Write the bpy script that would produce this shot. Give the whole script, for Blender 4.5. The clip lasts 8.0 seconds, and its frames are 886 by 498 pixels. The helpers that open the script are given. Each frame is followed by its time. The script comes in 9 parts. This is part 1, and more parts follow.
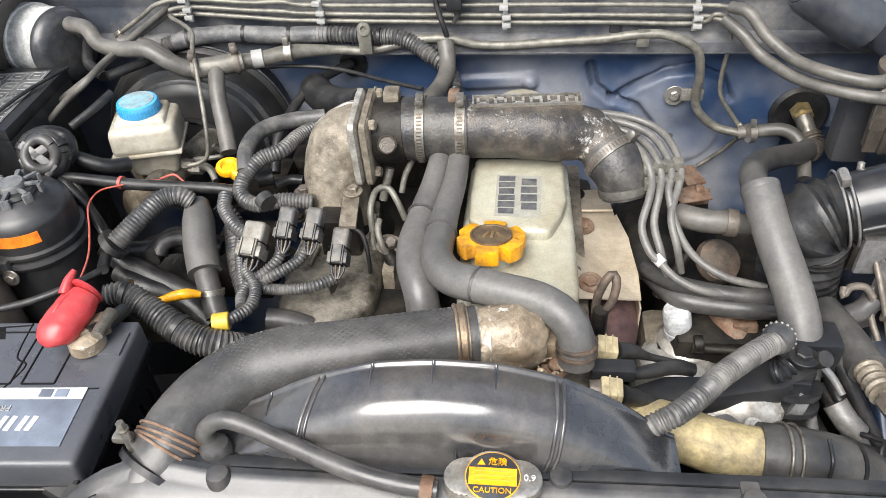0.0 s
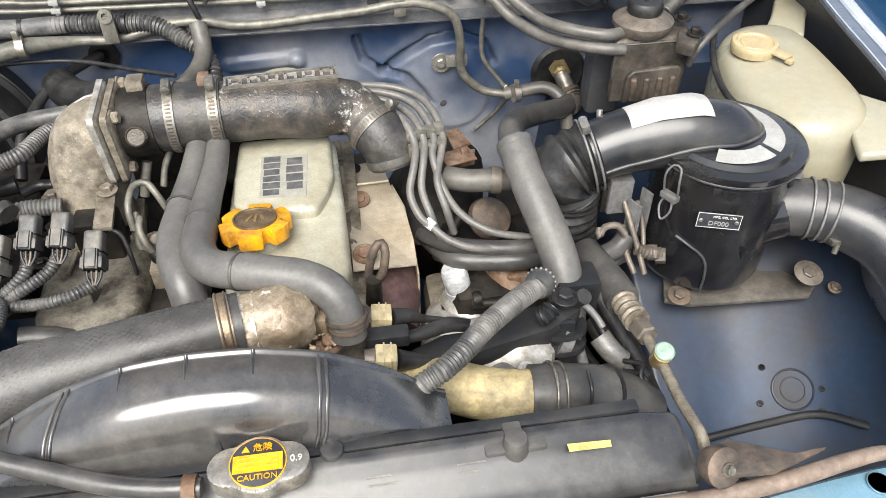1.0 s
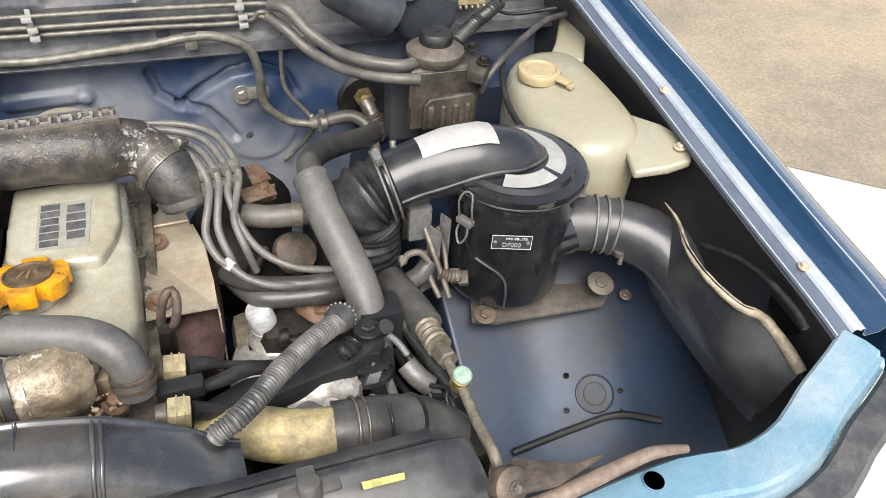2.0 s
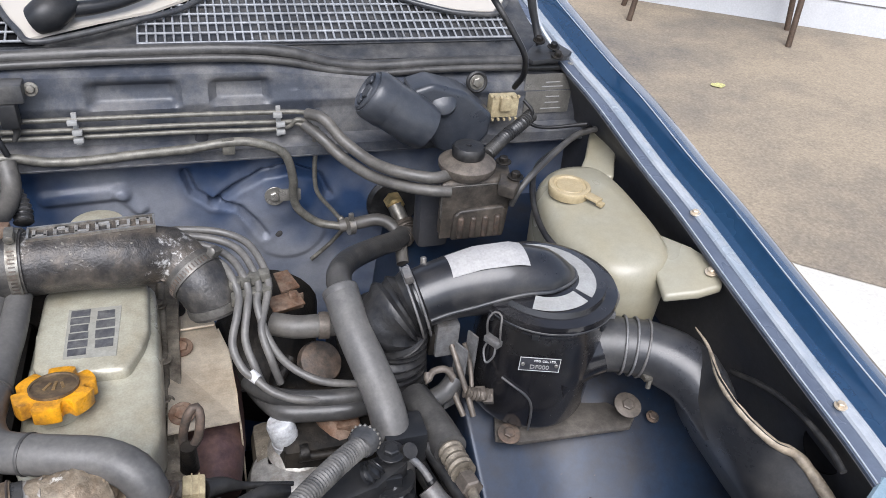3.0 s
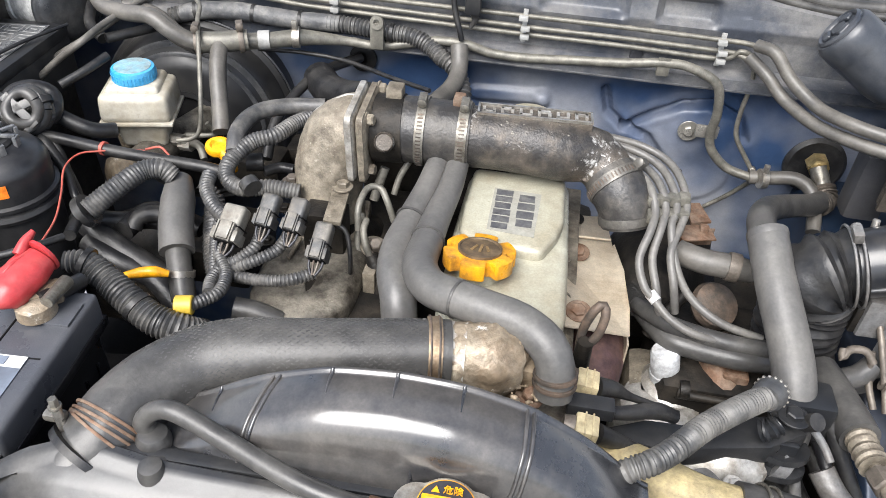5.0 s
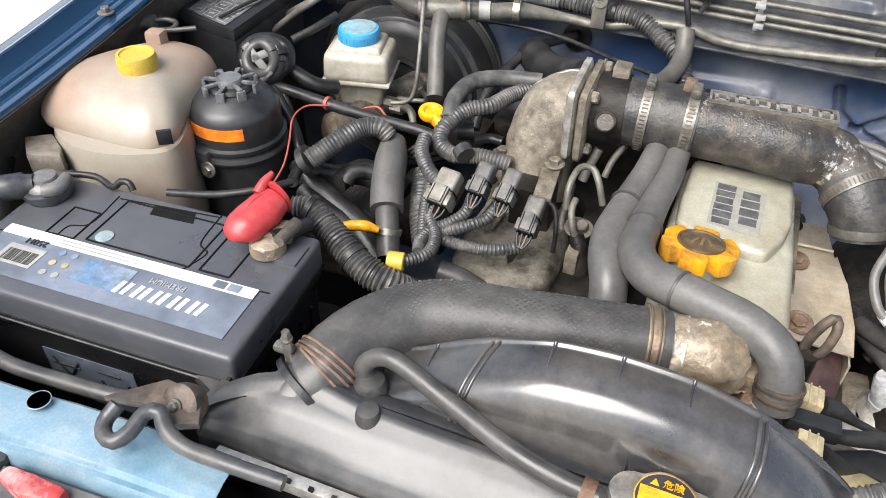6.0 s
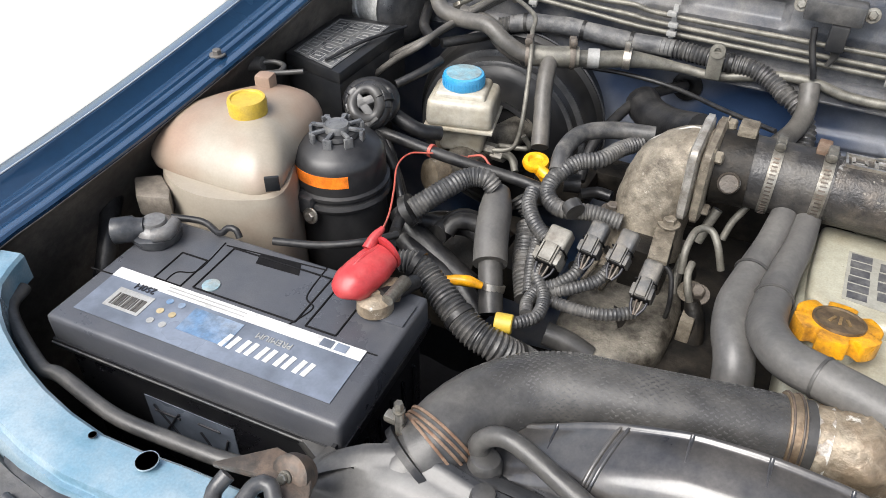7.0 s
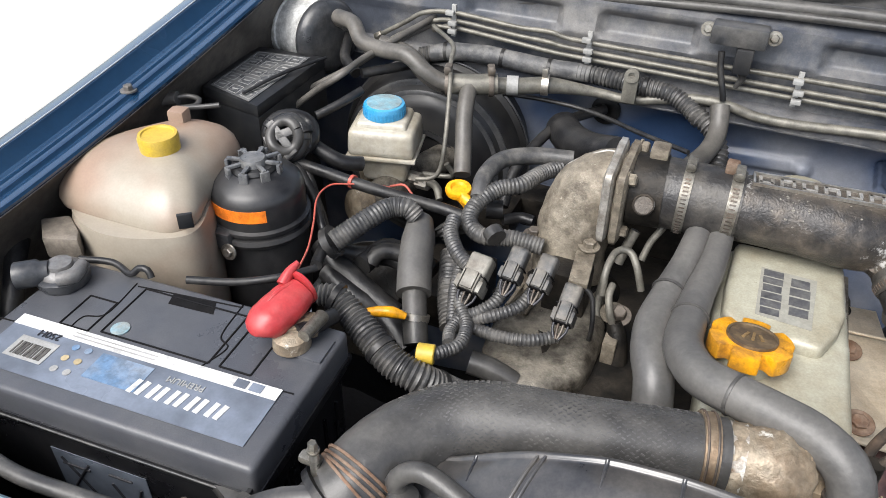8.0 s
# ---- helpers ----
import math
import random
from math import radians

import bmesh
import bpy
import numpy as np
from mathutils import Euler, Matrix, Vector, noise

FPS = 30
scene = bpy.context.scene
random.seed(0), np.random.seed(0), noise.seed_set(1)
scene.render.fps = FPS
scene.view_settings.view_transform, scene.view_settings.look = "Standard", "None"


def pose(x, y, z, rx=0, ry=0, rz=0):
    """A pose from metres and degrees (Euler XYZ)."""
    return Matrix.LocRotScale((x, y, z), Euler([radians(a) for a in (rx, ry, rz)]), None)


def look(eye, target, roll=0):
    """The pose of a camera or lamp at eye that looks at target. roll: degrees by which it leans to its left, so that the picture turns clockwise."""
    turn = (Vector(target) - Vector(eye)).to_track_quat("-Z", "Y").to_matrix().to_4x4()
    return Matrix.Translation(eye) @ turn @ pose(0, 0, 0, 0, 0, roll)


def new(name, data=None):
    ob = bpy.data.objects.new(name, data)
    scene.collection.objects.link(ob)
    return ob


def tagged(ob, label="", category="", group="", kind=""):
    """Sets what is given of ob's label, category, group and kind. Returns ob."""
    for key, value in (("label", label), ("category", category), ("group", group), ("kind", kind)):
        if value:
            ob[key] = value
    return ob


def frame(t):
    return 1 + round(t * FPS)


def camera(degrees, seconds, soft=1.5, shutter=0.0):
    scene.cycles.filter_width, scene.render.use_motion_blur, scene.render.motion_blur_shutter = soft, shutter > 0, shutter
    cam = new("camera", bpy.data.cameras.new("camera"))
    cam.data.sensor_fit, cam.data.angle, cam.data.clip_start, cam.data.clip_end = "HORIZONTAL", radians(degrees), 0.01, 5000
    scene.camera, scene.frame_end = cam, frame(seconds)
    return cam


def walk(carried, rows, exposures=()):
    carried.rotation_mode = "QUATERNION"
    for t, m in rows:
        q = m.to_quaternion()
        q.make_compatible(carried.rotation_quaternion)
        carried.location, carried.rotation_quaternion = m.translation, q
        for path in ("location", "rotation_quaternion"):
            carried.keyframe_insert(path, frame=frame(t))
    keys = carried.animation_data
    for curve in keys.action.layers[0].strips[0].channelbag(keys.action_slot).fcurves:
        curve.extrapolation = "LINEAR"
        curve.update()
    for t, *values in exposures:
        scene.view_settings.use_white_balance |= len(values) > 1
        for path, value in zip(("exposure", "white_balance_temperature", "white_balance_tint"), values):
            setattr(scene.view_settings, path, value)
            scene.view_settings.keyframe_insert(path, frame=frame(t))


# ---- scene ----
EXPOSURES = [(0.0, 1.49, 6600, 9), (1.0, 1.54, 6720, 8), (1.7, 1.45, 6820, 8), (3.0, 0.96, 6100, 13), (3.5, 0.94, 6000, 13), (4.5, 1.37, 6250, 12), (5.0, 1.51, 6450, 10), (6.5, 1.27, 6570, 10), (8.0, 1.17, 6500, 10)]
cam = camera(60.7, 8.0, soft=0.6)
PATH = [
    (0, (0.143, 0.192, 1.61), (-0.064, 1.706, 0.319), -3.6),
    (0.5, (0.176, 0.187, 1.601), (0.149, 1.694, 0.287), -2.3),
    (1, (0.219, 0.19, 1.596), (0.433, 1.665, 0.262), -0.3),
    (1.5, (0.268, 0.188, 1.593), (0.722, 1.608, 0.26), 2.2),
    (1.7, (0.28, 0.182, 1.599), (0.814, 1.584, 0.277), 3.3),
    (2.8, (0.275, 0.222, 1.651), (0.89, 1.727, 0.485), 6.3),
    (3, (0.272, 0.227, 1.653), (0.854, 1.764, 0.513), 6.2),
    (3.5, (0.266, 0.224, 1.643), (0.687, 1.823, 0.517), 5.2),
    (4, (0.226, 0.238, 1.625), (0.448, 1.856, 0.47), 4.5),
    (4.5, (0.184, 0.229, 1.608), (0.193, 1.826, 0.403), 4.2),
    (5, (0.152, 0.224, 1.575), (-0.053, 1.765, 0.316), 3.5),
    (6.3, (0.061, 0.203, 1.555), (-0.567, 1.595, 0.263), 1.3),
    (6.5, (0.047, 0.207, 1.559), (-0.621, 1.591, 0.279), 1.0),
    (7, (0.018, 0.228, 1.561), (-0.703, 1.614, 0.313), 0.4),
    (7.5, (0.019, 0.246, 1.557), (-0.686, 1.673, 0.346), 0.4),
    (8, (0.041, 0.248, 1.56), (-0.575, 1.731, 0.369), 1.2),
]
walk(cam, [(t, look(eye, target, roll)) for t, eye, target, roll in PATH], EXPOSURES)

# ---- light ----
world = bpy.data.worlds.new("overcast_sky")
scene.world = world
world.use_nodes = True
wn = world.node_tree.nodes
sky = wn.new("ShaderNodeTexSky")
sky.sky_type = "NISHITA"
sky.sun_disc = False
sky.sun_elevation, sky.sun_rotation = radians(55), radians(200)
sky.air_density, sky.dust_density = 1.0, 3.0
soften = wn.new("ShaderNodeHueSaturation")
soften.inputs["Saturation"].default_value = 0.62
world.node_tree.links.new(sky.outputs[0], soften.inputs["Color"])
world.node_tree.links.new(soften.outputs[0], wn["Background"].inputs[0])
wn["Background"].inputs[1].default_value = 0.115
sun_data = bpy.data.lights.new("sun", "SUN")
sun_data.energy, sun_data.angle, sun_data.color = 2.15, radians(46), (1.0, 0.99, 0.97)
sun = new("sun", sun_data)
sun.matrix_world = look((-2.0, -4.5, 8.0), (0, 0.8, 1.0))


# ---- materials ----
def material(name, col, rough=0.5, metal=0.0, dirt=None, amount=0.5, scale=14.0, bump=0.15, fine=350.0, coat=0.0, speck=None, grit=0.10, spec=0.5, coat_rough=0.12, mottle=None):
    """A surface with two scales of variation, in metres: broad stains of the colour dirt, fine grain and relief."""
    m = bpy.data.materials.new(name)
    m.use_nodes = True
    t = m.node_tree
    b = t.nodes["Principled BSDF"]
    link = t.links.new
    geo = t.nodes.new("ShaderNodeNewGeometry")
    info = t.nodes.new("ShaderNodeObjectInfo")
    shift = t.nodes.new("ShaderNodeVectorMath")
    shift.operation = "ADD"
    link(geo.outputs["Position"], shift.inputs[0])
    link(info.outputs["Random"], shift.inputs[1])
    big = t.nodes.new("ShaderNodeTexNoise")
    big.inputs["Scale"].default_value, big.inputs["Detail"].default_value, big.inputs["Roughness"].default_value = scale, (7.0 if grit > 0.06 else 3.0), 0.68
    small = t.nodes.new("ShaderNodeTexNoise")
    small.inputs["Scale"].default_value, small.inputs["Detail"].default_value = fine, 3.0
    link(shift.outputs[0], big.inputs["Vector"])
    link(shift.outputs[0], small.inputs["Vector"])
    dirt = dirt or tuple(min(1, c * 1.8 + 0.02) for c in col)
    ramp = t.nodes.new("ShaderNodeMapRange")
    ramp.inputs["From Min"].default_value, ramp.inputs["From Max"].default_value = 0.42, 0.64
    ramp.inputs["To Max"].default_value = amount
    link(big.outputs["Fac"], ramp.inputs["Value"])
    mix = t.nodes.new("ShaderNodeMix")
    mix.data_type = "RGBA"
    mix.inputs["A"].default_value, mix.inputs["B"].default_value = (*col, 1), (*dirt, 1)
    link(ramp.outputs[0], mix.inputs["Factor"])
    grain = t.nodes.new("ShaderNodeMapRange")
    grain.inputs["From Min"].default_value, grain.inputs["From Max"].default_value = 0.3, 0.7
    grain.inputs["To Min"].default_value, grain.inputs["To Max"].default_value = 1 - grit, 1 + grit
    link(small.outputs["Fac"], grain.inputs["Value"])
    shade = t.nodes.new("ShaderNodeVectorMath")
    shade.operation = "SCALE"
    link(mix.outputs["Result"], shade.inputs[0])
    link(grain.outputs[0], shade.inputs["Scale"])
    last = shade.outputs[0]
    mottle = min(0.34, grit * 2.6) if mottle is None else mottle
    mid = t.nodes.new("ShaderNodeTexNoise")
    mid.inputs["Scale"].default_value, mid.inputs["Detail"].default_value, mid.inputs["Roughness"].default_value = 85.0, 5.0, 0.62
    link(shift.outputs[0], mid.inputs["Vector"])
    patch = t.nodes.new("ShaderNodeMapRange")
    patch.inputs["From Min"].default_value, patch.inputs["From Max"].default_value = 0.34, 0.66
    patch.inputs["To Min"].default_value, patch.inputs["To Max"].default_value = 1 - mottle, 1 + mottle
    link(mid.outputs["Fac"], patch.inputs["Value"])
    worn = t.nodes.new("ShaderNodeVectorMath")
    worn.operation = "SCALE"
    link(last, worn.inputs[0])
    link(patch.outputs[0], worn.inputs["Scale"])
    last = worn.outputs[0]
    if speck:
        sp = t.nodes.new("ShaderNodeTexNoise")
        sp.inputs["Scale"].default_value, sp.inputs["Detail"].default_value, sp.inputs["Roughness"].default_value = speck[1], 9.0, 0.8
        link(shift.outputs[0], sp.inputs["Vector"])
        cut = t.nodes.new("ShaderNodeMapRange")
        cut.inputs["From Min"].default_value, cut.inputs["From Max"].default_value = speck[2], speck[2] + 0.06
        link(sp.outputs["Fac"], cut.inputs["Value"])
        over = t.nodes.new("ShaderNodeMix")
        over.data_type = "RGBA"
        over.inputs["B"].default_value = (*speck[0], 1)
        link(cut.outputs[0], over.inputs["Factor"])
        link(last, over.inputs["A"])
        last = over.outputs["Result"]
    link(last, b.inputs["Base Color"])
    rr = t.nodes.new("ShaderNodeMapRange")
    rr.inputs["From Min"].default_value, rr.inputs["From Max"].default_value = 0.35, 0.7
    rr.inputs["To Min"].default_value, rr.inputs["To Max"].default_value = max(0.04, rough - 0.1), min(1, rough + 0.16)
    link(big.outputs["Fac"], rr.inputs["Value"])
    link(rr.outputs[0], b.inputs["Roughness"])
    b.inputs["Metallic"].default_value = metal
    b.inputs["Specular IOR Level"].default_value = spec
    b.inputs["Coat Weight"].default_value = coat
    b.inputs["Coat Roughness"].default_value = coat_rough
    if bump:
        bp = t.nodes.new("ShaderNodeBump")
        bp.inputs["Strength"].default_value, bp.inputs["Distance"].default_value = bump * 0.6, 0.0012
        link(small.outputs["Fac"], bp.inputs["Height"])
        swell = t.nodes.new("ShaderNodeBump")
        swell.inputs["Strength"].default_value, swell.inputs["Distance"].default_value = min(0.5, bump * 0.5), 0.004
        link(mid.outputs["Fac"], swell.inputs["Height"])
        link(bp.outputs[0], swell.inputs["Normal"])
        link(swell.outputs[0], b.inputs["Normal"])
    return m


M = {
    "paint": material("blue_metallic_paint", (0.011, 0.042, 0.096), 0.14, 0.25, (0.018, 0.058, 0.115), 0.3, 7, 0.0, 900, coat=1.0, grit=0.03, coat_rough=0.05),
    "paint_light": material("worn_light_blue_paint", (0.145, 0.262, 0.340), 0.16, 0.2, (0.34, 0.405, 0.435), 0.85, 6, 0.02, 500, coat=1.0, grit=0.07, mottle=0.05, speck=((0.32, 0.35, 0.35), 60, 0.67)),
    "bay": material("dusty_blue_bay_paint", (0.030, 0.058, 0.125), 0.40, 0.0, (0.235, 0.245, 0.272), 0.90, 4.2, 0.04, 500, coat=0.12, speck=((0.34, 0.32, 0.29), 40, 0.68), grit=0.05, mottle=0.07),
    "cowl": material("grimy_blue_grey_cowl_paint", (0.050, 0.056, 0.070), 0.42, 0.0, (0.185, 0.178, 0.168), 0.85, 8, 0.08, 500, speck=((0.30, 0.27, 0.23), 34, 0.65), mottle=0.12),
    "arch": material("dark_blue_arch_paint", (0.013, 0.028, 0.058), 0.40, 0.4, (0.026, 0.022, 0.019), 0.85, 4, 0.03, 400, coat=0.35, speck=((0.13, 0.09, 0.065), 45, 0.64), grit=0.08, coat_rough=0.36, spec=0.4, mottle=0.12),
    "bay_black": material("blue_black_inner_wing", (0.036, 0.037, 0.042), 0.48, 0.0, (0.070, 0.065, 0.059), 0.6, 8, 0.06, 400, coat=0.0, spec=0.35, mottle=0.12),
    "rail": material("worn_sky_sheen_paint", (0.40, 0.42, 0.44), 0.20, 0.2, (0.23, 0.28, 0.33), 0.7, 9, 0.0, 500, coat=0.6, grit=0.04, speck=((0.13, 0.16, 0.20), 40, 0.66), mottle=0.06),
    "rubber": material("dusty_rubber", (0.037, 0.036, 0.035), 0.38, 0, (0.104, 0.099, 0.091), 0.6, 18, 0.2, 300, speck=((0.19, 0.18, 0.16), 120, 0.70), mottle=0.10),
    "rubber_dark": material("black_rubber", (0.011, 0.011, 0.012), 0.40, 0, (0.038, 0.036, 0.033), 0.65, 32, 0.3, 300, speck=((0.10, 0.095, 0.088), 120, 0.69), spec=0.4),
    "foam": material("grey_foam_sleeve", (0.074, 0.072, 0.070), 0.44, 0, (0.138, 0.131, 0.119), 0.6, 12, 0.2, 260, speck=((0.22, 0.21, 0.19), 130, 0.71), mottle=0.09),
    "conduit": material("dusty_split_conduit", (0.040, 0.040, 0.041), 0.42, 0, (0.135, 0.128, 0.116), 0.75, 30, 0.2, 500),
    "loom": material("black_corrugated_loom", (0.020, 0.020, 0.021), 0.34, 0, (0.080, 0.077, 0.070), 0.6, 26, 0.2, 500),
    "plastic": material("black_plastic", (0.014, 0.015, 0.017), 0.40, 0, (0.042, 0.040, 0.038), 0.6, 15, 0.12, 600, spec=0.4, mottle=0.12),
    "plastic_gloss": material("glossy_black_plastic", (0.020, 0.0205, 0.023), 0.32, 0, (0.095, 0.086, 0.076), 0.75, 8, 0.05, 420, coat=0.95, speck=((0.36, 0.33, 0.29), 80, 0.69), grit=0.12, coat_rough=0.14, mottle=0.14),
    "plastic_grey": material("dusty_grey_plastic", (0.034, 0.036, 0.040), 0.36, 0, (0.105, 0.100, 0.092), 0.65, 16, 0.15, 400, speck=((0.20, 0.185, 0.16), 80, 0.67)),
    "vacpot": material("pale_scuffed_canister", (0.62, 0.62, 0.60), 0.30, 0, (0.30, 0.295, 0.275), 0.8, 9, 0.1, 400),
    "shell": material("glossy_black_shell", (0.010, 0.010, 0.012), 0.20, 0, (0.036, 0.034, 0.032), 0.45, 14, 0.03, 500, coat=0.5, grit=0.08, mottle=0.12),
    "grime": material("oily_dark_metal", (0.008, 0.0075, 0.007), 0.50, 0.2, (0.044, 0.036, 0.027), 0.6, 24, 0.5, 260, spec=0.3),
    "dark": material("recess_shade_black", (0.004, 0.004, 0.005), 0.8, 0, (0.012, 0.011, 0.010), 0.6, 16, 0.3, 300, spec=0.15),
    "alu": material("dirty_cast_aluminium", (0.240, 0.210, 0.163), 0.52, 0.25, (0.062, 0.048, 0.034), 0.9, 22, 0.8, 420, speck=((0.46, 0.42, 0.35), 90, 0.61)),
    "alu_bright": material("bright_cast_aluminium", (0.44, 0.425, 0.395), 0.42, 0.5, (0.20, 0.175, 0.14), 0.8, 30, 0.4, 420),
    "alu_crust": material("corroded_aluminium", (0.33, 0.26, 0.18), 0.5, 0.35, (0.085, 0.050, 0.026), 1.0, 30, 1.4, 120, speck=((0.74, 0.71, 0.65), 46, 0.60)),
    "duct": material("dark_cast_pipe", (0.034, 0.032, 0.031), 0.42, 0.3, (0.135, 0.112, 0.088), 0.9, 14, 0.8, 420, speck=((0.46, 0.45, 0.43), 15, 0.565)),
    "steel": material("dull_steel", (0.48, 0.46, 0.42), 0.38, 0.85, (0.20, 0.15, 0.10), 0.6, 40, 0.2, 500),
    "steel_line": material("olive_coated_steel_line", (0.120, 0.115, 0.098), 0.46, 0.3, (0.205, 0.192, 0.162), 0.7, 30, 0.15, 500),
    "rust": material("rusty_steel", (0.135, 0.075, 0.045), 0.7, 0.35, (0.24, 0.18, 0.135), 0.8, 60, 0.5, 300),
    "brass": material("brass_zinc", (0.62, 0.47, 0.22), 0.35, 0.85, (0.30, 0.22, 0.11), 0.6, 50, 0.2, 400),
    "cover": material("beige_painted_cover", (0.385, 0.375, 0.300), 0.34, 0.12, (0.275, 0.245, 0.175), 0.85, 9, 0.15, 500, speck=((0.085, 0.072, 0.05), 16, 0.655), coat=0.25, mottle=0.07),
    "shield": material("tan_heat_shield", (0.60, 0.52, 0.40), 0.40, 0.4, (0.42, 0.335, 0.235), 0.75, 14, 0.12, 500, mottle=0.09),
    "manifold": material("rusty_purple_manifold", (0.075, 0.042, 0.042), 0.7, 0.3, (0.14, 0.08, 0.06), 0.7, 40, 0.5, 250),
    "cream": material("aged_cream_plastic", (0.275, 0.262, 0.205), 0.32, 0, (0.262, 0.230, 0.150), 0.7, 5, 0.03, 400, grit=0.04, mottle=0.05),
    "tank": material("stained_white_plastic", (0.300, 0.264, 0.212), 0.40, 0, (0.245, 0.150, 0.102), 0.8, 5, 0.03, 400, grit=0.04, speck=((0.24, 0.155, 0.105), 7, 0.66), mottle=0.04),
    "reservoir": material("dirty_translucent_plastic", (0.40, 0.375, 0.315), 0.36, 0, (0.27, 0.235, 0.17), 0.75, 18, 0.05, 400, grit=0.05),
    "blue_cap": material("blue_cap_plastic", (0.035, 0.27, 0.52), 0.34, 0, (0.10, 0.34, 0.52), 0.5, 30, 0.05, 400, mottle=0.06),
    "grey_cap": material("dusty_pale_cap_top", (0.16, 0.30, 0.36), 0.55, 0, (0.24, 0.24, 0.22), 0.8, 40, 0.1, 400),
    "yellow_cap": material("faded_yellow_cap", (0.50, 0.345, 0.035), 0.42, 0, (0.40, 0.28, 0.06), 0.6, 30, 0.05, 400, mottle=0.06),
    "yellow": material("amber_yellow_plastic", (0.80, 0.36, 0.008), 0.35, 0, (0.66, 0.30, 0.02), 0.6, 40, 0.05, 400),
    "orange": material("orange_yellow_filler_cap", (0.66, 0.30, 0.010), 0.36, 0, (0.24, 0.11, 0.022), 1.0, 40, 0.2, 300, mottle=0.12),
    "disc": material("grimy_cap_disc", (0.075, 0.052, 0.032), 0.5, 0.2, (0.20, 0.14, 0.075), 0.7, 60, 0.3, 300),
    "orange_label": material("orange_label", (0.90, 0.22, 0.02), 0.45, 0, (0.70, 0.18, 0.03), 0.3, 40, 0.02, 400),
    "red": material("faded_red_cover", (0.36, 0.026, 0.030), 0.36, 0, (0.38, 0.075, 0.070), 0.5, 24, 0.05, 400, mottle=0.06),
    "red_wire": material("red_wire_plastic", (0.42, 0.085, 0.060), 0.45, 0, (0.28, 0.085, 0.06), 0.6, 60, 0.0, 400),
    "battery": material("black_battery_case", (0.009, 0.009, 0.011), 0.30, 0, (0.024, 0.024, 0.024), 0.5, 12, 0.08, 800, spec=0.4, mottle=0.1),
    "motor": material("dark_grey_motor_rubber", (0.026, 0.030, 0.038), 0.36, 0, (0.065, 0.067, 0.072), 0.6, 14, 0.1, 500, coat=0.1, mottle=0.1),
    "tan": material("dusty_tan_metal", (0.135, 0.115, 0.095), 0.5, 0.3, (0.075, 0.064, 0.054), 0.8, 26, 0.2, 400),
    "plug_dark": material("dusty_dark_plug", (0.046, 0.046, 0.046), 0.5, 0, (0.150, 0.135, 0.112), 0.85, 46, 0.3, 300, speck=((0.25, 0.23, 0.19), 110, 0.63)),
    "plug_pale": material("dusty_pale_plug", (0.185, 0.175, 0.150), 0.5, 0, (0.115, 0.10, 0.08), 0.85, 40, 0.2, 400),
    "clamp_brown": material("brown_tarnished_clamp", (0.24, 0.17, 0.11), 0.42, 0.7, (0.36, 0.30, 0.22), 0.7, 60, 0.3, 400),
    "batlid": material("grey_black_battery_lid", (0.062, 0.065, 0.074), 0.34, 0, (0.092, 0.092, 0.096), 0.6, 10, 0.12, 800, mottle=0.06),
    "white": material("white_label", (0.56, 0.56, 0.55), 0.5, 0, (0.40, 0.39, 0.37), 0.6, 30, 0.02, 400),
    "badge": material("grey_badge_film", (0.275, 0.270, 0.235), 0.4, 0, (0.225, 0.215, 0.18), 0.6, 30, 0.05, 400, mottle=0.08),
    "dull_white": material("dull_crusted_white", (0.42, 0.43, 0.44), 0.6, 0, (0.22, 0.21, 0.20), 0.7, 60, 0.6, 250),
    "cap_tan": material("tan_washer_cap", (0.37, 0.300, 0.178), 0.42, 0, (0.30, 0.235, 0.13), 0.6, 30, 0.1, 400, mottle=0.06),
    "silver_label": material("silver_grey_label", (0.165, 0.19, 0.235), 0.34, 0, (0.075, 0.085, 0.105), 0.8, 9, 0.02, 400, grit=0.04),
    "blue_label": material("printed_blue", (0.10, 0.17, 0.27), 0.4, 0, (0.20, 0.23, 0.27), 0.8, 20, 0.02, 400),
    "ink": material("black_print", (0.025, 0.025, 0.03), 0.5, 0, None, 0.3, 30, 0.0, 400),
    "green": material("pale_green_cap", (0.22, 0.31, 0.25), 0.5, 0, (0.27, 0.31, 0.25), 0.5, 60, 0.05, 400),
    "lens": material("red_lamp_plastic", (0.40, 0.05, 0.05), 0.3, 0, (0.5, 0.4, 0.38), 0.8, 30, 0.0, 400),
    "lamp_clear": material("clear_lamp_lens", (0.45, 0.48, 0.50), 0.12, 0.6, (0.6, 0.62, 0.64), 0.6, 30, 0.1, 60),
    "grey_paint": material("grimy_grey_metal", (0.17, 0.17, 0.17), 0.5, 0.3, (0.10, 0.085, 0.07), 0.7, 16, 0.2, 400),
    "brown_rubber": material("sun_faded_brown_rubber", (0.135, 0.098, 0.076), 0.6, 0, (0.21, 0.165, 0.135), 0.6, 30, 0.2, 400),
    "concrete": material("exposed_aggregate_concrete", (0.262, 0.214, 0.152), 0.85, 0, (0.118, 0.106, 0.092), 0.95, 0.55, 0.4, 60, speck=((0.31, 0.27, 0.215), 40, 0.61), grit=0.14, mottle=0.16),
    "pale_concrete": material("pale_smooth_concrete", (0.54, 0.52, 0.47), 0.85, 0, (0.44, 0.42, 0.375), 0.7, 1.2, 0.2, 70, grit=0.07, mottle=0.08),
    "wall": material("white_painted_wall", (0.52, 0.53, 0.545), 0.7, 0, (0.45, 0.46, 0.47), 0.5, 2.0, 0.1, 80, grit=0.04, mottle=0.05),
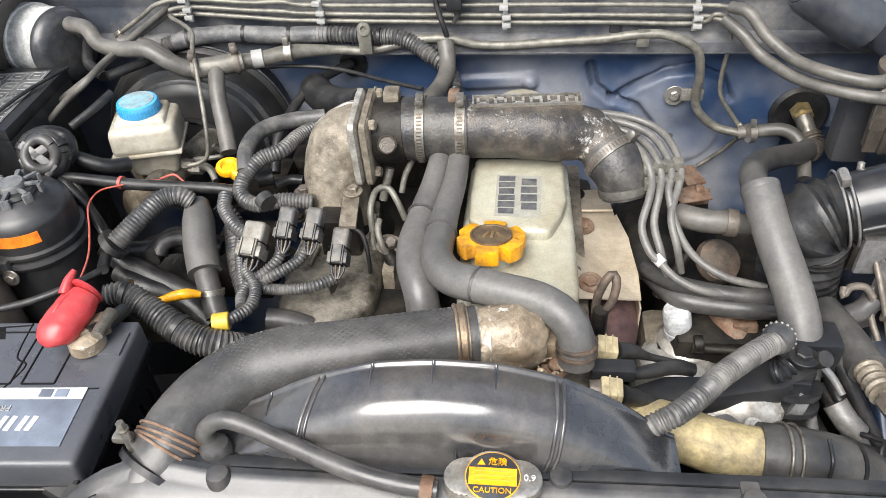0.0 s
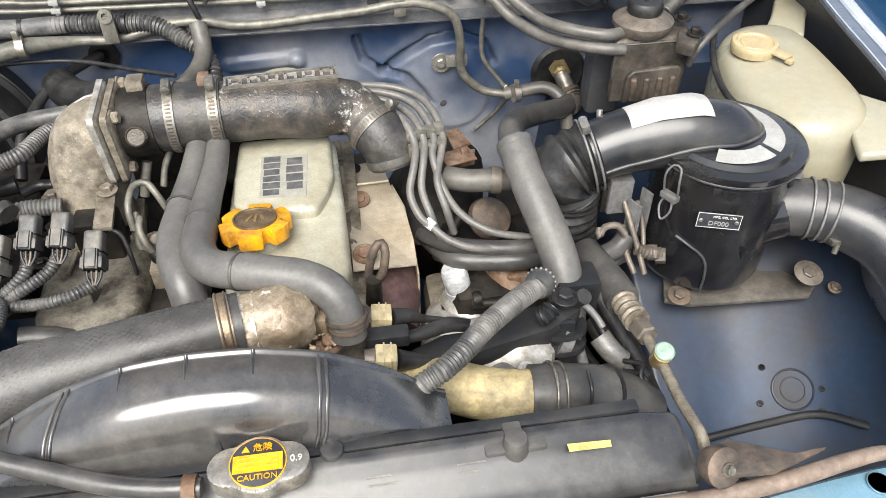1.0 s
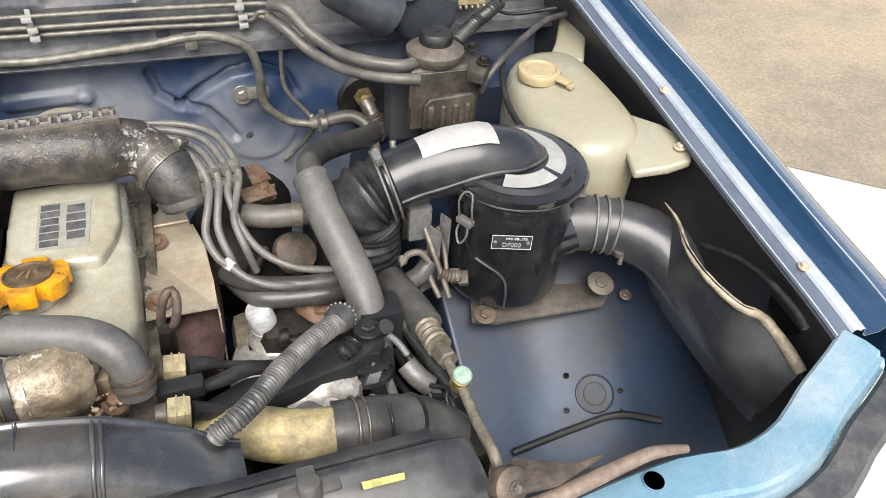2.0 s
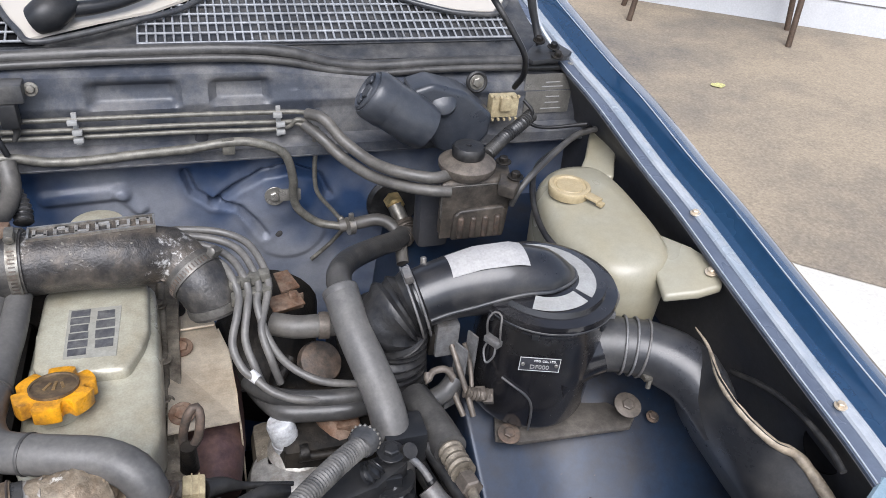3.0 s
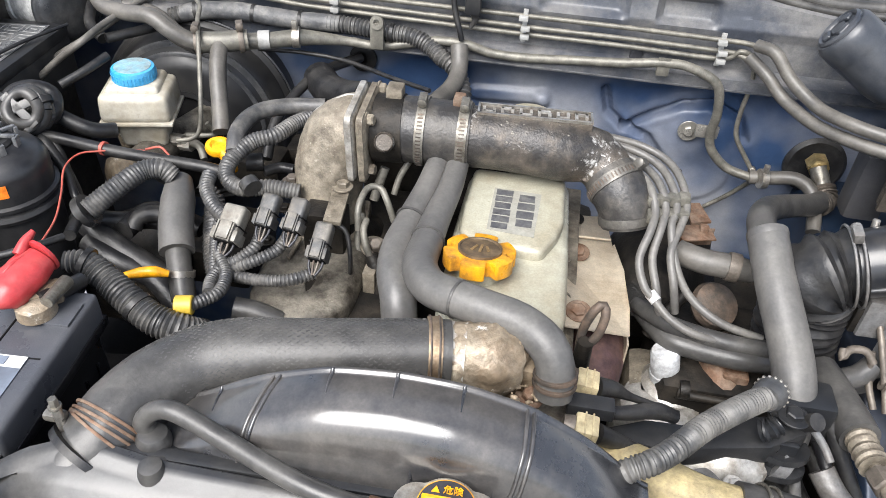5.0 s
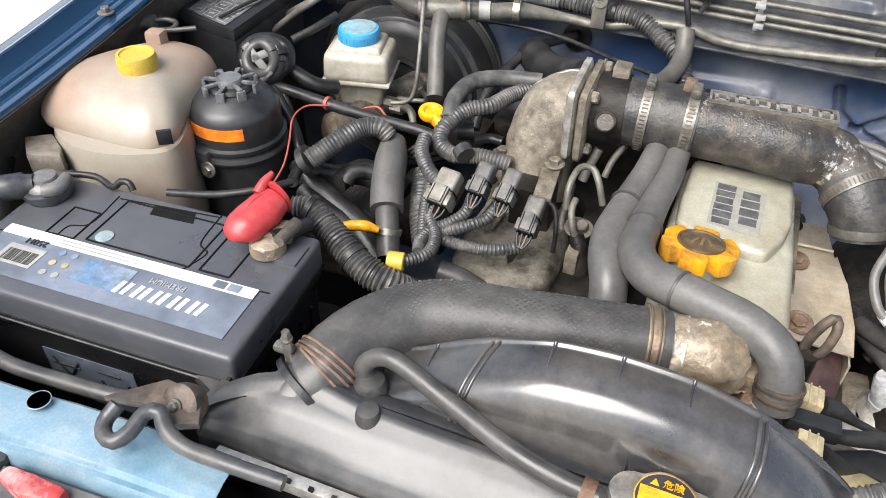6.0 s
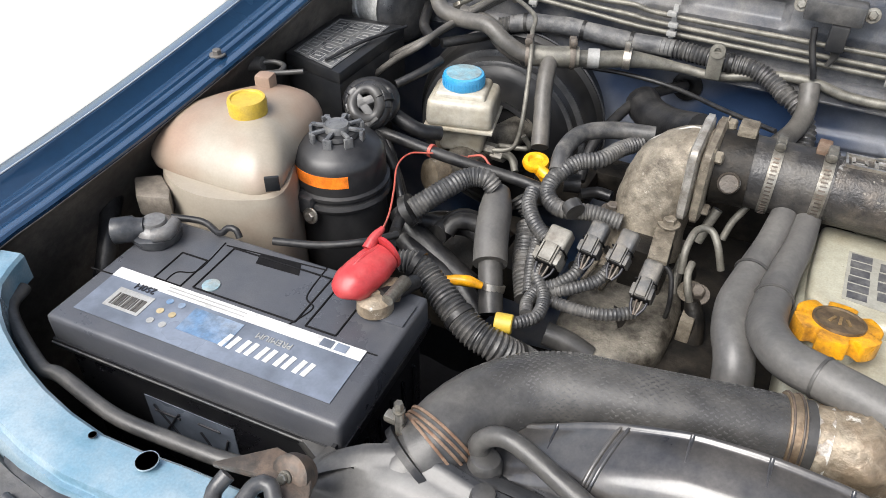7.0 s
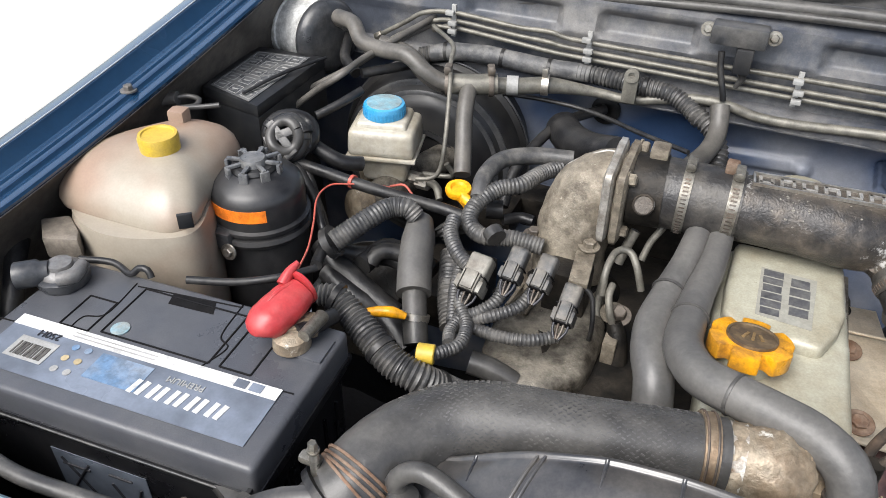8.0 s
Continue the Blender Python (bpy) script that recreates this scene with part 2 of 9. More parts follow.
    "wood": material("dark_stained_wood", (0.055, 0.035, 0.022), 0.5, 0, (0.09, 0.06, 0.04), 0.6, 20, 0.2, 200),
    "leaf": material("dry_leaf", (0.36, 0.34, 0.14), 0.7, 0, None, 0.4, 60, 0.1, 300),
}
glass = bpy.data.materials.new("windscreen_glass")
glass.use_nodes = True
gb = glass.node_tree.nodes["Principled BSDF"]
gb.inputs["Base Color"].default_value, gb.inputs["Roughness"].default_value = (0.50, 0.46, 0.395, 1), 0.3
gb.inputs["Coat Weight"].default_value = 0.5
M["glass"] = glass
M["inner_dusty"] = material("dusty_inner_wing", (0.060, 0.054, 0.048), 0.5, 0, (0.135, 0.120, 0.102), 0.85, 9, 0.1, 400, speck=((0.20, 0.18, 0.155), 50, 0.66))
M["rust_dark"] = material("dark_rusty_steel", (0.062, 0.052, 0.044), 0.55, 0.3, (0.155, 0.108, 0.078), 0.8, 40, 0.4, 300)
M["fin_grey"] = material("worn_grey_cap_plastic", (0.090, 0.093, 0.098), 0.30, 0, (0.17, 0.168, 0.16), 0.7, 40, 0.1, 400)
M["clamp_steel"] = material("dull_clamp_steel", (0.21, 0.20, 0.175), 0.38, 0.6, (0.075, 0.062, 0.046), 0.85, 60, 0.2, 400)
M["plug_tan"] = material("yellowed_plug_plastic", (0.40, 0.34, 0.21), 0.45, 0, (0.27, 0.21, 0.12), 0.8, 40, 0.1, 400)
M["valve_brown"] = material("dusty_brown_black_steel", (0.036, 0.032, 0.028), 0.42, 0.2, (0.105, 0.088, 0.07), 0.85, 18, 0.25, 400, speck=((0.20, 0.16, 0.12), 60, 0.66))
M["hose_dust"] = material("warm_dusty_hose_rubber", (0.068, 0.064, 0.058), 0.44, 0, (0.150, 0.138, 0.120), 0.6, 18, 0.2, 300, speck=((0.22, 0.20, 0.17), 120, 0.71), mottle=0.10)
M["rail_shaded"] = material("shaded_rail_paint", (0.115, 0.135, 0.175), 0.26, 0.2, (0.065, 0.080, 0.115), 0.7, 8, 0.0, 500, coat=0.45, grit=0.04, mottle=0.06)
M["elbow_rubber"] = material("crusted_black_rubber", (0.024, 0.023, 0.023), 0.44, 0.0, (0.092, 0.083, 0.070), 0.8, 20, 0.6, 260, speck=((0.28, 0.27, 0.25), 40, 0.665))
M["ribbed_grey"] = material("dusty_ribbed_grey_plastic", (0.040, 0.040, 0.040), 0.44, 0, (0.145, 0.138, 0.126), 0.8, 24, 0.15, 400, mottle=0.16)
M["duct_gloss"] = material("worn_glossy_black_duct", (0.013, 0.014, 0.017), 0.36, 0, (0.060, 0.055, 0.050), 0.7, 9, 0.05, 420, coat=0.38, speck=((0.30, 0.27, 0.24), 80, 0.695), grit=0.1, coat_rough=0.17, spec=0.4, mottle=0.12)
M["disc_worn"] = material("worn_brass_emblem", (0.26, 0.17, 0.075), 0.45, 0.4, (0.14, 0.10, 0.055), 0.7, 60, 0.2, 300)
M["pot_black"] = material("dusty_satin_black_plastic", (0.014, 0.0145, 0.017), 0.38, 0, (0.050, 0.048, 0.046), 0.7, 9, 0.04, 400, coat=0.12, coat_rough=0.3, mottle=0.1)
M["duct_dust"] = material("dusty_grey_black_duct", (0.026, 0.027, 0.030), 0.34, 0, (0.080, 0.076, 0.070), 0.7, 9, 0.08, 400, speck=((0.19, 0.17, 0.145), 70, 0.68), mottle=0.10)
M["line_grey"] = material("pale_grey_sheathing", (0.098, 0.094, 0.088), 0.40, 0, (0.165, 0.155, 0.138), 0.6, 30, 0.15, 300, mottle=0.12)
M["plate_pale"] = material("weathered_pale_plate", (0.27, 0.258, 0.232), 0.32, 0.5, (0.17, 0.16, 0.14), 0.8, 12, 0.05, 400, mottle=0.08)
M["paper"] = material("dull_paper_label", (0.31, 0.31, 0.30), 0.55, 0, (0.22, 0.215, 0.20), 0.7, 24, 0.05, 400, mottle=0.06)
M["paper_white"] = material("torn_white_paper", (0.30, 0.295, 0.29), 0.6, 0, (0.36, 0.35, 0.335), 0.7, 26, 0.1, 300, mottle=0.06)
M["seam_tan"] = material("worn_tan_seam", (0.33, 0.275, 0.20), 0.5, 0, (0.17, 0.14, 0.105), 0.9, 26, 0.15, 300)
M["tank_top"] = material("dusty_grey_black_tank", (0.022, 0.0225, 0.024), 0.36, 0, (0.085, 0.080, 0.073), 0.75, 7, 0.06, 500, coat=0.25, speck=((0.24, 0.20, 0.15), 60, 0.70), grit=0.08, coat_rough=0.25)
M["crust_white"] = material("white_corrosion_crust", (0.50, 0.48, 0.44), 0.5, 0.2, (0.15, 0.10, 0.06), 1.0, 55, 1.5, 160)
M["crust_brown"] = material("brown_oily_casting", (0.19, 0.145, 0.098), 0.44, 0.25, (0.34, 0.295, 0.225), 0.85, 24, 1.0, 200, speck=((0.62, 0.59, 0.53), 34, 0.605))


M["faded_print"] = material("faded_black_print", (0.055, 0.056, 0.062), 0.45, 0, (0.13, 0.128, 0.12), 0.7, 70, 0.05, 400)
M["mesh_pale"] = material("sun_bleached_mesh", (0.26, 0.27, 0.28), 0.35, 0, (0.14, 0.14, 0.14), 0.7, 12, 0.1, 400)
M["flange_grey"] = material("grimy_translucent_plastic", (0.20, 0.175, 0.145), 0.4, 0, (0.10, 0.085, 0.07), 0.8, 14, 0.05, 400)
M["tag_yellow"] = material("faded_yellow_paper", (0.42, 0.40, 0.13), 0.6, 0, (0.33, 0.31, 0.12), 0.6, 40, 0.05, 400)
M["plate_dull"] = material("dull_grimy_plate", (0.125, 0.118, 0.105), 0.4, 0.4, (0.075, 0.068, 0.06), 0.8, 18, 0.1, 400)
M["hood_liner"] = material("dark_bonnet_underside", (0.030, 0.038, 0.055), 0.6, 0, (0.055, 0.055, 0.058), 0.7, 5, 0.1, 300)


# ---- builders ----
WORLD_AT = {}


def place(ob, parent, at):
    WORLD_AT[ob.name] = Vector(at)
    ob.location = at
    if parent is not None:
        ob.parent = parent
        ob.matrix_parent_inverse = Matrix.Translation(-WORLD_AT[parent.name])
    return ob


def solid(name, verts, faces, mat, parent=None, label="", category="", group="", kind="", smooth=40):
    """One mesh object from world-space verts, its origin at its base."""
    v = np.array(verts, float).reshape(-1, 3)
    lo, hi = v.min(0), v.max(0)
    at = ((lo[0] + hi[0]) / 2, (lo[1] + hi[1]) / 2, lo[2])
    me = bpy.data.meshes.new(name)
    me.from_pydata([tuple(p) for p in v - np.array(at)], [], [tuple(f) for f in faces])
    me.materials.append(M[mat])
    if smooth:
        me.shade_smooth()
        me.set_sharp_from_angle(angle=radians(smooth))
    me.update()
    return tagged(place(new(name, me), parent, at), label, category, group, kind)


def part(name, bm, mat, parent=None, label="", category="", group="", kind="", smooth=40):
    bm.verts.index_update()
    v = [tuple(p.co) for p in bm.verts]
    f = [[q.index for q in p.verts] for p in bm.faces]
    bm.free()
    return solid(name, v, f, mat, parent, label, category, group, kind, smooth)


def thing(name, at, label, category, group=""):
    return tagged(place(new(name), None, at), label, category, group)


def subthing(name, at, parent, label=""):
    """A part that has pieces of its own."""
    return tagged(place(new(name), parent, at), label)


def join(*pieces):
    """Several (verts, faces) as one."""
    v, f = [], []
    for pv, pf in pieces:
        n = len(v)
        v += [tuple(p) for p in pv]
        f += [[i + n for i in q] for q in pf]
    return v, f


def moved(vf, m):
    return [tuple(m @ Vector(p)) for p in vf[0]], vf[1]


def box(sx, sy, sz, m=None, bevel=0.0, seg=2, taper=1.0):
    """A box on its base centre; taper narrows its top."""
    bm = bmesh.new()
    bmesh.ops.create_cube(bm, size=1)
    for p in bm.verts:
        k = taper if p.co.z > 0 else 1
        p.co = Vector((p.co.x * sx * k, p.co.y * sy * k, (p.co.z + 0.5) * sz))
    if bevel:
        bmesh.ops.bevel(bm, geom=bm.edges[:], offset=bevel, segments=seg, affect="EDGES", profile=0.6)
    bm.verts.index_update()
    out = [tuple(p.co) for p in bm.verts], [[q.index for q in p.verts] for p in bm.faces]
    bm.free()
    return moved(out, m) if m is not None else out


def lathe(profile, m=None, n=32):
    """Turns (radius, height) pairs round z."""
    v, f = [], []
    for r, h in profile:
        v += [(r * math.cos(2 * math.pi * i / n), r * math.sin(2 * math.pi * i / n), h) for i in range(n)]
    for k in range(len(profile) - 1):
        f += [(k * n + i, k * n + (i + 1) % n, (k + 1) * n + (i + 1) % n, (k + 1) * n + i) for i in range(n)]
    f.append(list(range(n - 1, -1, -1)))
    f.append([(len(profile) - 1) * n + i for i in range(n)])
    return moved((v, f), m) if m is not None else (v, f)


def axis(at, way, spin=0.0):
    """A pose whose z runs along way."""
    return Matrix.Translation(at) @ Vector(way).normalized().to_track_quat("Z", "Y").to_matrix().to_4x4() @ Matrix.Rotation(radians(spin), 4, "Z")


def spline(pts, step):
    """Catmull-Rom points along pts about step metres apart, with the fractional index of each."""
    p = [np.array(q[:3], float) for q in pts]
    p = [2 * p[0] - p[1]] + p + [2 * p[-1] - p[-2]]
    out, idx = [], []
    for i in range(1, len(p) - 2):
        a, b, c, d = p[i - 1:i + 3]
        n = max(2, int(np.linalg.norm(c - b) / step))
        for k in range(n):
            t = k / n
            out.append(0.5 * (2 * b + (c - a) * t + (2 * a - 5 * b + 4 * c - d) * t * t + (3 * b - a - 3 * c + d) * t ** 3))
            idx.append(i - 1 + t)
    out.append(p[-2])
    idx.append(len(pts) - 1)
    return np.array(out), np.array(idx)


def pipe(pts, r, n=14, pitch=0.0, depth=0.0, step=None, wobble=0.0):
    """Tube along pts, r a number or one per point; pitch and depth make it corrugated."""
    n = max(n, 12)
    rs = [r] * len(pts) if isinstance(r, (int, float)) else list(r)
    step = step or (pitch / 4 if pitch else max(0.004, min(rs) * 0.6))
    c, idx = spline(pts, step)
    rad = np.interp(idx, range(len(rs)), rs)
    if pitch:
        s = np.concatenate([[0], np.cumsum(np.linalg.norm(np.diff(c, axis=0), axis=1))])
        rad = rad + depth * np.clip(1.6 * np.cos(2 * math.pi * s / pitch), -1, 1) * 0.5
    tan = np.gradient(c, axis=0)
    tan /= np.linalg.norm(tan, axis=1)[:, None]
    up = Vector((0.13, 0.21, 1.0)) if abs(tan[0][2]) < 0.9 else Vector((1, 0.2, 0))
    v, f = [], []
    for i in range(len(c)):
        t = Vector(tan[i])
        up = (up - t * up.dot(t)).normalized()
        side = t.cross(up)
        k = 1 + wobble * noise.noise(Vector(c[i]) * 60)
        v += [tuple(Vector(c[i]) + (side * math.cos(2 * math.pi * j / n) + up * math.sin(2 * math.pi * j / n)) * float(rad[i]) * k) for j in range(n)]
    for i in range(len(c) - 1):
        f += [(i * n + j, i * n + (j + 1) % n, (i + 1) * n + (j + 1) % n, (i + 1) * n + j) for j in range(n)]
    f.append(list(range(n - 1, -1, -1)))
    f.append([(len(c) - 1) * n + j for j in range(n)])
    return v, f


def lumpy(vf, amp, freq):
    """The same surface, pushed about by noise: rough castings, crust, sagging cloth."""
    out = []
    for p in vf[0]:
        q = Vector(p)
        out.append(tuple(q + noise.noise_vector(q * freq) * amp + noise.noise_vector(q * freq * 2.7) * amp * 0.45))
    return out, vf[1]


def hose(name, pts, r, mat, label, category="hose", parent=None, group="", **k):
    if parent is not None:
        return solid(name, *pipe(pts, r, **k), mat, parent, label)
    return solid(name, *pipe(pts, r, **k), mat, None, label, category, group)


def along(pts, s):
    """Point and direction at the fraction s of a path."""
    c, _ = spline(pts, 0.004)
    i = min(max(1, int(s * (len(c) - 1))), len(c) - 2)
    return Vector(c[i]), (Vector(c[i + 1]) - Vector(c[i - 1])).normalized()


def clamp(parent, pts, s, r, mat="clamp_steel", width=0.012, label="worm-drive hose clamp", turn=90, name="hose_clamp", screw=True, wire=False):
    at, way = along(pts, s)
    m = axis(at, way, turn)
    if wire:
        rings = []
        for d in (-width / 2, width / 2):
            rings.append(pipe([tuple(m @ Vector(((r + 0.001) * math.cos(a), (r + 0.001) * math.sin(a), d))) for a in np.linspace(0, 2 * math.pi, 19)], 0.0016, n=6))
        band = join(*rings)
    else:
        band = lathe([(r + 0.0004, -width / 2), (r + 0.002, -width / 2), (r + 0.0024, 0), (r + 0.002, width / 2), (r + 0.0004, width / 2)], m, 28)
    if not screw:
        return solid(name, *band, mat, parent, label)
    ob = solid(name, *band, mat, parent, label)
    if width >= 0.009 and not wire:
        n_ = int(2 * math.pi * r / 0.0042)
        solid("perforation", *join(*[box(0.0006, 0.0016, width * 0.55, m @ Matrix.Rotation(2 * math.pi * k / n_, 4, "Z") @ Matrix.Translation((r + 0.0025, 0, -width * 0.275))) for k in range(int(n_ * 0.08), int(n_ * 0.5))]), "rust_dark", ob, smooth=0)
    sc = join(box(0.013, 0.016, 0.010, m @ Matrix.Translation((r + 0.006, 0, -0.005)), 0.002),
              lathe([(0.0055, 0), (0.0055, 0.004), (0.004, 0.005)], m @ Matrix.Translation((r + 0.008, 0.006, 0)) @ Matrix.Rotation(radians(-90), 4, "X"), 10))
    solid("screw", *sc, mat, ob)
    return ob


def bolt_shape(at, way, r, h=0.006, washer=1.7):
    m = axis(at, way, 17)
    return join(lathe([(r * washer, 0), (r * washer, 0.0016), (r * washer * 0.96, 0.002)], m, 18), lathe([(r, 0.0015), (r, h * 0.85), (r * 0.8, h)], m, 6))


def bolt(parent, at, way, r=0.007, mat="steel", label="", name="bolt", h=0.006, washer=1.7):
    return solid(name, *bolt_shape(at, way, r, h, washer), mat, parent, label, smooth=30)


def quad_grid(fn, nu, nv, flip=False):
    v = [fn(i / nu, j / nv) for j in range(nv + 1) for i in range(nu + 1)]
    f = []
    for j in range(nv):
        for i in range(nu):
            q = [j * (nu + 1) + i, j * (nu + 1) + i + 1, (j + 1) * (nu + 1) + i + 1, (j + 1) * (nu + 1) + i]
            f.append(q[::-1] if flip else q)
    return v, f


def smooth_loop(poly, per=6):
    """A closed Catmull-Rom curve through plan points."""
    p = [np.array(q[:2], float) for q in poly]
    n, out = len(p), []
    for i in range(n):
        a, b, c, d = p[i - 1], p[i], p[(i + 1) % n], p[(i + 2) % n]
        for k in range(per):
            t = k / per
            out.append(0.5 * (2 * b + (c - a) * t + (2 * a - 5 * b + 4 * c - d) * t * t + (3 * b - a - 3 * c + d) * t ** 3))
    return np.array(out)


def loft(poly, levels, lean=(0, 0), top_tilt=(0, 0)):
    """A blow-moulded body: the plan outline at (height, inset scale) levels, the top tilted by slopes in x and y."""
    c = smooth_loop(poly)
    mid = c.mean(0)
    v, f, n = [], [], len(c)
    z0, z1 = levels[0][0], levels[-1][0]
    for z, k in levels:
        w = (z - z0) / (z1 - z0)
        for q in c:
            x, y = mid + (q - mid) * k
            v.append((x + lean[0] * w, y + lean[1] * w, z + w * w * (top_tilt[0] * (x - mid[0]) + top_tilt[1] * (y - mid[1]))))
    for j in range(len(levels) - 1):
        f += [(j * n + i, j * n + (i + 1) % n, (j + 1) * n + (i + 1) % n, (j + 1) * n + i) for i in range(n)]
    f.append([(len(levels) - 1) * n + i for i in range(n)])
    f.append(list(range(n - 1, -1, -1)))
    area = sum(c[i - 1][0] * c[i][1] - c[i][0] * c[i - 1][1] for i in range(n))
    if area < 0:
        f = [list(q)[::-1] for q in f]
    return v, f


def sheet(name, vf, thick, mat, parent=None, label="", category="", group="", kind="", smooth=40):
    """A surface given thickness downwards along its normals."""
    bm = bmesh.new()
    vs = [bm.verts.new(p) for p in vf[0]]
    for q in vf[1]:
        bm.faces.new([vs[i] for i in q])
    bm.normal_update()
    bmesh.ops.solidify(bm, geom=bm.faces[:], thickness=thick)
    return part(name, bm, mat, parent, label, category, group, kind, smooth)


def outline(poly, z0, z1, bevel=0.0, m=None, seg=2):
    """A plate from a plan outline."""
    bm = bmesh.new()
    f = bm.faces.new([bm.verts.new((x, y, z0)) for x, y in poly])
    if f.normal.z > 0:
        f.normal_flip()
    bm.normal_update()
    g = bmesh.ops.extrude_face_region(bm, geom=[f])
    for e in g["geom"]:
        if isinstance(e, bmesh.types.BMVert):
            e.co.z = z1
    bmesh.ops.recalc_face_normals(bm, faces=bm.faces[:])
    if bevel:
        bmesh.ops.bevel(bm, geom=bm.edges[:], offset=bevel, segments=seg, affect="EDGES", profile=0.6)
    bm.verts.index_update()
    out = [tuple(p.co) for p in bm.verts], [[q.index for q in p.verts] for p in bm.faces]
    bm.free()
    return moved(out, m) if m is not None else out


def letters(name, body, size, m, mat, parent, depth=0.0004, label=""):
    cu = bpy.data.curves.new(name, "FONT")
    cu.body, cu.size, cu.extrude, cu.align_x, cu.align_y = body, size, depth, "CENTER", "CENTER"
    tmp = bpy.data.objects.new(name, cu)
    scene.collection.objects.link(tmp)
    me = bpy.data.meshes.new_from_object(tmp.evaluated_get(bpy.context.evaluated_depsgraph_get()))
    v = [tuple(m @ p.co) for p in me.vertices]
    f = [list(p.vertices) for p in me.polygons]
    bpy.data.objects.remove(tmp)
    bpy.data.meshes.remove(me)
    return solid(name, v, f, mat, parent, label, smooth=0)


def flat(name, sx, sy, m, mat, parent, label="", thick=0.0006):
    return solid(name, *box(sx, sy, thick, m), mat, parent, label, smooth=0)

M["booster"] = material("black_painted_drum", (0.009, 0.009, 0.010), 0.46, 0, (0.030, 0.028, 0.025), 0.7, 12, 0.05, 400, coat=0.0, grit=0.06)
M["taped"] = material("dusty_cloth_tape", (0.060, 0.061, 0.064), 0.6, 0, (0.170, 0.165, 0.155), 0.9, 30, 0.5, 260, speck=((0.28, 0.27, 0.25), 90, 0.64))
M["weave_dust"] = material("dusty_woven_rubber", (0.045, 0.045, 0.046), 0.45, 0, (0.105, 0.101, 0.094), 0.8, 14, 0.2, 300)
M["alu_dark"] = material("oily_cast_aluminium", (0.215, 0.195, 0.160), 0.45, 0.3, (0.035, 0.029, 0.022), 1.0, 22, 0.7, 420, speck=((0.40, 0.37, 0.31), 60, 0.62))

M["yellowed"] = material("yellowed_rough_casting", (0.40, 0.325, 0.170), 0.6, 0.1, (0.22, 0.185, 0.12), 0.9, 30, 0.9, 300, speck=((0.55, 0.50, 0.38), 70, 0.66))


# ---- ground and surroundings ----
solid("ground", *quad_grid(lambda u, v: (-60 + 120 * u, -60 + 120 * v, 0.0), 24, 24), "pale_concrete", None, "pale smooth sunlit concrete ground", "ground", kind="structure")
solid("pavement", [(-8.0, 9.98, 0.004), (0.0, 4.18, 0.004), (2.60, 2.02, 0.004), (2.80, 1.86, 0.004), (9.0, -2.36, 0.004), (9.6, 1.95, 0.004), (-2.5, 9.1, 0.004)],
      [(0, 1, 2, 3, 4, 5, 6)], "concrete", None, "brownish exposed-aggregate concrete apron beside a wall", "pavement", kind="structure", smooth=0)
WALL_RZ = -30.6
wall_m = Matrix.Translation((3.93, 5.40, 0)) @ Matrix.Rotation(radians(WALL_RZ), 4, "Z")
solid("wall_east", *box(14, 0.25, 2.9, wall_m), "wall", None, "white painted block wall of a building", "wall", kind="structure", smooth=0)
for row in range(4):
    solid("trim", *box(14, 0.012, 0.008, wall_m @ Matrix.Translation((0, -0.124, 0.22 + row * 0.2))), "grey_paint", None, "thin mortar line in a white wall", "trim", kind="structure", smooth=0)
bench = thing("outdoor_table", (3.9, 5.0, 0), "dark wooden outdoor table with splayed legs", "table")
solid("tabletop", *box(1.5, 0.6, 0.04, Matrix.Translation((4.0, 5.05, 0.70)) @ Matrix.Rotation(radians(-32), 4, "Z"), 0.006), "wood", bench)
for foot, top in (((3.31, 4.98, 0.004), (3.42, 5.03, 0.70)), ((4.254, 4.392, 0.004), (4.30, 4.50, 0.70)), ((3.45, 5.32, 0.004), (3.55, 5.25, 0.70)), ((4.50, 4.72, 0.004), (4.45, 4.80, 0.70))):
    solid("leg", *pipe([foot, top], 0.021, n=8), "wood", bench)
solid("fallen_leaf", *quad_grid(lambda u, v: (3.27 + 0.10 * (u - 0.5) * math.sin(math.pi * (0.1 + 0.8 * v)), 3.80 + 0.07 * (v - 0.5), 0.006 + 0.012 * abs(u - 0.5)), 6, 6), "leaf", None, "dry yellowish leaf lying on concrete", "leaf")

# ---- car shell: rails, wings, front panels ----
car = thing("car_body", (0.115, 1.0, 0.25), "blue metallic off-road car body with its engine bay open", "car")


def sweep(path, profile, side, flip=False):
    """Profile of (outward, up) pairs carried along a path in plan; side 1: outward is to the right of travel."""
    c, _ = spline(path, 0.03)
    t = np.gradient(c, axis=0)
    t[:, 2] = 0
    t /= np.linalg.norm(t, axis=1)[:, None]
    nrm = np.stack([t[:, 1], -t[:, 0], 0 * t[:, 0]], 1) * side
    v = [tuple(c[i] + nrm[i] * u + np.array([0, 0, h])) for i in range(len(c)) for u, h in profile]
    n, f = len(profile), []
    for i in range(len(c) - 1):
        for j in range(n - 1):
            q = [i * n + j, i * n + j + 1, (i + 1) * n + j + 1, (i + 1) * n + j]
            f.append(q[::-1] if flip else q)
    return v, f


RAIL_R = [(0.836, 1.56, 1.262), (0.842, 1.42, 1.236), (0.853, 1.284, 1.208), (0.863, 1.190, 1.190), (0.870, 1.044, 1.160), (0.877, 0.948, 1.141), (0.881, 0.803, 1.112), (0.884, 0.684, 1.090), (0.886, 0.600, 1.076), (0.886, 0.548, 1.066)]
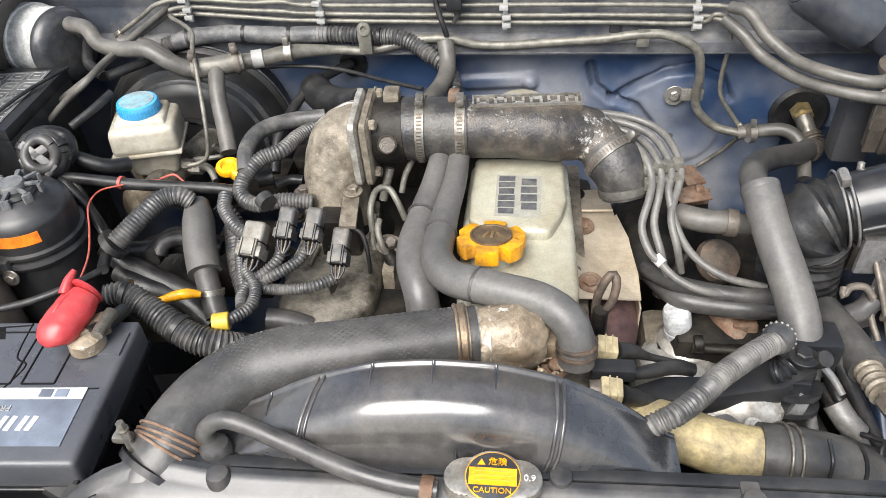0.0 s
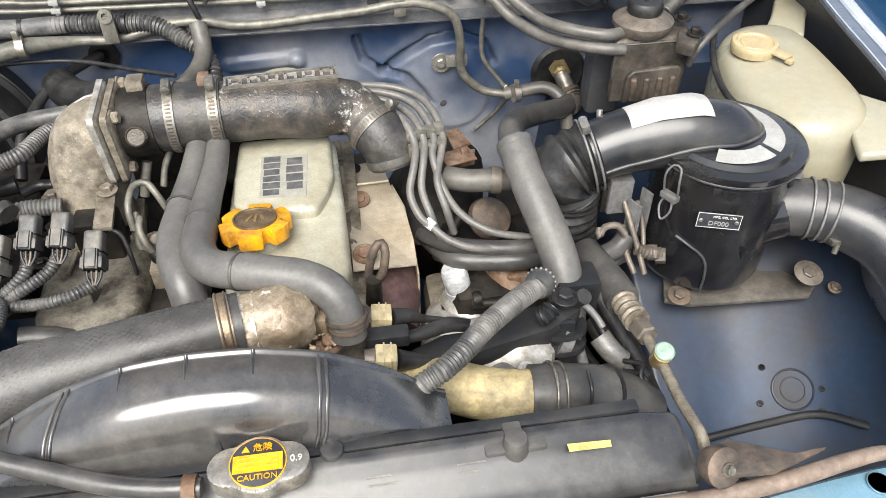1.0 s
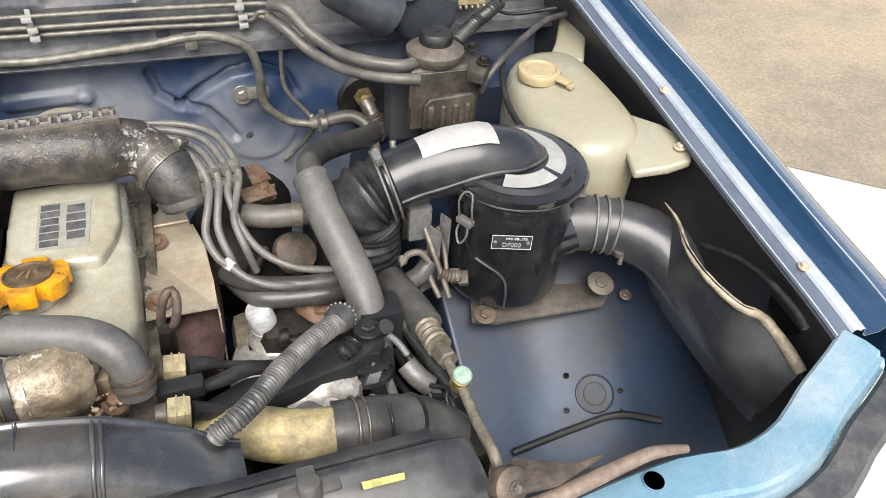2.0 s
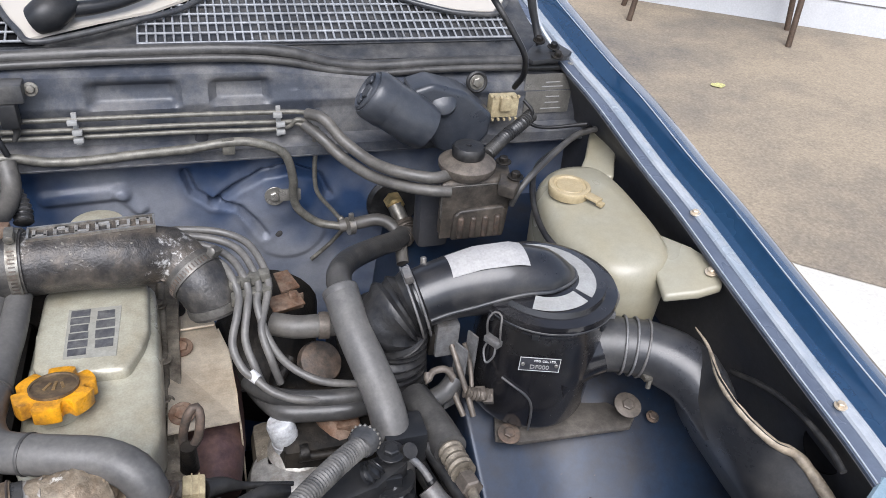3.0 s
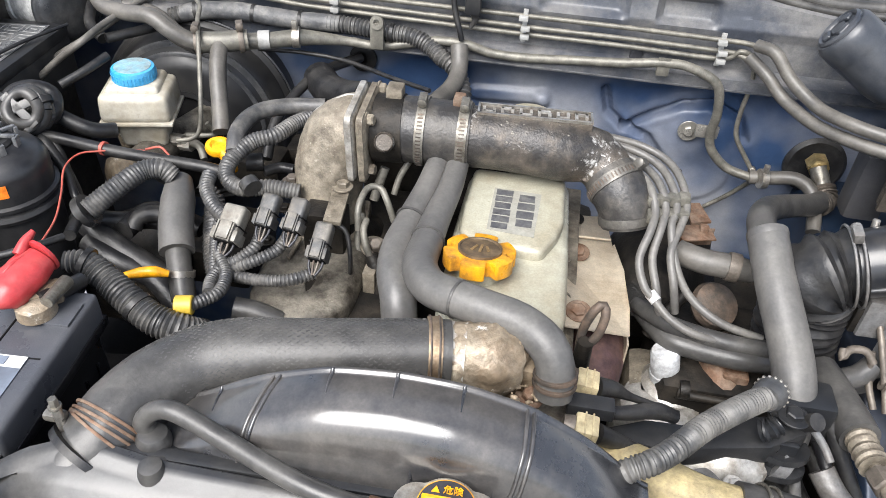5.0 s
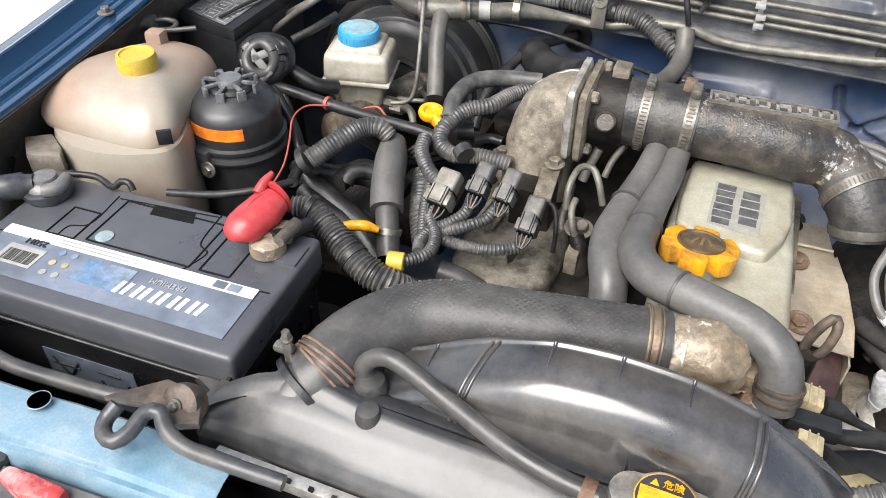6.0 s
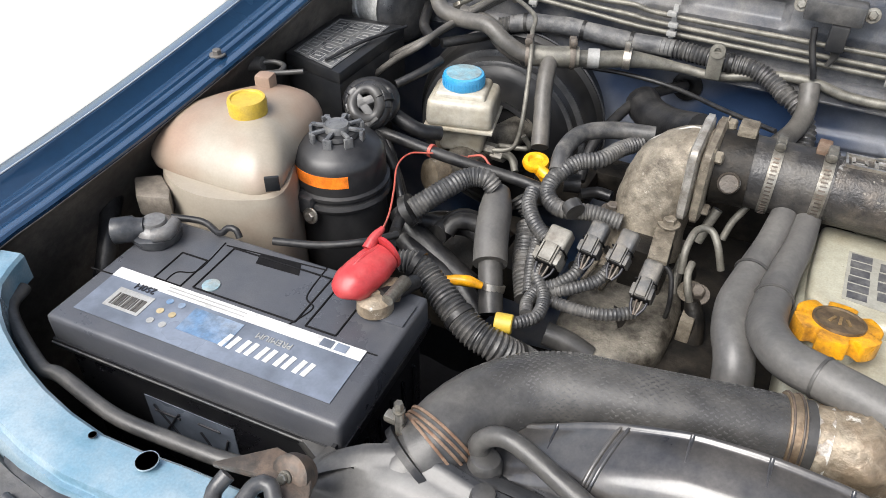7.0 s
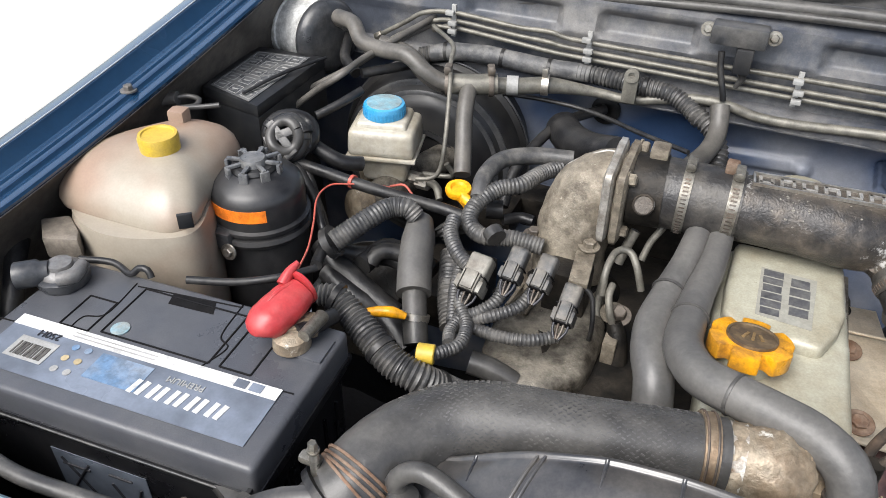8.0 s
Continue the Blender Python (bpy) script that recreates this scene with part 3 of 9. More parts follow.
RAIL_L = [(-0.61, 1.3, 1.243), (-0.613, 1.18, 1.214), (-0.618, 1.02, 1.18), (-0.623, 0.86, 1.15), (-0.627, 0.72, 1.128), (-0.631, 0.6, 1.113), (-0.633, 0.53, 1.105), (-0.621, 0.49, 1.095), (-0.598, 0.462, 1.092)]
LEDGE = [(-0.002, -0.008), (-0.003, -0.002), (-0.001, 0.0010), (0.0015, 0.0010), (0.0030, -0.0008), (0.017, -0.0022), (0.0185, -0.0010)]
STRIP = [(0.0185, -0.0010), (0.0200, 0.0022), (0.0225, 0.0030), (0.0270, 0.0024), (0.0290, 0.0002), (0.0310, 0.0002), (0.0330, 0.0020), (0.0360, 0.0010)]
WING = [(0.036, 0.0010), (0.038, -0.008), (0.042, -0.011), (0.062, -0.010), (0.072, -0.001), (0.0755, 0.0060), (0.078, 0.0075), (0.082, 0.0066), (0.098, 0.0035), (0.110, -0.002), (0.119, -0.012), (0.126, -0.035), (0.132, -0.10), (0.142, -0.32), (0.140, -0.56), (0.126, -0.76)]
wing_r = sheet("wing", sweep(RAIL_R, WING, -1, True), 0.0012, "paint", car, "deep blue metallic front wing", smooth=25)
wing_l = sheet("wing", sweep(RAIL_L, WING, 1), 0.0012, "paint", car, "deep blue metallic front wing", smooth=25)
sheet("rail", sweep(RAIL_R, LEDGE, -1, True), 0.001, "rail_shaded", wing_r, "lavender-blue wing rail, toned darker for its shaded band", smooth=30)
sheet("rail_strip", sweep(RAIL_R, STRIP, -1, True), 0.001, "rail", wing_r, "raised worn strip of the rail, paled for the sky's reflection", smooth=30)
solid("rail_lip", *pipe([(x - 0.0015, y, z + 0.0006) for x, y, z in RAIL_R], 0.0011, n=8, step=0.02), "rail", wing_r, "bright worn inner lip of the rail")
sheet("rail", sweep(RAIL_L, LEDGE + STRIP[1:], 1), 0.001, "paint", wing_l, "blue painted wing rail", smooth=30)
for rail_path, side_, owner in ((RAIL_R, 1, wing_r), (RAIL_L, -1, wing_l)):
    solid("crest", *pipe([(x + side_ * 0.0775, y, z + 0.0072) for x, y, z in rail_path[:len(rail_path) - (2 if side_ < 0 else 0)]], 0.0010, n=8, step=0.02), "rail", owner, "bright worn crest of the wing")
INNER = [(-0.003, -0.006), (0.002, -0.010), (0.010, -0.024), (0.022, -0.050), (0.034, -0.080), (0.042, -0.12), (0.045, -0.22), (0.040, -0.42), (0.030, -0.62)]
sheet("inner_wing", sweep(RAIL_R, INNER, -1, True), 0.001, "bay_black", car, "blue-black inner wing panel")
sheet("inner_wing", sweep(RAIL_L, INNER, 1), 0.001, "inner_dusty", car, "dusty black inner wing panel")
for at in ((0.899, 0.940, 1.139), (0.906, 0.635, 1.082)):
    bolt(wing_r, at, (0, 0, 1), 0.0048, "shield", "zinc-yellow wing bolt", washer=1.5)
for at in ((-0.648, 0.890, 1.156),):
    bolt(wing_l, at, (0, 0, 1), 0.0060, "grey_paint", "dull wing bolt", h=0.008)

# front cross panels in light blue
SLAM_R = [(0.895, 0.555, 1.068), (0.864, 0.539, 1.058), (0.840, 0.528, 1.050), (0.816, 0.516, 1.045), (0.776, 0.493, 1.038), (0.739, 0.483, 1.033), (0.710, 0.483, 1.030), (0.660, 0.489, 1.030), (0.584, 0.483, 1.030), (0.487, 0.471, 1.030), (0.401, 0.463, 1.030)]
SLAM_L = [(-0.606, 0.545, 1.097), (-0.592, 0.508, 1.094), (-0.560, 0.482, 1.091), (-0.520, 0.463, 1.087), (-0.462, 0.445, 1.082), (-0.391, 0.437, 1.075), (-0.316, 0.446, 1.072), (-0.244, 0.453, 1.068), (-0.176, 0.459, 1.062)]
SLAM = [(0.0, -0.03), (0.0, -0.003), (0.003, 0.0), (0.025, 0.001), (0.041, -0.002), (0.044, -0.008), (0.048, -0.008), (0.052, -0.016), (0.057, -0.04), (0.060, -0.12)]
slam_r = sheet("front_panel", sweep(SLAM_R, SLAM, -1, True), 0.0012, "paint_light", car, "light blue worn front cross panel", smooth=25)
slam_l = sheet("front_panel", sweep(SLAM_L, SLAM, 1), 0.0012, "paint_light", car, "light blue worn front cross panel", smooth=25)


def hole(parent, at, r, way=(0, 0, 1)):
    m = axis(at, way)
    solid("panel_hole", *lathe([(r, 0.0003), (r * 0.96, 0.0006), (r * 0.9, -0.0002)], m, 24), "dark", parent, "dark round hole through the panel")
    solid("hole_rim", *lathe([(r * 1.05, -0.0006), (r * 1.04, 0.0005), (r * 0.99, 0.0005), (r * 0.98, 0.0003)], m, 24), "paint_light" if r > 0.006 else "bay_black", parent)


hole(slam_r, (0.624, 0.471, 1.033), 0.0098)
hole(slam_l, (-0.339, 0.432, 1.078), 0.0088)
hole(slam_l, (-0.394, 0.430, 1.078), 0.0032)
# lower front: dark grille trim, lamps
sheet("grille_trim", sweep(SLAM_L, [(0.054, -0.022), (0.058, -0.016), (0.084, -0.022), (0.090, -0.032), (0.092, -0.12)], 1), 0.002, "plastic_grey", car, "grey plastic grille trim", smooth=25)
sheet("grille_trim", sweep(SLAM_R, [(0.054, -0.022), (0.058, -0.016), (0.084, -0.022), (0.090, -0.032), (0.092, -0.12)], -1, True), 0.002, "plastic_grey", car, "grey plastic grille trim", smooth=25)
lamp = thing("headlamp", (-0.474, 0.377, 0.950), "clear ribbed headlamp below the light blue panel", "headlamp")
HL = [(-0.422, 0.366, 1.060), (-0.383, 0.360, 1.060), (-0.351, 0.353, 1.060), (-0.339, 0.332, 1.060), (-0.381, 0.310, 1.060), (-0.434, 0.346, 1.060)]
solid("lens", *outline([p[:2] for p in HL], 0.96, 1.060, 0.006), "lamp_clear", lamp)
for k in range(12):
    a_, b_ = Vector(HL[0]).lerp(Vector(HL[2]), k / 12), Vector(HL[5]).lerp(Vector(HL[3]), k / 12)
    solid("lens_rib", *pipe([tuple(a_.lerp(b_, 0.05)), tuple(a_.lerp(b_, 0.95))], 0.0016, n=6), "lamp_clear", lamp)
solid("rim", *pipe([tuple(Vector(p) + Vector((0, 0, 0.001))) for p in (HL[0], HL[1], HL[2])], 0.004, n=8), "plastic_grey", lamp)
solid("marker_lamp", *outline([p[:2] for p in [(-0.331, 0.374, 1.064), (-0.329, 0.386, 1.064), (-0.305, 0.387, 1.064), (-0.274, 0.387, 1.064), (-0.272, 0.373, 1.064), (-0.305, 0.368, 1.064)]], 1.02, 1.064, 0.006), "lens", None, "faded red and white marker lamp in the front trim", "lamp")
solid("trim_end", *outline([p[:2] for p in [(-0.476, 0.408, 1.072), (-0.415, 0.406, 1.070), (-0.365, 0.399, 1.068), (-0.337, 0.394, 1.068), (-0.336, 0.388, 1.066), (-0.334, 0.377, 1.064), (-0.347, 0.370, 1.064), (-0.390, 0.377, 1.064), (-0.448, 0.383, 1.064)]], 1.03, 1.062, 0.006), "plastic_grey", car, "raised grey trim end piece")

# bulkhead
EMBOSS = [((0.046, 1.312, 1.016), (0.150, 1.312, 1.021), -0.013), ((0.150, 1.312, 1.021), (0.172, 1.312, 0.990), -0.012)]
CREASE = [[(0.244, 1.312, 1.046), (0.254, 1.312, 1.010), (0.282, 1.312, 0.988), (0.319, 1.312, 1.014), (0.361, 1.312, 1.039), (0.404, 1.312, 1.045), (0.450, 1.312, 1.025), (0.466, 1.312, 0.990)],
          [(0.282, 1.312, 0.988), (0.321, 1.312, 0.976), (0.345, 1.312, 0.946), (0.360, 1.312, 0.919)]]
PADS = [((0.543, 1.310, 0.998), 0.075), ((0.388, 1.310, 0.991), 0.05)]


def seg_dist(x, z, a, b):
    ax, az, bx, bz = a[0], a[2], b[0], b[2]
    t = max(0, min(1, ((x - ax) * (bx - ax) + (z - az) * (bz - az)) / ((bx - ax) ** 2 + (bz - az) ** 2 + 1e-9)))
    return math.hypot(x - ax - t * (bx - ax), z - az - t * (bz - az))


def bulkhead(u, v):
    x, z = -0.86 + 1.92 * u, 0.35 + 0.755 * v
    d = 0.0
    for a, b, w in EMBOSS:
        e = 0.008 * math.exp(-(seg_dist(x, z, a, b) / (abs(w) * 0.95)) ** 4)
        d = max(d, e) if w > 0 else d - e
    for line in CREASE:
        near = min(seg_dist(x, z, a, b) for a, b in zip(line, line[1:]))
        d += 0.013 * math.exp(-(near / 0.0062) ** 4) - 0.0016 * math.exp(-((near - 0.013) / 0.006) ** 2)
    d -= 0.004 / (1 + math.exp(-min(60, max(-60, (seg_dist(x, z, (0.375, 0, 0.985), (0.40, 0, 0.93)) - 0.062) * -500))))
    for p, w in PADS:
        d -= 0.010 * math.exp(-(math.hypot(x - p[0], (z - p[2]) * 1.1) / w) ** 3)
    return (x, 1.312 + d, z)


sheet("bulkhead", quad_grid(bulkhead, 620, 240), 0.002, "bay", car, "dusty dark blue pressed steel bulkhead")


CROSS = [(0.012, 0.0), (-0.030, 0.004), (-0.046, 0.0), (-0.050, -0.006), (-0.050, 0.012), (-0.022, 0.018), (-0.020, 0.06), (-0.024, 0.075), (-0.020, 0.09), (-0.016, 0.118), (0.004, 0.128), (0.02, 0.132), (0.045, 0.128)]


def cowl_front(u, v):
    k = v * (len(CROSS) - 1)
    i = min(int(k), len(CROSS) - 2)
    a, b = CROSS[i], CROSS[i + 1]
    y = a[0] + (b[0] - a[0]) * (k - i)
    z = a[1] + (b[1] - a[1]) * (k - i)
    x = -0.82 + 1.78 * u
    if 5.5 < k < 9.5:
        for x0, x1 in ((-0.36, -0.22), (-0.16, -0.03), (0.132, 0.247), (0.296, 0.374)):
            fx = max(0.0, min(1.0, (x - x0 + 0.006) / 0.012, (x1 + 0.006 - x) / 0.012))
            fz = max(0.0, min(1.0, (z - 0.070) / 0.008, (0.110 - z) / 0.008))
            y += 0.016 * fx * fz
    drop = 0.03 * max(0.0, min(1.0, (x - 0.38) / 0.25)) if k > 8 else 0.0
    return (x, 1.312 + y, 1.095 + z - drop)


sheet("cowl_panel", quad_grid(cowl_front, 300, 72), 0.002, "cowl", car, "grimy blue-grey cowl front panel")
# right inner wing floor (top of the wheel arch)
def arch(u, v):
    x, y = 0.545 + 0.37 * u, 0.40 + 0.92 * v
    z = 0.795 + 0.62 * (y - 0.69)
    z = z if z < 0.915 else 0.915 + 0.12 * (z - 0.915)
    z = z if z > 0.70 else 0.70
    z -= 0.22 * max(0, (0.08 - u) / 0.08) ** 2
    w = max(0.0, min(1.0, (x - 0.63) / 0.17))
    z += 0.018 * w * w * (3 - 2 * w) - 0.009
    z -= 0.004 * math.exp(-((x - 0.68) / 0.03) ** 2) * max(0, min(1, (y - 0.70) * 12)) * 0.5
    return (x, y, z)


def arch_at(x, y):
    """Place and normal of the arch top at a plan point."""
    f = lambda p, q: Vector(arch((p - 0.545) / 0.37, (q - 0.40) / 0.92))
    return f(x, y), (f(x + 0.01, y) - f(x - 0.01, y)).cross(f(x, y + 0.01) - f(x, y - 0.01)).normalized()


arch_r = sheet("wheel_arch", quad_grid(arch, 110, 150), 0.0015, "arch", car, "blue-black wheel arch top with drain holes and dust")
for hx, hy in ((0.714, 0.748), (0.782, 0.713), (0.701, 0.711), (0.775, 0.690)):
    at_, up_ = arch_at(hx, hy)
    hole(arch_r, at_ + up_ * 0.0008, 0.0042, up_)
at_, up_ = arch_at(0.745, 0.718)
bm_ = axis(at_, up_)
solid("boss_plate", *lathe([(0.0270, -0.002), (0.0270, 0.0016), (0.0262, 0.0022), (0.0250, 0.0022), (0.0242, 0.0012), (0.0165, 0.0012), (0.0160, 0.0018), (0.0150, 0.0018), (0.0145, 0.0012), (0.004, 0.0012)], bm_, 40), "arch", arch_r, "round pressed blanking boss")
# left inner shelf, under-tray and far closing panels, near-black in place of deep shade
sheet("battery_shelf", quad_grid(lambda u, v: (-0.66 + 0.50 * u, 0.42 + 0.42 * v, 0.815 + 0.004 * math.sin(40 * u)), 12, 12), 0.003, "dark", car, "battery shelf, near-black for the shade under the battery")
sheet("under_tray", quad_grid(lambda u, v: (-0.75 + 1.75 * u, 0.30 + 1.02 * v, 0.40 + 0.02 * math.sin(14 * u) * math.sin(11 * v)), 24, 24), 0.003, "dark", car, "under-tray, near-black for the shade at the bay's bottom")
sheet("front_apron", quad_grid(lambda u, v: (-0.66 + 1.44 * u, 0.40, 0.40 + 0.60 * v), 8, 4), 0.003, "dark", car, "closing panel behind the grille, near-black for shade")
# cowl top, mesh and windscreen
def cowl_z(y):
    return 1.228 + 0.32 * (y - 1.345)


sheet("cowl_top", quad_grid(lambda u, v: (-0.80 + 1.635 * u, 1.335 + 0.42 * v, cowl_z(1.335 + 0.42 * v) - 0.010 - 0.03 * max(0, 0.06 - v)), 30, 12), 0.002, "plastic_grey", car, "dusty grey plastic cowl top")
for x0, x1, y0, y1, dx, dy in ((-0.55, 0.075, 1.375, 1.56, 0.0165, 0.0195), (0.20, 0.79, 1.365, 1.52, 0.0125, 0.0215)):
    nx, ny = int((x1 - x0) / dx), int((y1 - y0) / dy)
    bars = []
    for i in range(nx + 1):
        bars.append(pipe([(x0 + i * dx, y0, cowl_z(y0) - 0.002), (x0 + i * dx, y1, cowl_z(y1) - 0.002)], 0.0017, n=5, step=0.2))
    for j in range(ny + 1):
        bars.append(pipe([(x0, y0 + j * dy, cowl_z(y0 + j * dy) - 0.001), (x1, y0 + j * dy, cowl_z(y0 + j * dy) - 0.001)], 0.0019, n=5, step=1))
    solid("cowl_mesh", *join(*bars), "mesh_pale", car, "fine plastic cowl ventilation mesh", kind="stuff")
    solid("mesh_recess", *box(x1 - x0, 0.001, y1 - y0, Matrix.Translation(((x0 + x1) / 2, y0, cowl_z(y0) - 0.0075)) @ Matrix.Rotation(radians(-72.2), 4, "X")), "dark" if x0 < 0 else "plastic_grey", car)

def glass_sheet(pts, label):
    n = len(pts)
    v = [tuple(p) for p in pts] + [(p[0], p[1], p[2] - 0.004) for p in pts]
    f = [list(range(n))[::-1], list(range(n, 2 * n))] + [[i, (i + 1) % n, n + (i + 1) % n, n + i] for i in range(n)]
    return tagged(solid("windscreen", v, f, "glass", smooth=0), label, "windscreen")


glass_sheet([(-0.017, 1.542, 1.297), (0.013, 1.444, 1.266), (0.037, 1.399, 1.251), (0.059, 1.370, 1.242), (0.089, 1.382, 1.246), (0.148, 1.404, 1.253), (0.222, 1.428, 1.260), (0.292, 1.467, 1.273), (0.352, 1.557, 1.302)], "windscreen glass coloured pale for the white sky it reflects")
glass_sheet([(0.574, 1.489, 1.280), (0.617, 1.459, 1.271), (0.662, 1.439, 1.264), (0.717, 1.422, 1.259), (0.767, 1.420, 1.258), (0.793, 1.445, 1.266), (0.859, 1.577, 1.308), (0.613, 1.584, 1.311)], "lower corner of the windscreen glass, coloured pale for the sky")
for pts in ([(-0.004, 1.496, 1.284), (0.020, 1.428, 1.263), (0.043, 1.387, 1.249), (0.065, 1.359, 1.241), (0.125, 1.375, 1.245), (0.205, 1.404, 1.255), (0.265, 1.429, 1.263), (0.319, 1.476, 1.278)], [(0.564, 1.485, 1.281), (0.615, 1.450, 1.270), (0.659, 1.429, 1.263), (0.704, 1.413, 1.258), (0.768, 1.410, 1.257), (0.801, 1.445, 1.268)]):
    hose("screen_seal", pts, 0.0045, "plastic_grey", "grey rubber windscreen edge seal", "seal", n=8)
wiper = thing("wiper", (0.084, 1.399, 1.255), "black windscreen wiper arm with rounded pivot cap", "wiper")
solid("pivot_cap", *pipe([(0.068, 1.386, 1.261), (0.088, 1.387, 1.271), (0.114, 1.411, 1.279)], [0.020, 0.026, 0.020], n=14), "plastic", wiper)
solid("arm", *pipe([(0.108, 1.400, 1.271), (0.158, 1.411, 1.274), (0.207, 1.434, 1.282), (0.258, 1.476, 1.295)], [0.012, 0.010, 0.009, 0.008], n=10), "plastic", wiper)
# bonnet seals along the cowl
seal = hose("bonnet_seal", [(-0.176, 1.318, 1.225), (-0.092, 1.318, 1.231), (0.053, 1.318, 1.236), (0.206, 1.318, 1.240), (0.335, 1.318, 1.240), (0.410, 1.318, 1.233), (0.471, 1.318, 1.215), (0.543, 1.318, 1.208), (0.634, 1.318, 1.211), (0.748, 1.318, 1.210), (0.879, 1.318, 1.205)], 0.0095, "rubber", "ribbed grey rubber bonnet seal", "seal", n=10)
hose("seal_lip", [(-0.175, 1.306, 1.215), (-0.091, 1.306, 1.222), (0.054, 1.306, 1.229), (0.206, 1.306, 1.232), (0.334, 1.306, 1.231), (0.409, 1.306, 1.223), (0.469, 1.306, 1.209), (0.541, 1.306, 1.201), (0.632, 1.306, 1.204), (0.745, 1.306, 1.204), (0.874, 1.306, 1.201)], 0.0055, "rubber", "second lip of the bonnet seal", parent=seal, n=8)
hose("bonnet_seal", [(-0.547, 1.318, 1.167), (-0.445, 1.318, 1.171), (-0.359, 1.318, 1.177), (-0.299, 1.318, 1.185), (-0.245, 1.318, 1.203), (-0.202, 1.318, 1.217)], 0.0095, "rubber", "ribbed grey rubber bonnet seal", "seal", n=10)
# open bonnet above, out of sight of the walk
sheet("bonnet", quad_grid(lambda u, v: (-0.60 + 1.44 * u, 1.39 - 0.40 * v + 0.02 * math.sin(math.pi * u), 1.43 + 0.83 * v + 0.03 * math.sin(math.pi * u)), 14, 10), 0.02, "hood_liner", car, "open bonnet with a dark dusty underside")


# ---- engine ----
block = thing("engine_block", (0.07, 0.9, 0.42), "oily dark cast engine block and gearbox", "engine")
solid("crankcase", *box(0.30, 0.52, 0.50, Matrix.Translation((0.10, 0.93, 0.42)), 0.02), "grime", block)
solid("head_flank", *box(0.12, 0.40, 0.12, Matrix.Translation((-0.02, 0.90, 0.84)), 0.012), "grime", block)
solid("timing_cover", *box(0.34, 0.05, 0.34, Matrix.Translation((0.12, 0.67, 0.60)), 0.012), "grime", block)
solid("gearbox_bell", *box(0.34, 0.16, 0.30, Matrix.Translation((0.10, 1.21, 0.50)), 0.04), "grime", block)

solid("side_casting", *box(0.05, 0.36, 0.30, Matrix.Translation((0.545, 0.83, 0.55)), 0.02), "grime", block)
solid("side_casting", *box(0.10, 0.24, 0.26, Matrix.Translation((0.49, 1.09, 0.58)), 0.03), "grime", block)
solid("rear_casting", *box(0.24, 0.10, 0.13, Matrix.Translation((0.03, 1.15, 0.89)), 0.02), "grime", block)
solid("turbo_casting", *pipe([(0.30, 0.98, 0.86), (0.33, 1.06, 0.90), (0.36, 1.14, 0.92)], [0.07, 0.075, 0.06], n=20), "grime", block)

# valve cover
cover = thing("valve_cover", (0.14, 0.9, 0.985), "beige painted metal valve cover with oil stains", "engine cover")
C1 = [(0.074, 0.770), (0.071, 0.900), (0.074, 1.030), (0.200, 1.035), (0.205, 0.900), (0.207, 0.790), (0.196, 0.755), (0.150, 0.735), (0.092, 0.742)]
solid("cover_body", *outline(C1, 0.985, 1.050, 0.016, seg=4), "cover", cover)
C2 = [(0.080, 0.890), (0.078, 0.940), (0.080, 1.020), (0.194, 1.022), (0.196, 0.935), (0.190, 0.905), (0.174, 0.868), (0.096, 0.872)]
solid("raised_top", *outline(C2, 1.036, 1.064, 0.010, seg=4), "cover", cover)
solid("cover_flange", *outline([(0.070, 0.66), (0.085, 1.12), (0.222, 1.12), (0.222, 0.66)], 0.970, 0.985, 0.003), "alu", cover)
for p in [(0.199, 1.061, 0.992), (0.203, 0.954, 0.992), (0.205, 0.882, 0.992)]:
    bolt(cover, p, (0, 0, 1), 0.006, "alu")
badge = solid("badge_plate", *outline([(0.110, 0.978), (0.166, 0.976), (0.163, 0.891), (0.110, 0.895)], 1.0642, 1.0648), "badge", cover, "grey printed badge panel", smooth=0)
for x0, x1, y0, y1, n in ((0.113, 0.133, 0.897, 0.976, 6), (0.140, 0.160, 0.905, 0.971, 4)):
    w_ = (y1 - y0) / n
    for k in range(n):
        ya = y0 + k * w_
        solid("print_bar", *box((x1 - x0) * (1.0 if k % 3 else 0.92), w_ * (0.84 if k % 2 else 0.78), 0.0004, Matrix.Translation(((x0 + x1) / 2, ya + w_ * 0.5, 1.0649))), "faded_print", badge, smooth=0)
solid("filler_dome", *lathe([(0.040, 1.03), (0.038, 1.085), (0.032, 1.098), (0.02, 1.102)], Matrix.Translation((0.138, 1.105, 0)), 28), "cover", cover)

cap = thing("oil_filler_cap", (0.108, 0.851, 1.055), "orange-yellow oil filler cap with scalloped rim and grimy disc", "oil cap")
CAP = Vector((0.109, 0.842, 1.080))
CM = Matrix.Translation(CAP) @ Matrix.Rotation(radians(-11), 4, "X")
rim = []
for i in range(120):
    a_ = 2 * math.pi * i / 120
    notch = max(0.0, min(1.0, (math.cos(6 * a_ + 0.6) - 0.50) / 0.40))
    r_ = 0.0385 - 0.0105 * notch * notch * (3 - 2 * notch)
    rim.append((r_ * math.cos(a_), r_ * math.sin(a_)))
solid("rim", *outline(rim, -0.020, -0.003, 0.0012, CM), "orange", cap)
solid("disc", *lathe([(0.0235, -0.004), (0.0235, 0.000), (0.0215, 0.000), (0.021, -0.0015), (0.005, -0.0015)], CM, 36), "disc", cap, "grimy dark disc with worn emblem")
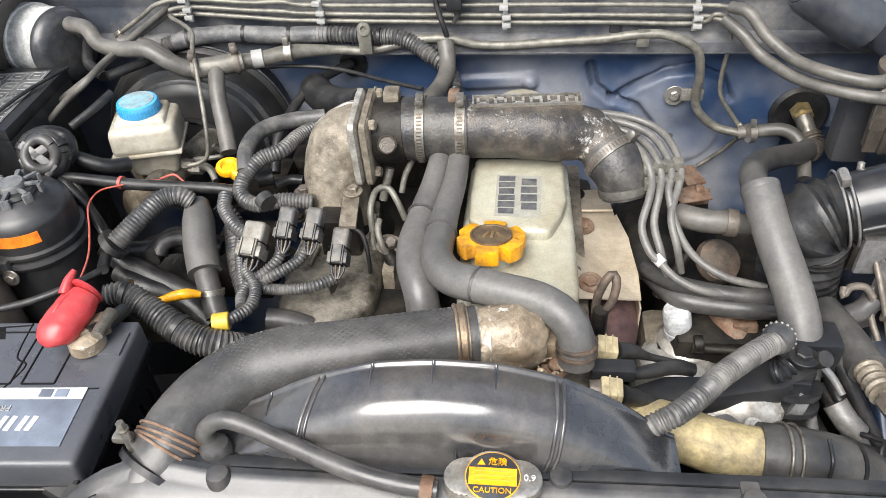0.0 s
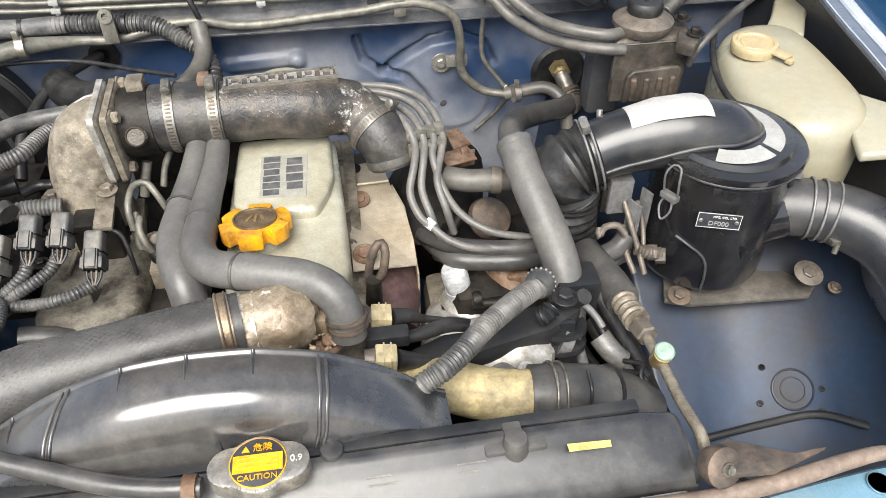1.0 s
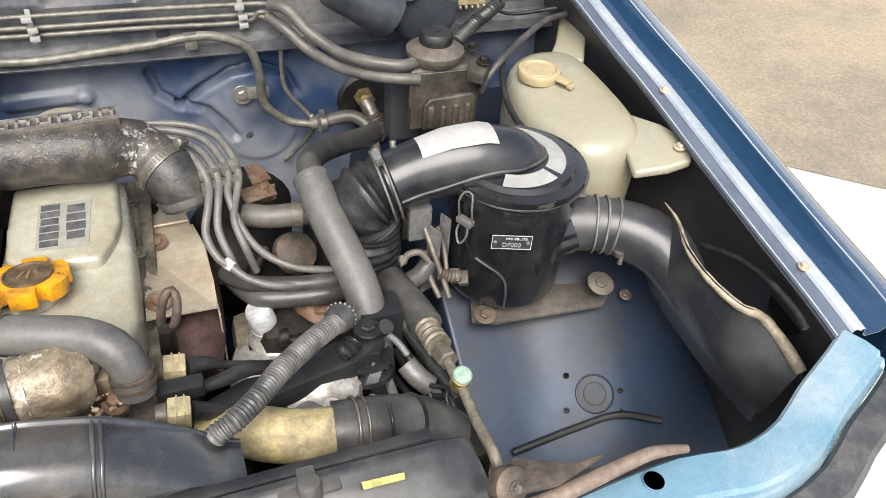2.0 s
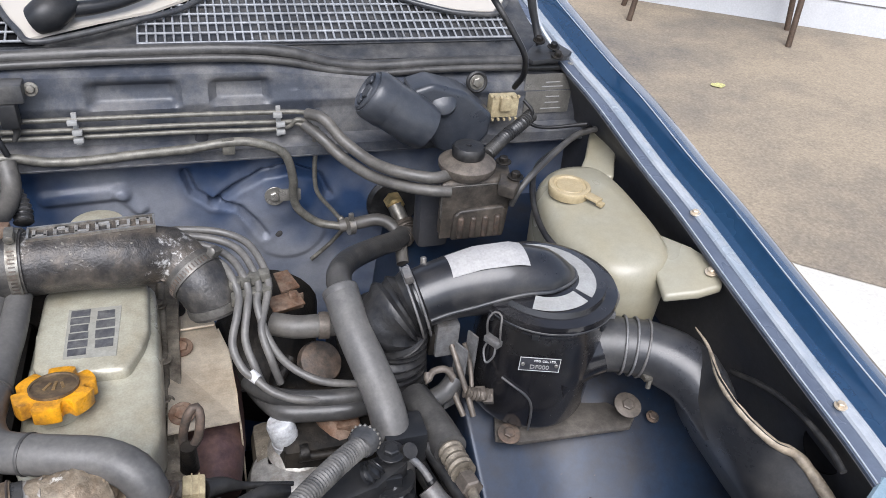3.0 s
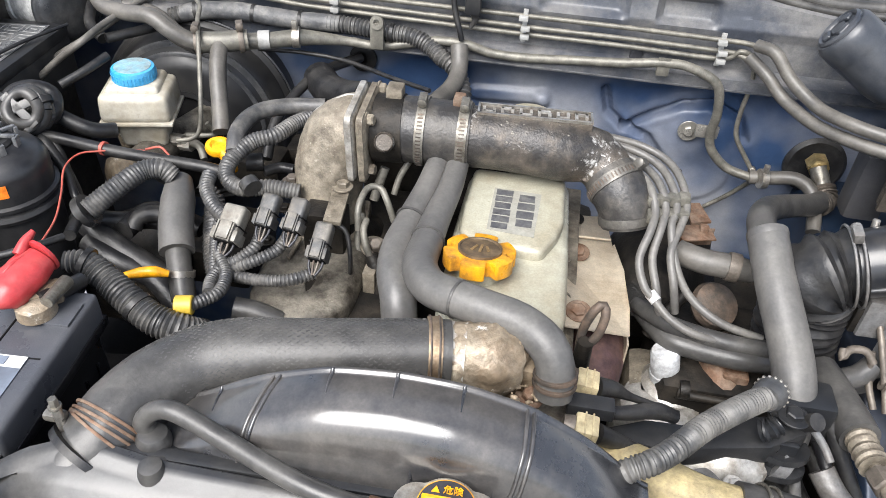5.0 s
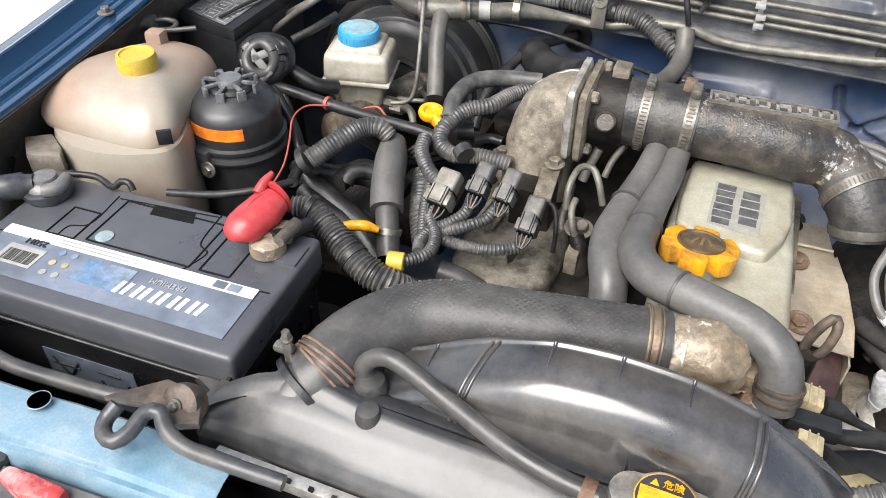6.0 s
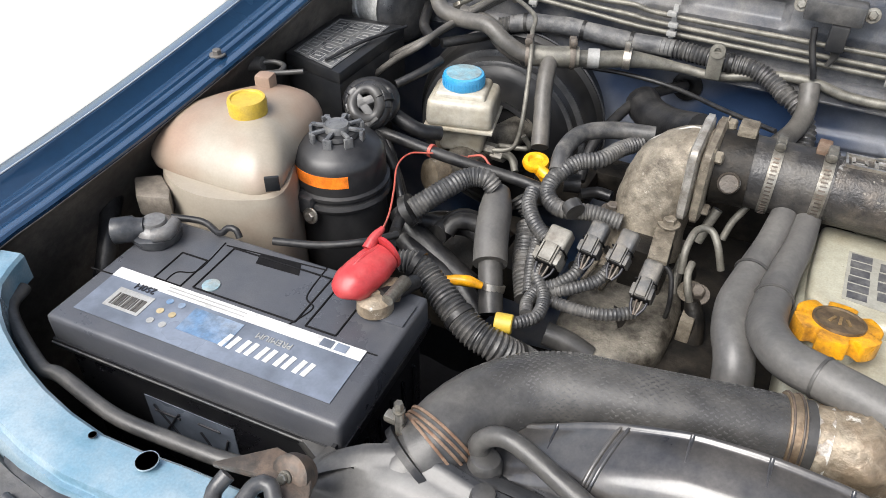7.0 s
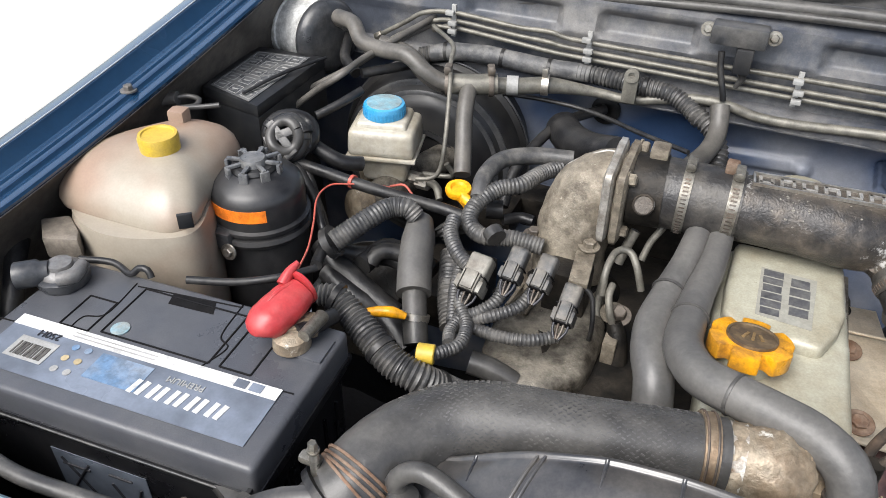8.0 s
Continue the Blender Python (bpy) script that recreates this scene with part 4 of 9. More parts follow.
for k, (dx, w) in enumerate(((-0.006, 0.012), (0.001, 0.015), (0.008, 0.010))):
    solid("emblem_bar", *box(0.0028, w, 0.0010, CM @ Matrix.Translation((dx, 0, -0.0015)) @ Matrix.Rotation(radians(-25 + 20 * k), 4, "Z")), "disc_worn", cap)
solid("neck", *lathe([(0.024, -0.034), (0.024, -0.018)], CM, 28), "cover", cap)

# heat shield with exhaust manifold below
shield = thing("heat_shield", (0.25, 0.92, 0.90), "tan sheet-metal exhaust heat shield with rusty bolts", "heat shield")
SH = [(0.208, 0.817, 1.010), (0.283, 0.843, 0.985), (0.284, 0.888, 0.985), (0.280, 0.971, 0.975), (0.268, 1.022, 0.968), (0.260, 1.097, 0.960), (0.206, 1.088, 0.962), (0.207, 0.974, 0.975)]


def plate(pts, thick, name, mat, parent, label=""):
    vs = [tuple(p) for p in pts] + [(p[0], p[1], p[2] - thick) for p in pts]
    n = len(pts)
    fs = [list(range(n)), list(range(2 * n - 1, n - 1, -1))] + [[i, n + i, n + (i + 1) % n, (i + 1) % n] for i in range(n)]
    fs[2:] = [f[::-1] for f in fs[2:]]
    return solid(name, vs, fs, mat, parent, label, smooth=0)


plate(SH, 0.002, "top_sheet", "shield", shield)
solid("side_sheet", *outline([(p[0], p[1]) for p in [(0.283, 0.843, 0.985), (0.280, 0.971, 0.975), (0.268, 1.022, 0.968), (0.270, 1.025, 0.968), (0.282, 0.973, 0.975), (0.285, 0.843, 0.985)]], 0.86, 0.970), "shield", shield, smooth=0)
solid("crease", *pipe([(0.207, 1.025, 0.974), (0.265, 1.031, 0.972)], 0.002, n=6), "shield", shield)
for p, s in (((0.223, 0.847, 1.006), 0.0085), ((0.223, 0.988, 0.977), 0.0085)):
    bolt(shield, p, (0.0, -0.2, 1), s, "rust", "rusty flange bolt")
solid("bolt_hole", *lathe([(0.010, 0.0), (0.010, 0.0012), (0.0085, 0.0012), (0.0085, 0.0004)], axis((0.220, 1.075, 0.966), (0, -0.2, 1)), 20), "grime", shield)
solid("exhaust_manifold", *pipe([(0.245, 0.80, 0.92), (0.25, 0.86, 0.935), (0.255, 0.95, 0.92), (0.26, 1.05, 0.90)], [0.032, 0.038, 0.036, 0.036], n=18, wobble=0.06), "manifold", None, "rusty purple-brown cast exhaust manifold under the shield", "manifold")
edge = [(0.200, 1.111, 0.985), (0.202, 1.008, 0.985), (0.204, 0.919, 0.985), (0.207, 0.825, 0.985)]
hose("head_edge", edge, 0.006, "alu", "aluminium cylinder head edge beside the cover", "cylinder head", n=8)

# lifting eye
eye_o = thing("lifting_eye", (0.229, 0.788, 1.000), "black steel engine lifting eye", "lifting eye")
E1 = [(0.225, 0.780, 1.000), (0.225, 0.792, 1.030), (0.233, 0.794, 1.060), (0.241, 0.798, 1.064), (0.244, 0.792, 1.055), (0.240, 0.785, 1.035), (0.232, 0.784, 1.020)]
solid("loop", *pipe(E1, 0.0048, n=10), "rust_dark", eye_o)
solid("plate", *pipe([(0.229, 0.780, 1.028), (0.228, 0.780, 0.995)], [0.008, 0.010], n=8), "grime", eye_o)

# intake crossover
intake = thing("intake_crossover_pipe", (0.12, 1.0, 1.05), "dark cast crossover intake pipe with white corrosion", "intake pipe")
AX = [(0.070, 1.016, 1.108), (0.13, 1.017, 1.108), (0.180, 1.014, 1.106), (0.222, 1.025, 1.096), (0.246, 1.005, 1.082)]
solid("crust_collar", *pipe([(0.067, 1.016, 1.108), (0.072, 1.016, 1.108), (0.078, 1.016, 1.108)], [0.0362, 0.0380, 0.0366], n=40, wobble=0.25), "crust_white", intake, "white corroded pipe end")
solid("cast_tube", *pipe(AX, [0.037, 0.037, 0.037, 0.034, 0.030], n=28), "duct", intake)
end_pts = [(0.242, 1.010, 1.084), (0.255, 0.995, 1.074), (0.266, 0.985, 1.058), (0.272, 0.977, 1.038)]
end_hose = hose("rubber_elbow", end_pts, [0.032, 0.034, 0.033, 0.031], "elbow_rubber", "short black rubber elbow", parent=intake, n=24)
clamp(end_hose, end_pts, 0.20, 0.0332, "plate_dull", turn=60, width=0.012)
clamp(end_hose, end_pts, 0.90, 0.0318, "plate_dull", turn=40, width=0.010, screw=False)
cp = [(-0.010, 1.014, 1.108), (0.03, 1.015, 1.108), (0.072, 1.016, 1.108)]
coup = hose("rubber_coupling", cp, 0.040, "elbow_rubber", "grey rubber coupling", parent=intake, n=28)
clamp(coup, cp, 0.32, 0.040, turn=100, width=0.011)
clamp(coup, cp, 0.90, 0.040, turn=100, width=0.012)
PL = [Vector(p) for p in [(0.078, 1.027, 1.148), (0.212, 1.036, 1.144)]]
dirp = (PL[1] - PL[0]).normalized()
pm = Matrix.Translation((PL[0] + PL[1]) / 2 + Vector((0, -0.009, -0.036))) @ Matrix.Rotation(math.atan2(dirp.y, dirp.x), 4, "Z")
solid("name_block", *box((PL[1] - PL[0]).length, 0.026, 0.034, pm, 0.0015), "duct", intake, "dark cast name block on the pipe")
n_l = (PL[1] - PL[0]).length
for sx, sy, ox, oy in ((n_l, 0.0025, 0, -0.0115), (n_l, 0.0025, 0, 0.0115), (0.0025, 0.0225, -n_l / 2 + 0.001, 0), (0.0025, 0.0225, n_l / 2 - 0.001, 0)):
    solid("block_rim", *box(sx, sy, 0.0035, pm @ Matrix.Translation((ox, oy, 0.034))), "steel", intake, smooth=0)
for k in range(6):
    ox = -n_l / 2 + 0.013 + k * (n_l - 0.026) / 5
    for sx, sy, dx, dy in ((0.0035, 0.014, -0.006, 0), (0.014, 0.0032, 0, 0.0055 if k % 2 else -0.0055), (0.0035, 0.010, 0.006, 0.002 if k % 3 else -0.002)):
        solid("raised_bar", *box(sx, sy, 0.003, pm @ Matrix.Translation((ox + dx, dy, 0.034))), "alu_bright", intake, smooth=0)
for p in ((0.090, 0.989, 1.105), (0.215, 0.999, 1.085)):
    solid("cast_boss", *lathe([(0.007, 0), (0.007, 0.004), (0.0055, 0.0045)], axis(p, (0, -0.8, 0.5)), 18), "duct", intake)

throttle = subthing("throttle_body", (-0.03, 1.0, 1.05), intake, "grimy grey throttle housing with round plug")
solid("housing", *pipe([(-0.045, 1.012, 1.106), (-0.008, 1.014, 1.108)], 0.042, n=24), "grime", throttle)
solid("plug", *lathe([(0.012, -0.01), (0.012, 0.006), (0.0105, 0.008), (0.0095, 0.006)], axis(Vector((-0.024, 0.971, 1.112)), (0.05, -0.85, 0.45)), 22), "duct", throttle)
solid("top_lug", *box(0.020, 0.022, 0.016, Matrix.Translation((-0.022, 1.02, 1.145)), 0.003), "alu", throttle)
solid("top_lug", *box(0.014, 0.02, 0.014, Matrix.Translation((0.055, 1.022, 1.143)), 0.003), "rust", throttle)

elbow = thing("intake_elbow", (-0.12, 1.0, 1.0), "dirty cast aluminium intake elbow with bolted flange", "intake elbow")
EP = [(-0.050, 1.012, 1.102), (-0.072, 1.012, 1.099), (-0.090, 1.008, 1.084), (-0.099, 1.000, 1.054), (-0.101, 0.990, 1.020), (-0.098, 0.980, 0.985)]
solid("elbow_casting", *lumpy(pipe(EP, [0.043, 0.044, 0.045, 0.045, 0.042, 0.044], n=48, step=0.004), 0.0011, 70), "alu", elbow)
for p in ((-0.094, 0.966, 1.060), (-0.076, 0.974, 1.082)):
    solid("cast_ring", *lathe([(0.007, 0), (0.007, 0.003), (0.0055, 0.003), (0.005, 0.001)], axis(p, (-0.1, -0.8, 0.5)), 18), "alu", elbow)
for k, dx in enumerate((-0.064, -0.050)):
    fm = Matrix.Translation((dx, 1.006, 1.056)) @ Matrix.Rotation(radians(6), 4, "X")
    solid("flange", *box(0.013, 0.086, 0.096, fm, 0.010, 3), "alu_bright" if k == 0 else "alu", elbow, "pale machined flange plate")
for p in ((-0.046, 0.972, 1.138), (-0.046, 0.976, 1.068), (-0.046, 1.036, 1.146)):
    bolt(elbow, p, (1, -0.1, 0.1), 0.0070, "alu", washer=1.3, h=0.01)
solid("outer_rim", *pipe([(x - 0.012 * (1 - k / 5) - 0.010 * k / 5, y + 0.004, z + r_ * 0.96) if k < 2 else (x - r_ * 0.72, y + 0.006, z + r_ * 0.66 * (1 - (k - 2) / 4)) for k, ((x, y, z), r_) in enumerate(zip(EP[:5], (0.043, 0.044, 0.045, 0.045, 0.042)))], 0.0016, n=8), "alu_bright", elbow, "pale machined outer edge")
solid("base_flange", *box(0.105, 0.085, 0.02, Matrix.Translation((-0.100, 0.975, 0.968)) @ Matrix.Rotation(radians(8), 4, "Z"), 0.006), "alu", elbow)

# intake manifold casting under the plugs
man = thing("intake_manifold", (-0.12, 0.87, 0.86), "dirty cast aluminium intake manifold with dark openings", "manifold")
solid("plenum", *outline([p[:2] for p in [(-0.152, 0.821, 0.985), (-0.156, 0.887, 0.985), (-0.136, 0.970, 0.985), (-0.081, 1.025, 0.985), (-0.030, 0.916, 0.985), (-0.033, 0.820, 0.985), (-0.075, 0.774, 0.985), (-0.116, 0.770, 0.985)]], 0.88, 0.985, 0.022, seg=3), "alu_dark", man)
solid("runner", *pipe([(-0.103, 0.847, 0.950), (-0.064, 0.866, 0.935), (-0.025, 0.899, 0.915), (0.000, 0.948, 0.900)], [0.042, 0.040, 0.036, 0.034], n=18), "grime", man)
solid("runner", *pipe([(-0.096, 0.948, 0.970), (-0.068, 0.974, 0.955), (-0.047, 1.036, 0.920)], [0.036, 0.034, 0.030], n=18), "grime", man)
solid("mount_plate", *outline([p[:2] for p in [(-0.086, 0.960, 1.048), (-0.064, 0.960, 1.048), (-0.057, 0.892, 1.048), (-0.079, 0.893, 1.048)]], 1.040, 1.046, 0.002), "alu", man)
bolt(man, (-0.073, 0.959, 1.048), (0, 0, 1), 0.0075, "alu", h=0.009)
bolt(man, (-0.143, 0.974, 1.035), (0, 0, 1), 0.0075, "tan", h=0.009)
solid("bracket_foot", *box(0.05, 0.035, 0.07, Matrix.Translation((-0.085, 0.925, 0.968)), 0.004), "grime", man)

plug_group = "electrical plugs on the manifold"


def plug(at, way, size, mat, label):
    """Multi-pin plug: body, stepped collar, latch frame, dark mouth and wires; its mouth faces along way."""
    p = thing("wiring_plug", at, label, "connector", plug_group)
    w, d, l = size
    z_ = Vector(way).normalized()
    x_ = z_.cross(Vector((0, 0, 1))).normalized()
    y_ = z_.cross(x_)
    y_ = y_ if y_.z > 0 else -y_
    m = Matrix.Translation(at) @ Matrix((y_.cross(z_), y_, z_)).transposed().to_4x4()
    solid("body", *box(w * 0.90, d * 0.94, l * 0.72, m @ Matrix.Translation((0, 0, -l)), 0.0045, 3), mat, p)
    solid("collar", *box(w * 1.08, d * 1.1, l * 0.30, m @ Matrix.Translation((0, 0, -l * 0.34)), 0.002), mat, p)
    solid("mouth", *box(w * 0.86, d * 0.8, 0.002, m @ Matrix.Translation((0, 0, -l * 0.04 - 0.001))), "dark", p, smooth=0)
    solid("latch", *box(w * 0.50, d * 0.22, l * 0.46, m @ Matrix.Translation((0, d * 0.58, -l * 0.52)), 0.0012), mat, p)
    for k in (-1, 1):
        solid("latch_rail", *box(w * 0.07, d * 0.26, l * 0.5, m @ Matrix.Translation((k * w * 0.32, d * 0.56, -l * 0.5)), 0.0008), mat, p)
    solid("seam", *box(w * 1.02, d * 1.04, 0.0012, m @ Matrix.Translation((0, 0, -l * 0.46))), "dark", p, smooth=0)
    for k in range(4):
        f_ = (k - 1.5) * 0.24
        solid("wire", *pipe([tuple(m @ Vector((w * f_, 0, -0.004))), tuple(m @ Vector((w * f_ * 0.9, -0.001, 0.006))), tuple(m @ Vector((w * f_ * 0.3, -0.002, 0.015)))], 0.0014, n=6), ("ink", "rust_dark", "tan", "ink")[k], p)
    return p


plug((-0.173, 0.833, 1.040), (-0.12, -0.8, -0.55), (0.029, 0.022, 0.045), "plug_pale", "large dusty pale grey wiring plug")
plug((-0.134, 0.851, 1.055), (-0.10, -0.78, -0.6), (0.022, 0.018, 0.040), "plug_dark", "dark grey three-pin wiring plug")
plug((-0.103, 0.853, 1.052), (-0.12, -0.78, -0.6), (0.022, 0.018, 0.041), "plug_dark", "dark grey three-pin wiring plug")
plug((-0.068, 0.830, 1.036), (-0.05, -0.8, -0.55), (0.022, 0.019, 0.045), "plug_dark", "grimy grey wiring plug with red wires")

# coolant hoses
rh = [(0.101, 0.697, 1.068), (0.073, 0.691, 1.069), (0.024, 0.678, 1.070), (-0.028, 0.665, 1.070), (-0.079, 0.653, 1.070), (-0.114, 0.637, 1.067), (-0.140, 0.609, 1.064), (-0.154, 0.580, 1.059), (-0.161, 0.560, 1.052), (-0.168, 0.551, 1.047)]
rad_hose = hose("radiator_hose", rh, [0.031, 0.031, 0.032, 0.033, 0.034, 0.034, 0.0345, 0.035, 0.035, 0.035], "rubber", "thick dusty black woven-pattern upper radiator hose", n=30)
clamp(rad_hose, rh, 0.053, 0.0314, "clamp_brown", 0.0125, "brown tarnished band clamp", screw=False)
for s in (0.038, 0.068):
    clamp(rad_hose, rh, s, 0.0326, "rust_dark", 0.0018, "dark clamp edge", screw=False, name="clamp_edge")
solid("clamp_screw", *join(box(0.018, 0.008, 0.009, Matrix.Translation((0.090, 0.680, 1.068)), 0.002), lathe([(0.006, 0), (0.006, 0.007), (0.0045, 0.008)], Matrix.Translation((0.093, 0.676, 1.077)), 6)), "rust_dark", rad_hose, "rusty clamp screw block")
for s in (0.925, 0.940, 0.955, 0.970):
    clamp(rad_hose, rh, s, 0.0350, "rust", 0.0024, "rusty ringed spring clamp", screw=False)
# woven relief on the bend
cpts, cidx = spline(rh, 0.0036)
tuft = []
for i in range(2, len(cpts) - 6):
    t_ = Vector(cpts[i + 1] - cpts[i - 1]).normalized()
    s_ = t_.cross(Vector((0, 0, 1))).normalized()
    u_ = s_.cross(t_)
    r_ = float(np.interp(cidx[i], range(10), [0.031, 0.031, 0.032, 0.033, 0.034, 0.034, 0.034, 0.034, 0.034, 0.033]))
    for k in range(19):
        a_ = radians(-85 + 9.6 * k + (4.8 if i % 2 else 0))
        c_ = Vector(cpts[i]) + (s_ * math.sin(a_) + u_ * math.cos(a_)) * (r_ - 0.0004)
        nrm = (s_ * math.sin(a_) + u_ * math.cos(a_))
        along_ = (t_ + nrm.cross(t_) * (0.5 if i % 2 else -0.5)).normalized()
        tuft.append(box(0.0033, 0.0012, 0.0006, Matrix.Translation(c_) @ Matrix((along_, nrm.cross(along_), nrm)).transposed().to_4x4()))
solid("weave", *join(*tuft), "weave_dust", rad_hose, kind="stuff", smooth=0)

stat = thing("thermostat_housing", (0.132, 0.758, 0.980), "corroded crusted aluminium thermostat housing", "thermostat housing")
SP = [(0.096, 0.699, 1.066), (0.117, 0.700, 1.066), (0.137, 0.703, 1.064), (0.155, 0.710, 1.058)]
solid("outlet", *lumpy(pipe(SP, [0.029, 0.0305, 0.034, 0.030], n=40, step=0.003), 0.0030, 90), "crust_brown", stat)
solid("white_collar", *pipe([(0.092, 0.698, 1.066), (0.102, 0.699, 1.066), (0.115, 0.700, 1.066)], [0.0300, 0.0312, 0.0306], n=40, wobble=0.2, step=0.003), "crust_white", stat, "white corroded collar")
solid("crust_rim", *pipe([(0.123, 0.694, 1.050), (0.139, 0.687, 1.046), (0.154, 0.695, 1.046), (0.165, 0.709, 1.050)], [0.006, 0.009, 0.010, 0.007], n=12, wobble=0.8), "alu_crust", stat)
solid("base", *box(0.085, 0.06, 0.06, Matrix.Translation((0.147, 0.727, 1.000)), 0.012), "alu_crust", stat)
solid("lump", *lumpy(pipe([(0.137, 0.705, 1.082), (0.152, 0.710, 1.078), (0.163, 0.705, 1.065)], [0.010, 0.014, 0.012], n=20, step=0.003), 0.005, 110), "alu_crust", stat)
for p in [(0.134, 0.682, 1.045), (0.175, 0.730, 1.040), (0.179, 0.695, 1.030)]:
    bolt(stat, p, (0, -0.3, 1), 0.008, "rust", "rusty bolt", h=0.011)

hh = [(0.062, 0.991, 1.085), (0.060, 0.940, 1.078), (0.054, 0.893, 1.072), (0.051, 0.846, 1.070), (0.052, 0.804, 1.075), (0.070, 0.764, 1.085), (0.100, 0.745, 1.092), (0.131, 0.736, 1.092), (0.161, 0.728, 1.090), (0.186, 0.712, 1.085), (0.197, 0.701, 1.068), (0.199, 0.693, 1.040)]
heater = hose("heater_hose", hh, [0.0135, 0.0145, 0.016, 0.0175, 0.0185, 0.0185, 0.0185, 0.0185, 0.0185, 0.0185, 0.018, 0.018], "foam", "grey foam-sleeved heater hose bending over the engine", n=20)
clamp(heater, hh, 0.335, 0.0168, "rubber", 0.0028, "dark tie band", screw=False)
clamp(heater, hh, 0.66, 0.0172, "rubber", 0.003, "sleeve seam", screw=False, name="seam")
clamp(heater, hh, 0.955, 0.0183, "rust_dark", 0.004, "rusty band", screw=False)
clamp(heater, hh, 0.975, 0.0183, "rust_dark", 0.004, "rusty band", turn=-60)
h2 = [(0.039, 0.988, 1.085), (0.034, 0.939, 1.076), (0.026, 0.892, 1.066), (0.020, 0.847, 1.058), (0.024, 0.811, 1.054), (0.034, 0.784, 1.045), (0.040, 0.766, 1.020)]
heater2 = hose("heater_hose", h2, [0.0135, 0.0145, 0.0165, 0.0185, 0.019, 0.019, 0.019], "foam", "straight grey foam-sleeved heater hose", n=20)
clamp(heater2, h2, 0.43, 0.0162, "rubber", 0.0028, "black tie band", screw=False)

# steel injector and bleed pipes by the manifold
for pts in ([(-0.043, 0.915, 1.020), (-0.045, 0.927, 1.045), (-0.041, 0.953, 1.055), (-0.027, 0.959, 1.055), (-0.015, 0.947, 1.045), (-0.005, 0.941, 1.020)], [(-0.035, 0.925, 1.030), (-0.035, 0.910, 1.025), (-0.029, 0.898, 1.010), (-0.020, 0.895, 0.990)], [(0.000, 1.001, 1.070), (-0.010, 0.994, 1.050), (-0.015, 0.984, 1.030)]):
    hose("steel_pipe", pts, 0.0042, "steel_line", "bent thin steel fuel pipe", "pipe", n=8)
hose("thin_wire", [(-0.063, 0.897, 1.040), (-0.050, 0.892, 1.030), (-0.043, 0.877, 1.000), (-0.048, 0.881, 0.960), (-0.053, 0.872, 0.930)], 0.0028, "rubber_dark", "thin black wire by the manifold", "wire", n=6)
bolt(None, (-0.020, 0.912, 1.000), (0, -0.4, 1), 0.008, "tan", "dull steel union bolt", name="union_bolt", h=0.012)
solid("fuel_union", *pipe([(-0.023, 0.899, 1.000), (-0.015, 0.892, 0.980), (-0.005, 0.876, 0.930)], [0.008, 0.012, 0.012], n=12), "grime", None, "grimy fuel union below the hoses", "fuel union")
solid("grimy_bracket", *box(0.015, 0.03, 0.06, Matrix.Translation((-0.021, 0.889, 0.930)), 0.002), "alu", None, "small bare metal bracket", "bracket")


# ---- front: fan shroud, radiator ----
rad = thing("radiator", (0.14, 0.5, 0.5), "black plastic-topped radiator with pale dotted core seam", "radiator")
TANK = [(-0.238, 0.0), (-0.228, 0.35), (-0.208, 0.8), (-0.175, 1.25), (-0.145, 1.25), (-0.10, 1.03), (0.0, 0.96), (0.20, 0.96), (0.36, 0.95), (0.44, 0.8), (0.468, 0.45), (0.476, 0.0)]


def tank_fn(u, v):
    """Top tank: the front lip rises in a slope to the back edge, which sinks at both ends."""
    x = -0.238 + 0.714 * u
    k = float(np.interp(x, [p[0] for p in TANK], [p[1] for p in TANK]))
    prof = [(0.486, 1.016), (0.486, 1.030), (0.489, 1.035), (0.497, 1.041 + 0.003 * k), (0.517, 1.046 + 0.013 * k), (0.535, 1.050 + 0.018 * k), (0.541, 1.050 + 0.0185 * k), (0.545, 1.048 + 0.015 * k), (0.547, 1.030), (0.547, 1.012)]
    y, z = np.interp(v * 9, range(10), [p[0] for p in prof]), np.interp(v * 9, range(10), [p[1] for p in prof])
    return (x, float(y) - (0.022 * (1 - k) if v > 0.45 and x < 0 else 0.0), float(z))


sheet("top_tank", quad_grid(tank_fn, 90, 36), 0.003, "tank_top", rad, "dusty black plastic top tank", smooth=35)
for x_ in (-0.2375, 0.4755):
    solid("tank_end", *box(0.004, 0.056, 0.032, Matrix.Translation((x_, 0.515, 1.014)), 0.001), "tank_top", rad)
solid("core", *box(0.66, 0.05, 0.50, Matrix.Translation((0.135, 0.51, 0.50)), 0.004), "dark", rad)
solid("tank_rib", *box(0.60, 0.012, 0.016, Matrix.Translation((0.14, 0.549, 1.052)), 0.003), "plastic", rad)
solid("core_seam", *box(0.68, 0.012, 0.014, Matrix.Translation((0.125, 0.478, 1.018)), 0.003), "alu_bright", rad, "pale crimped core seam")
for k in range(34):
    solid("crimp", *box(0.004, 0.003, 0.004, Matrix.Translation((-0.205 + 0.02 * k, 0.4745, 1.031))), "grime", rad, smooth=0)
solid("neck", *pipe([(-0.160, 0.562, 1.052), (-0.168, 0.552, 1.046), (-0.175, 0.541, 1.037), (-0.180, 0.530, 1.022), (-0.182, 0.520, 1.005)], [0.0285, 0.0300, 0.0315, 0.036, 0.044], n=32), "tank_top", rad)
solid("neck_bead", *pipe([(-0.167, 0.5535, 1.047), (-0.170, 0.549, 1.044)], [0.0368, 0.0368], n=36), "rubber_dark", rad, "black collar round the neck")
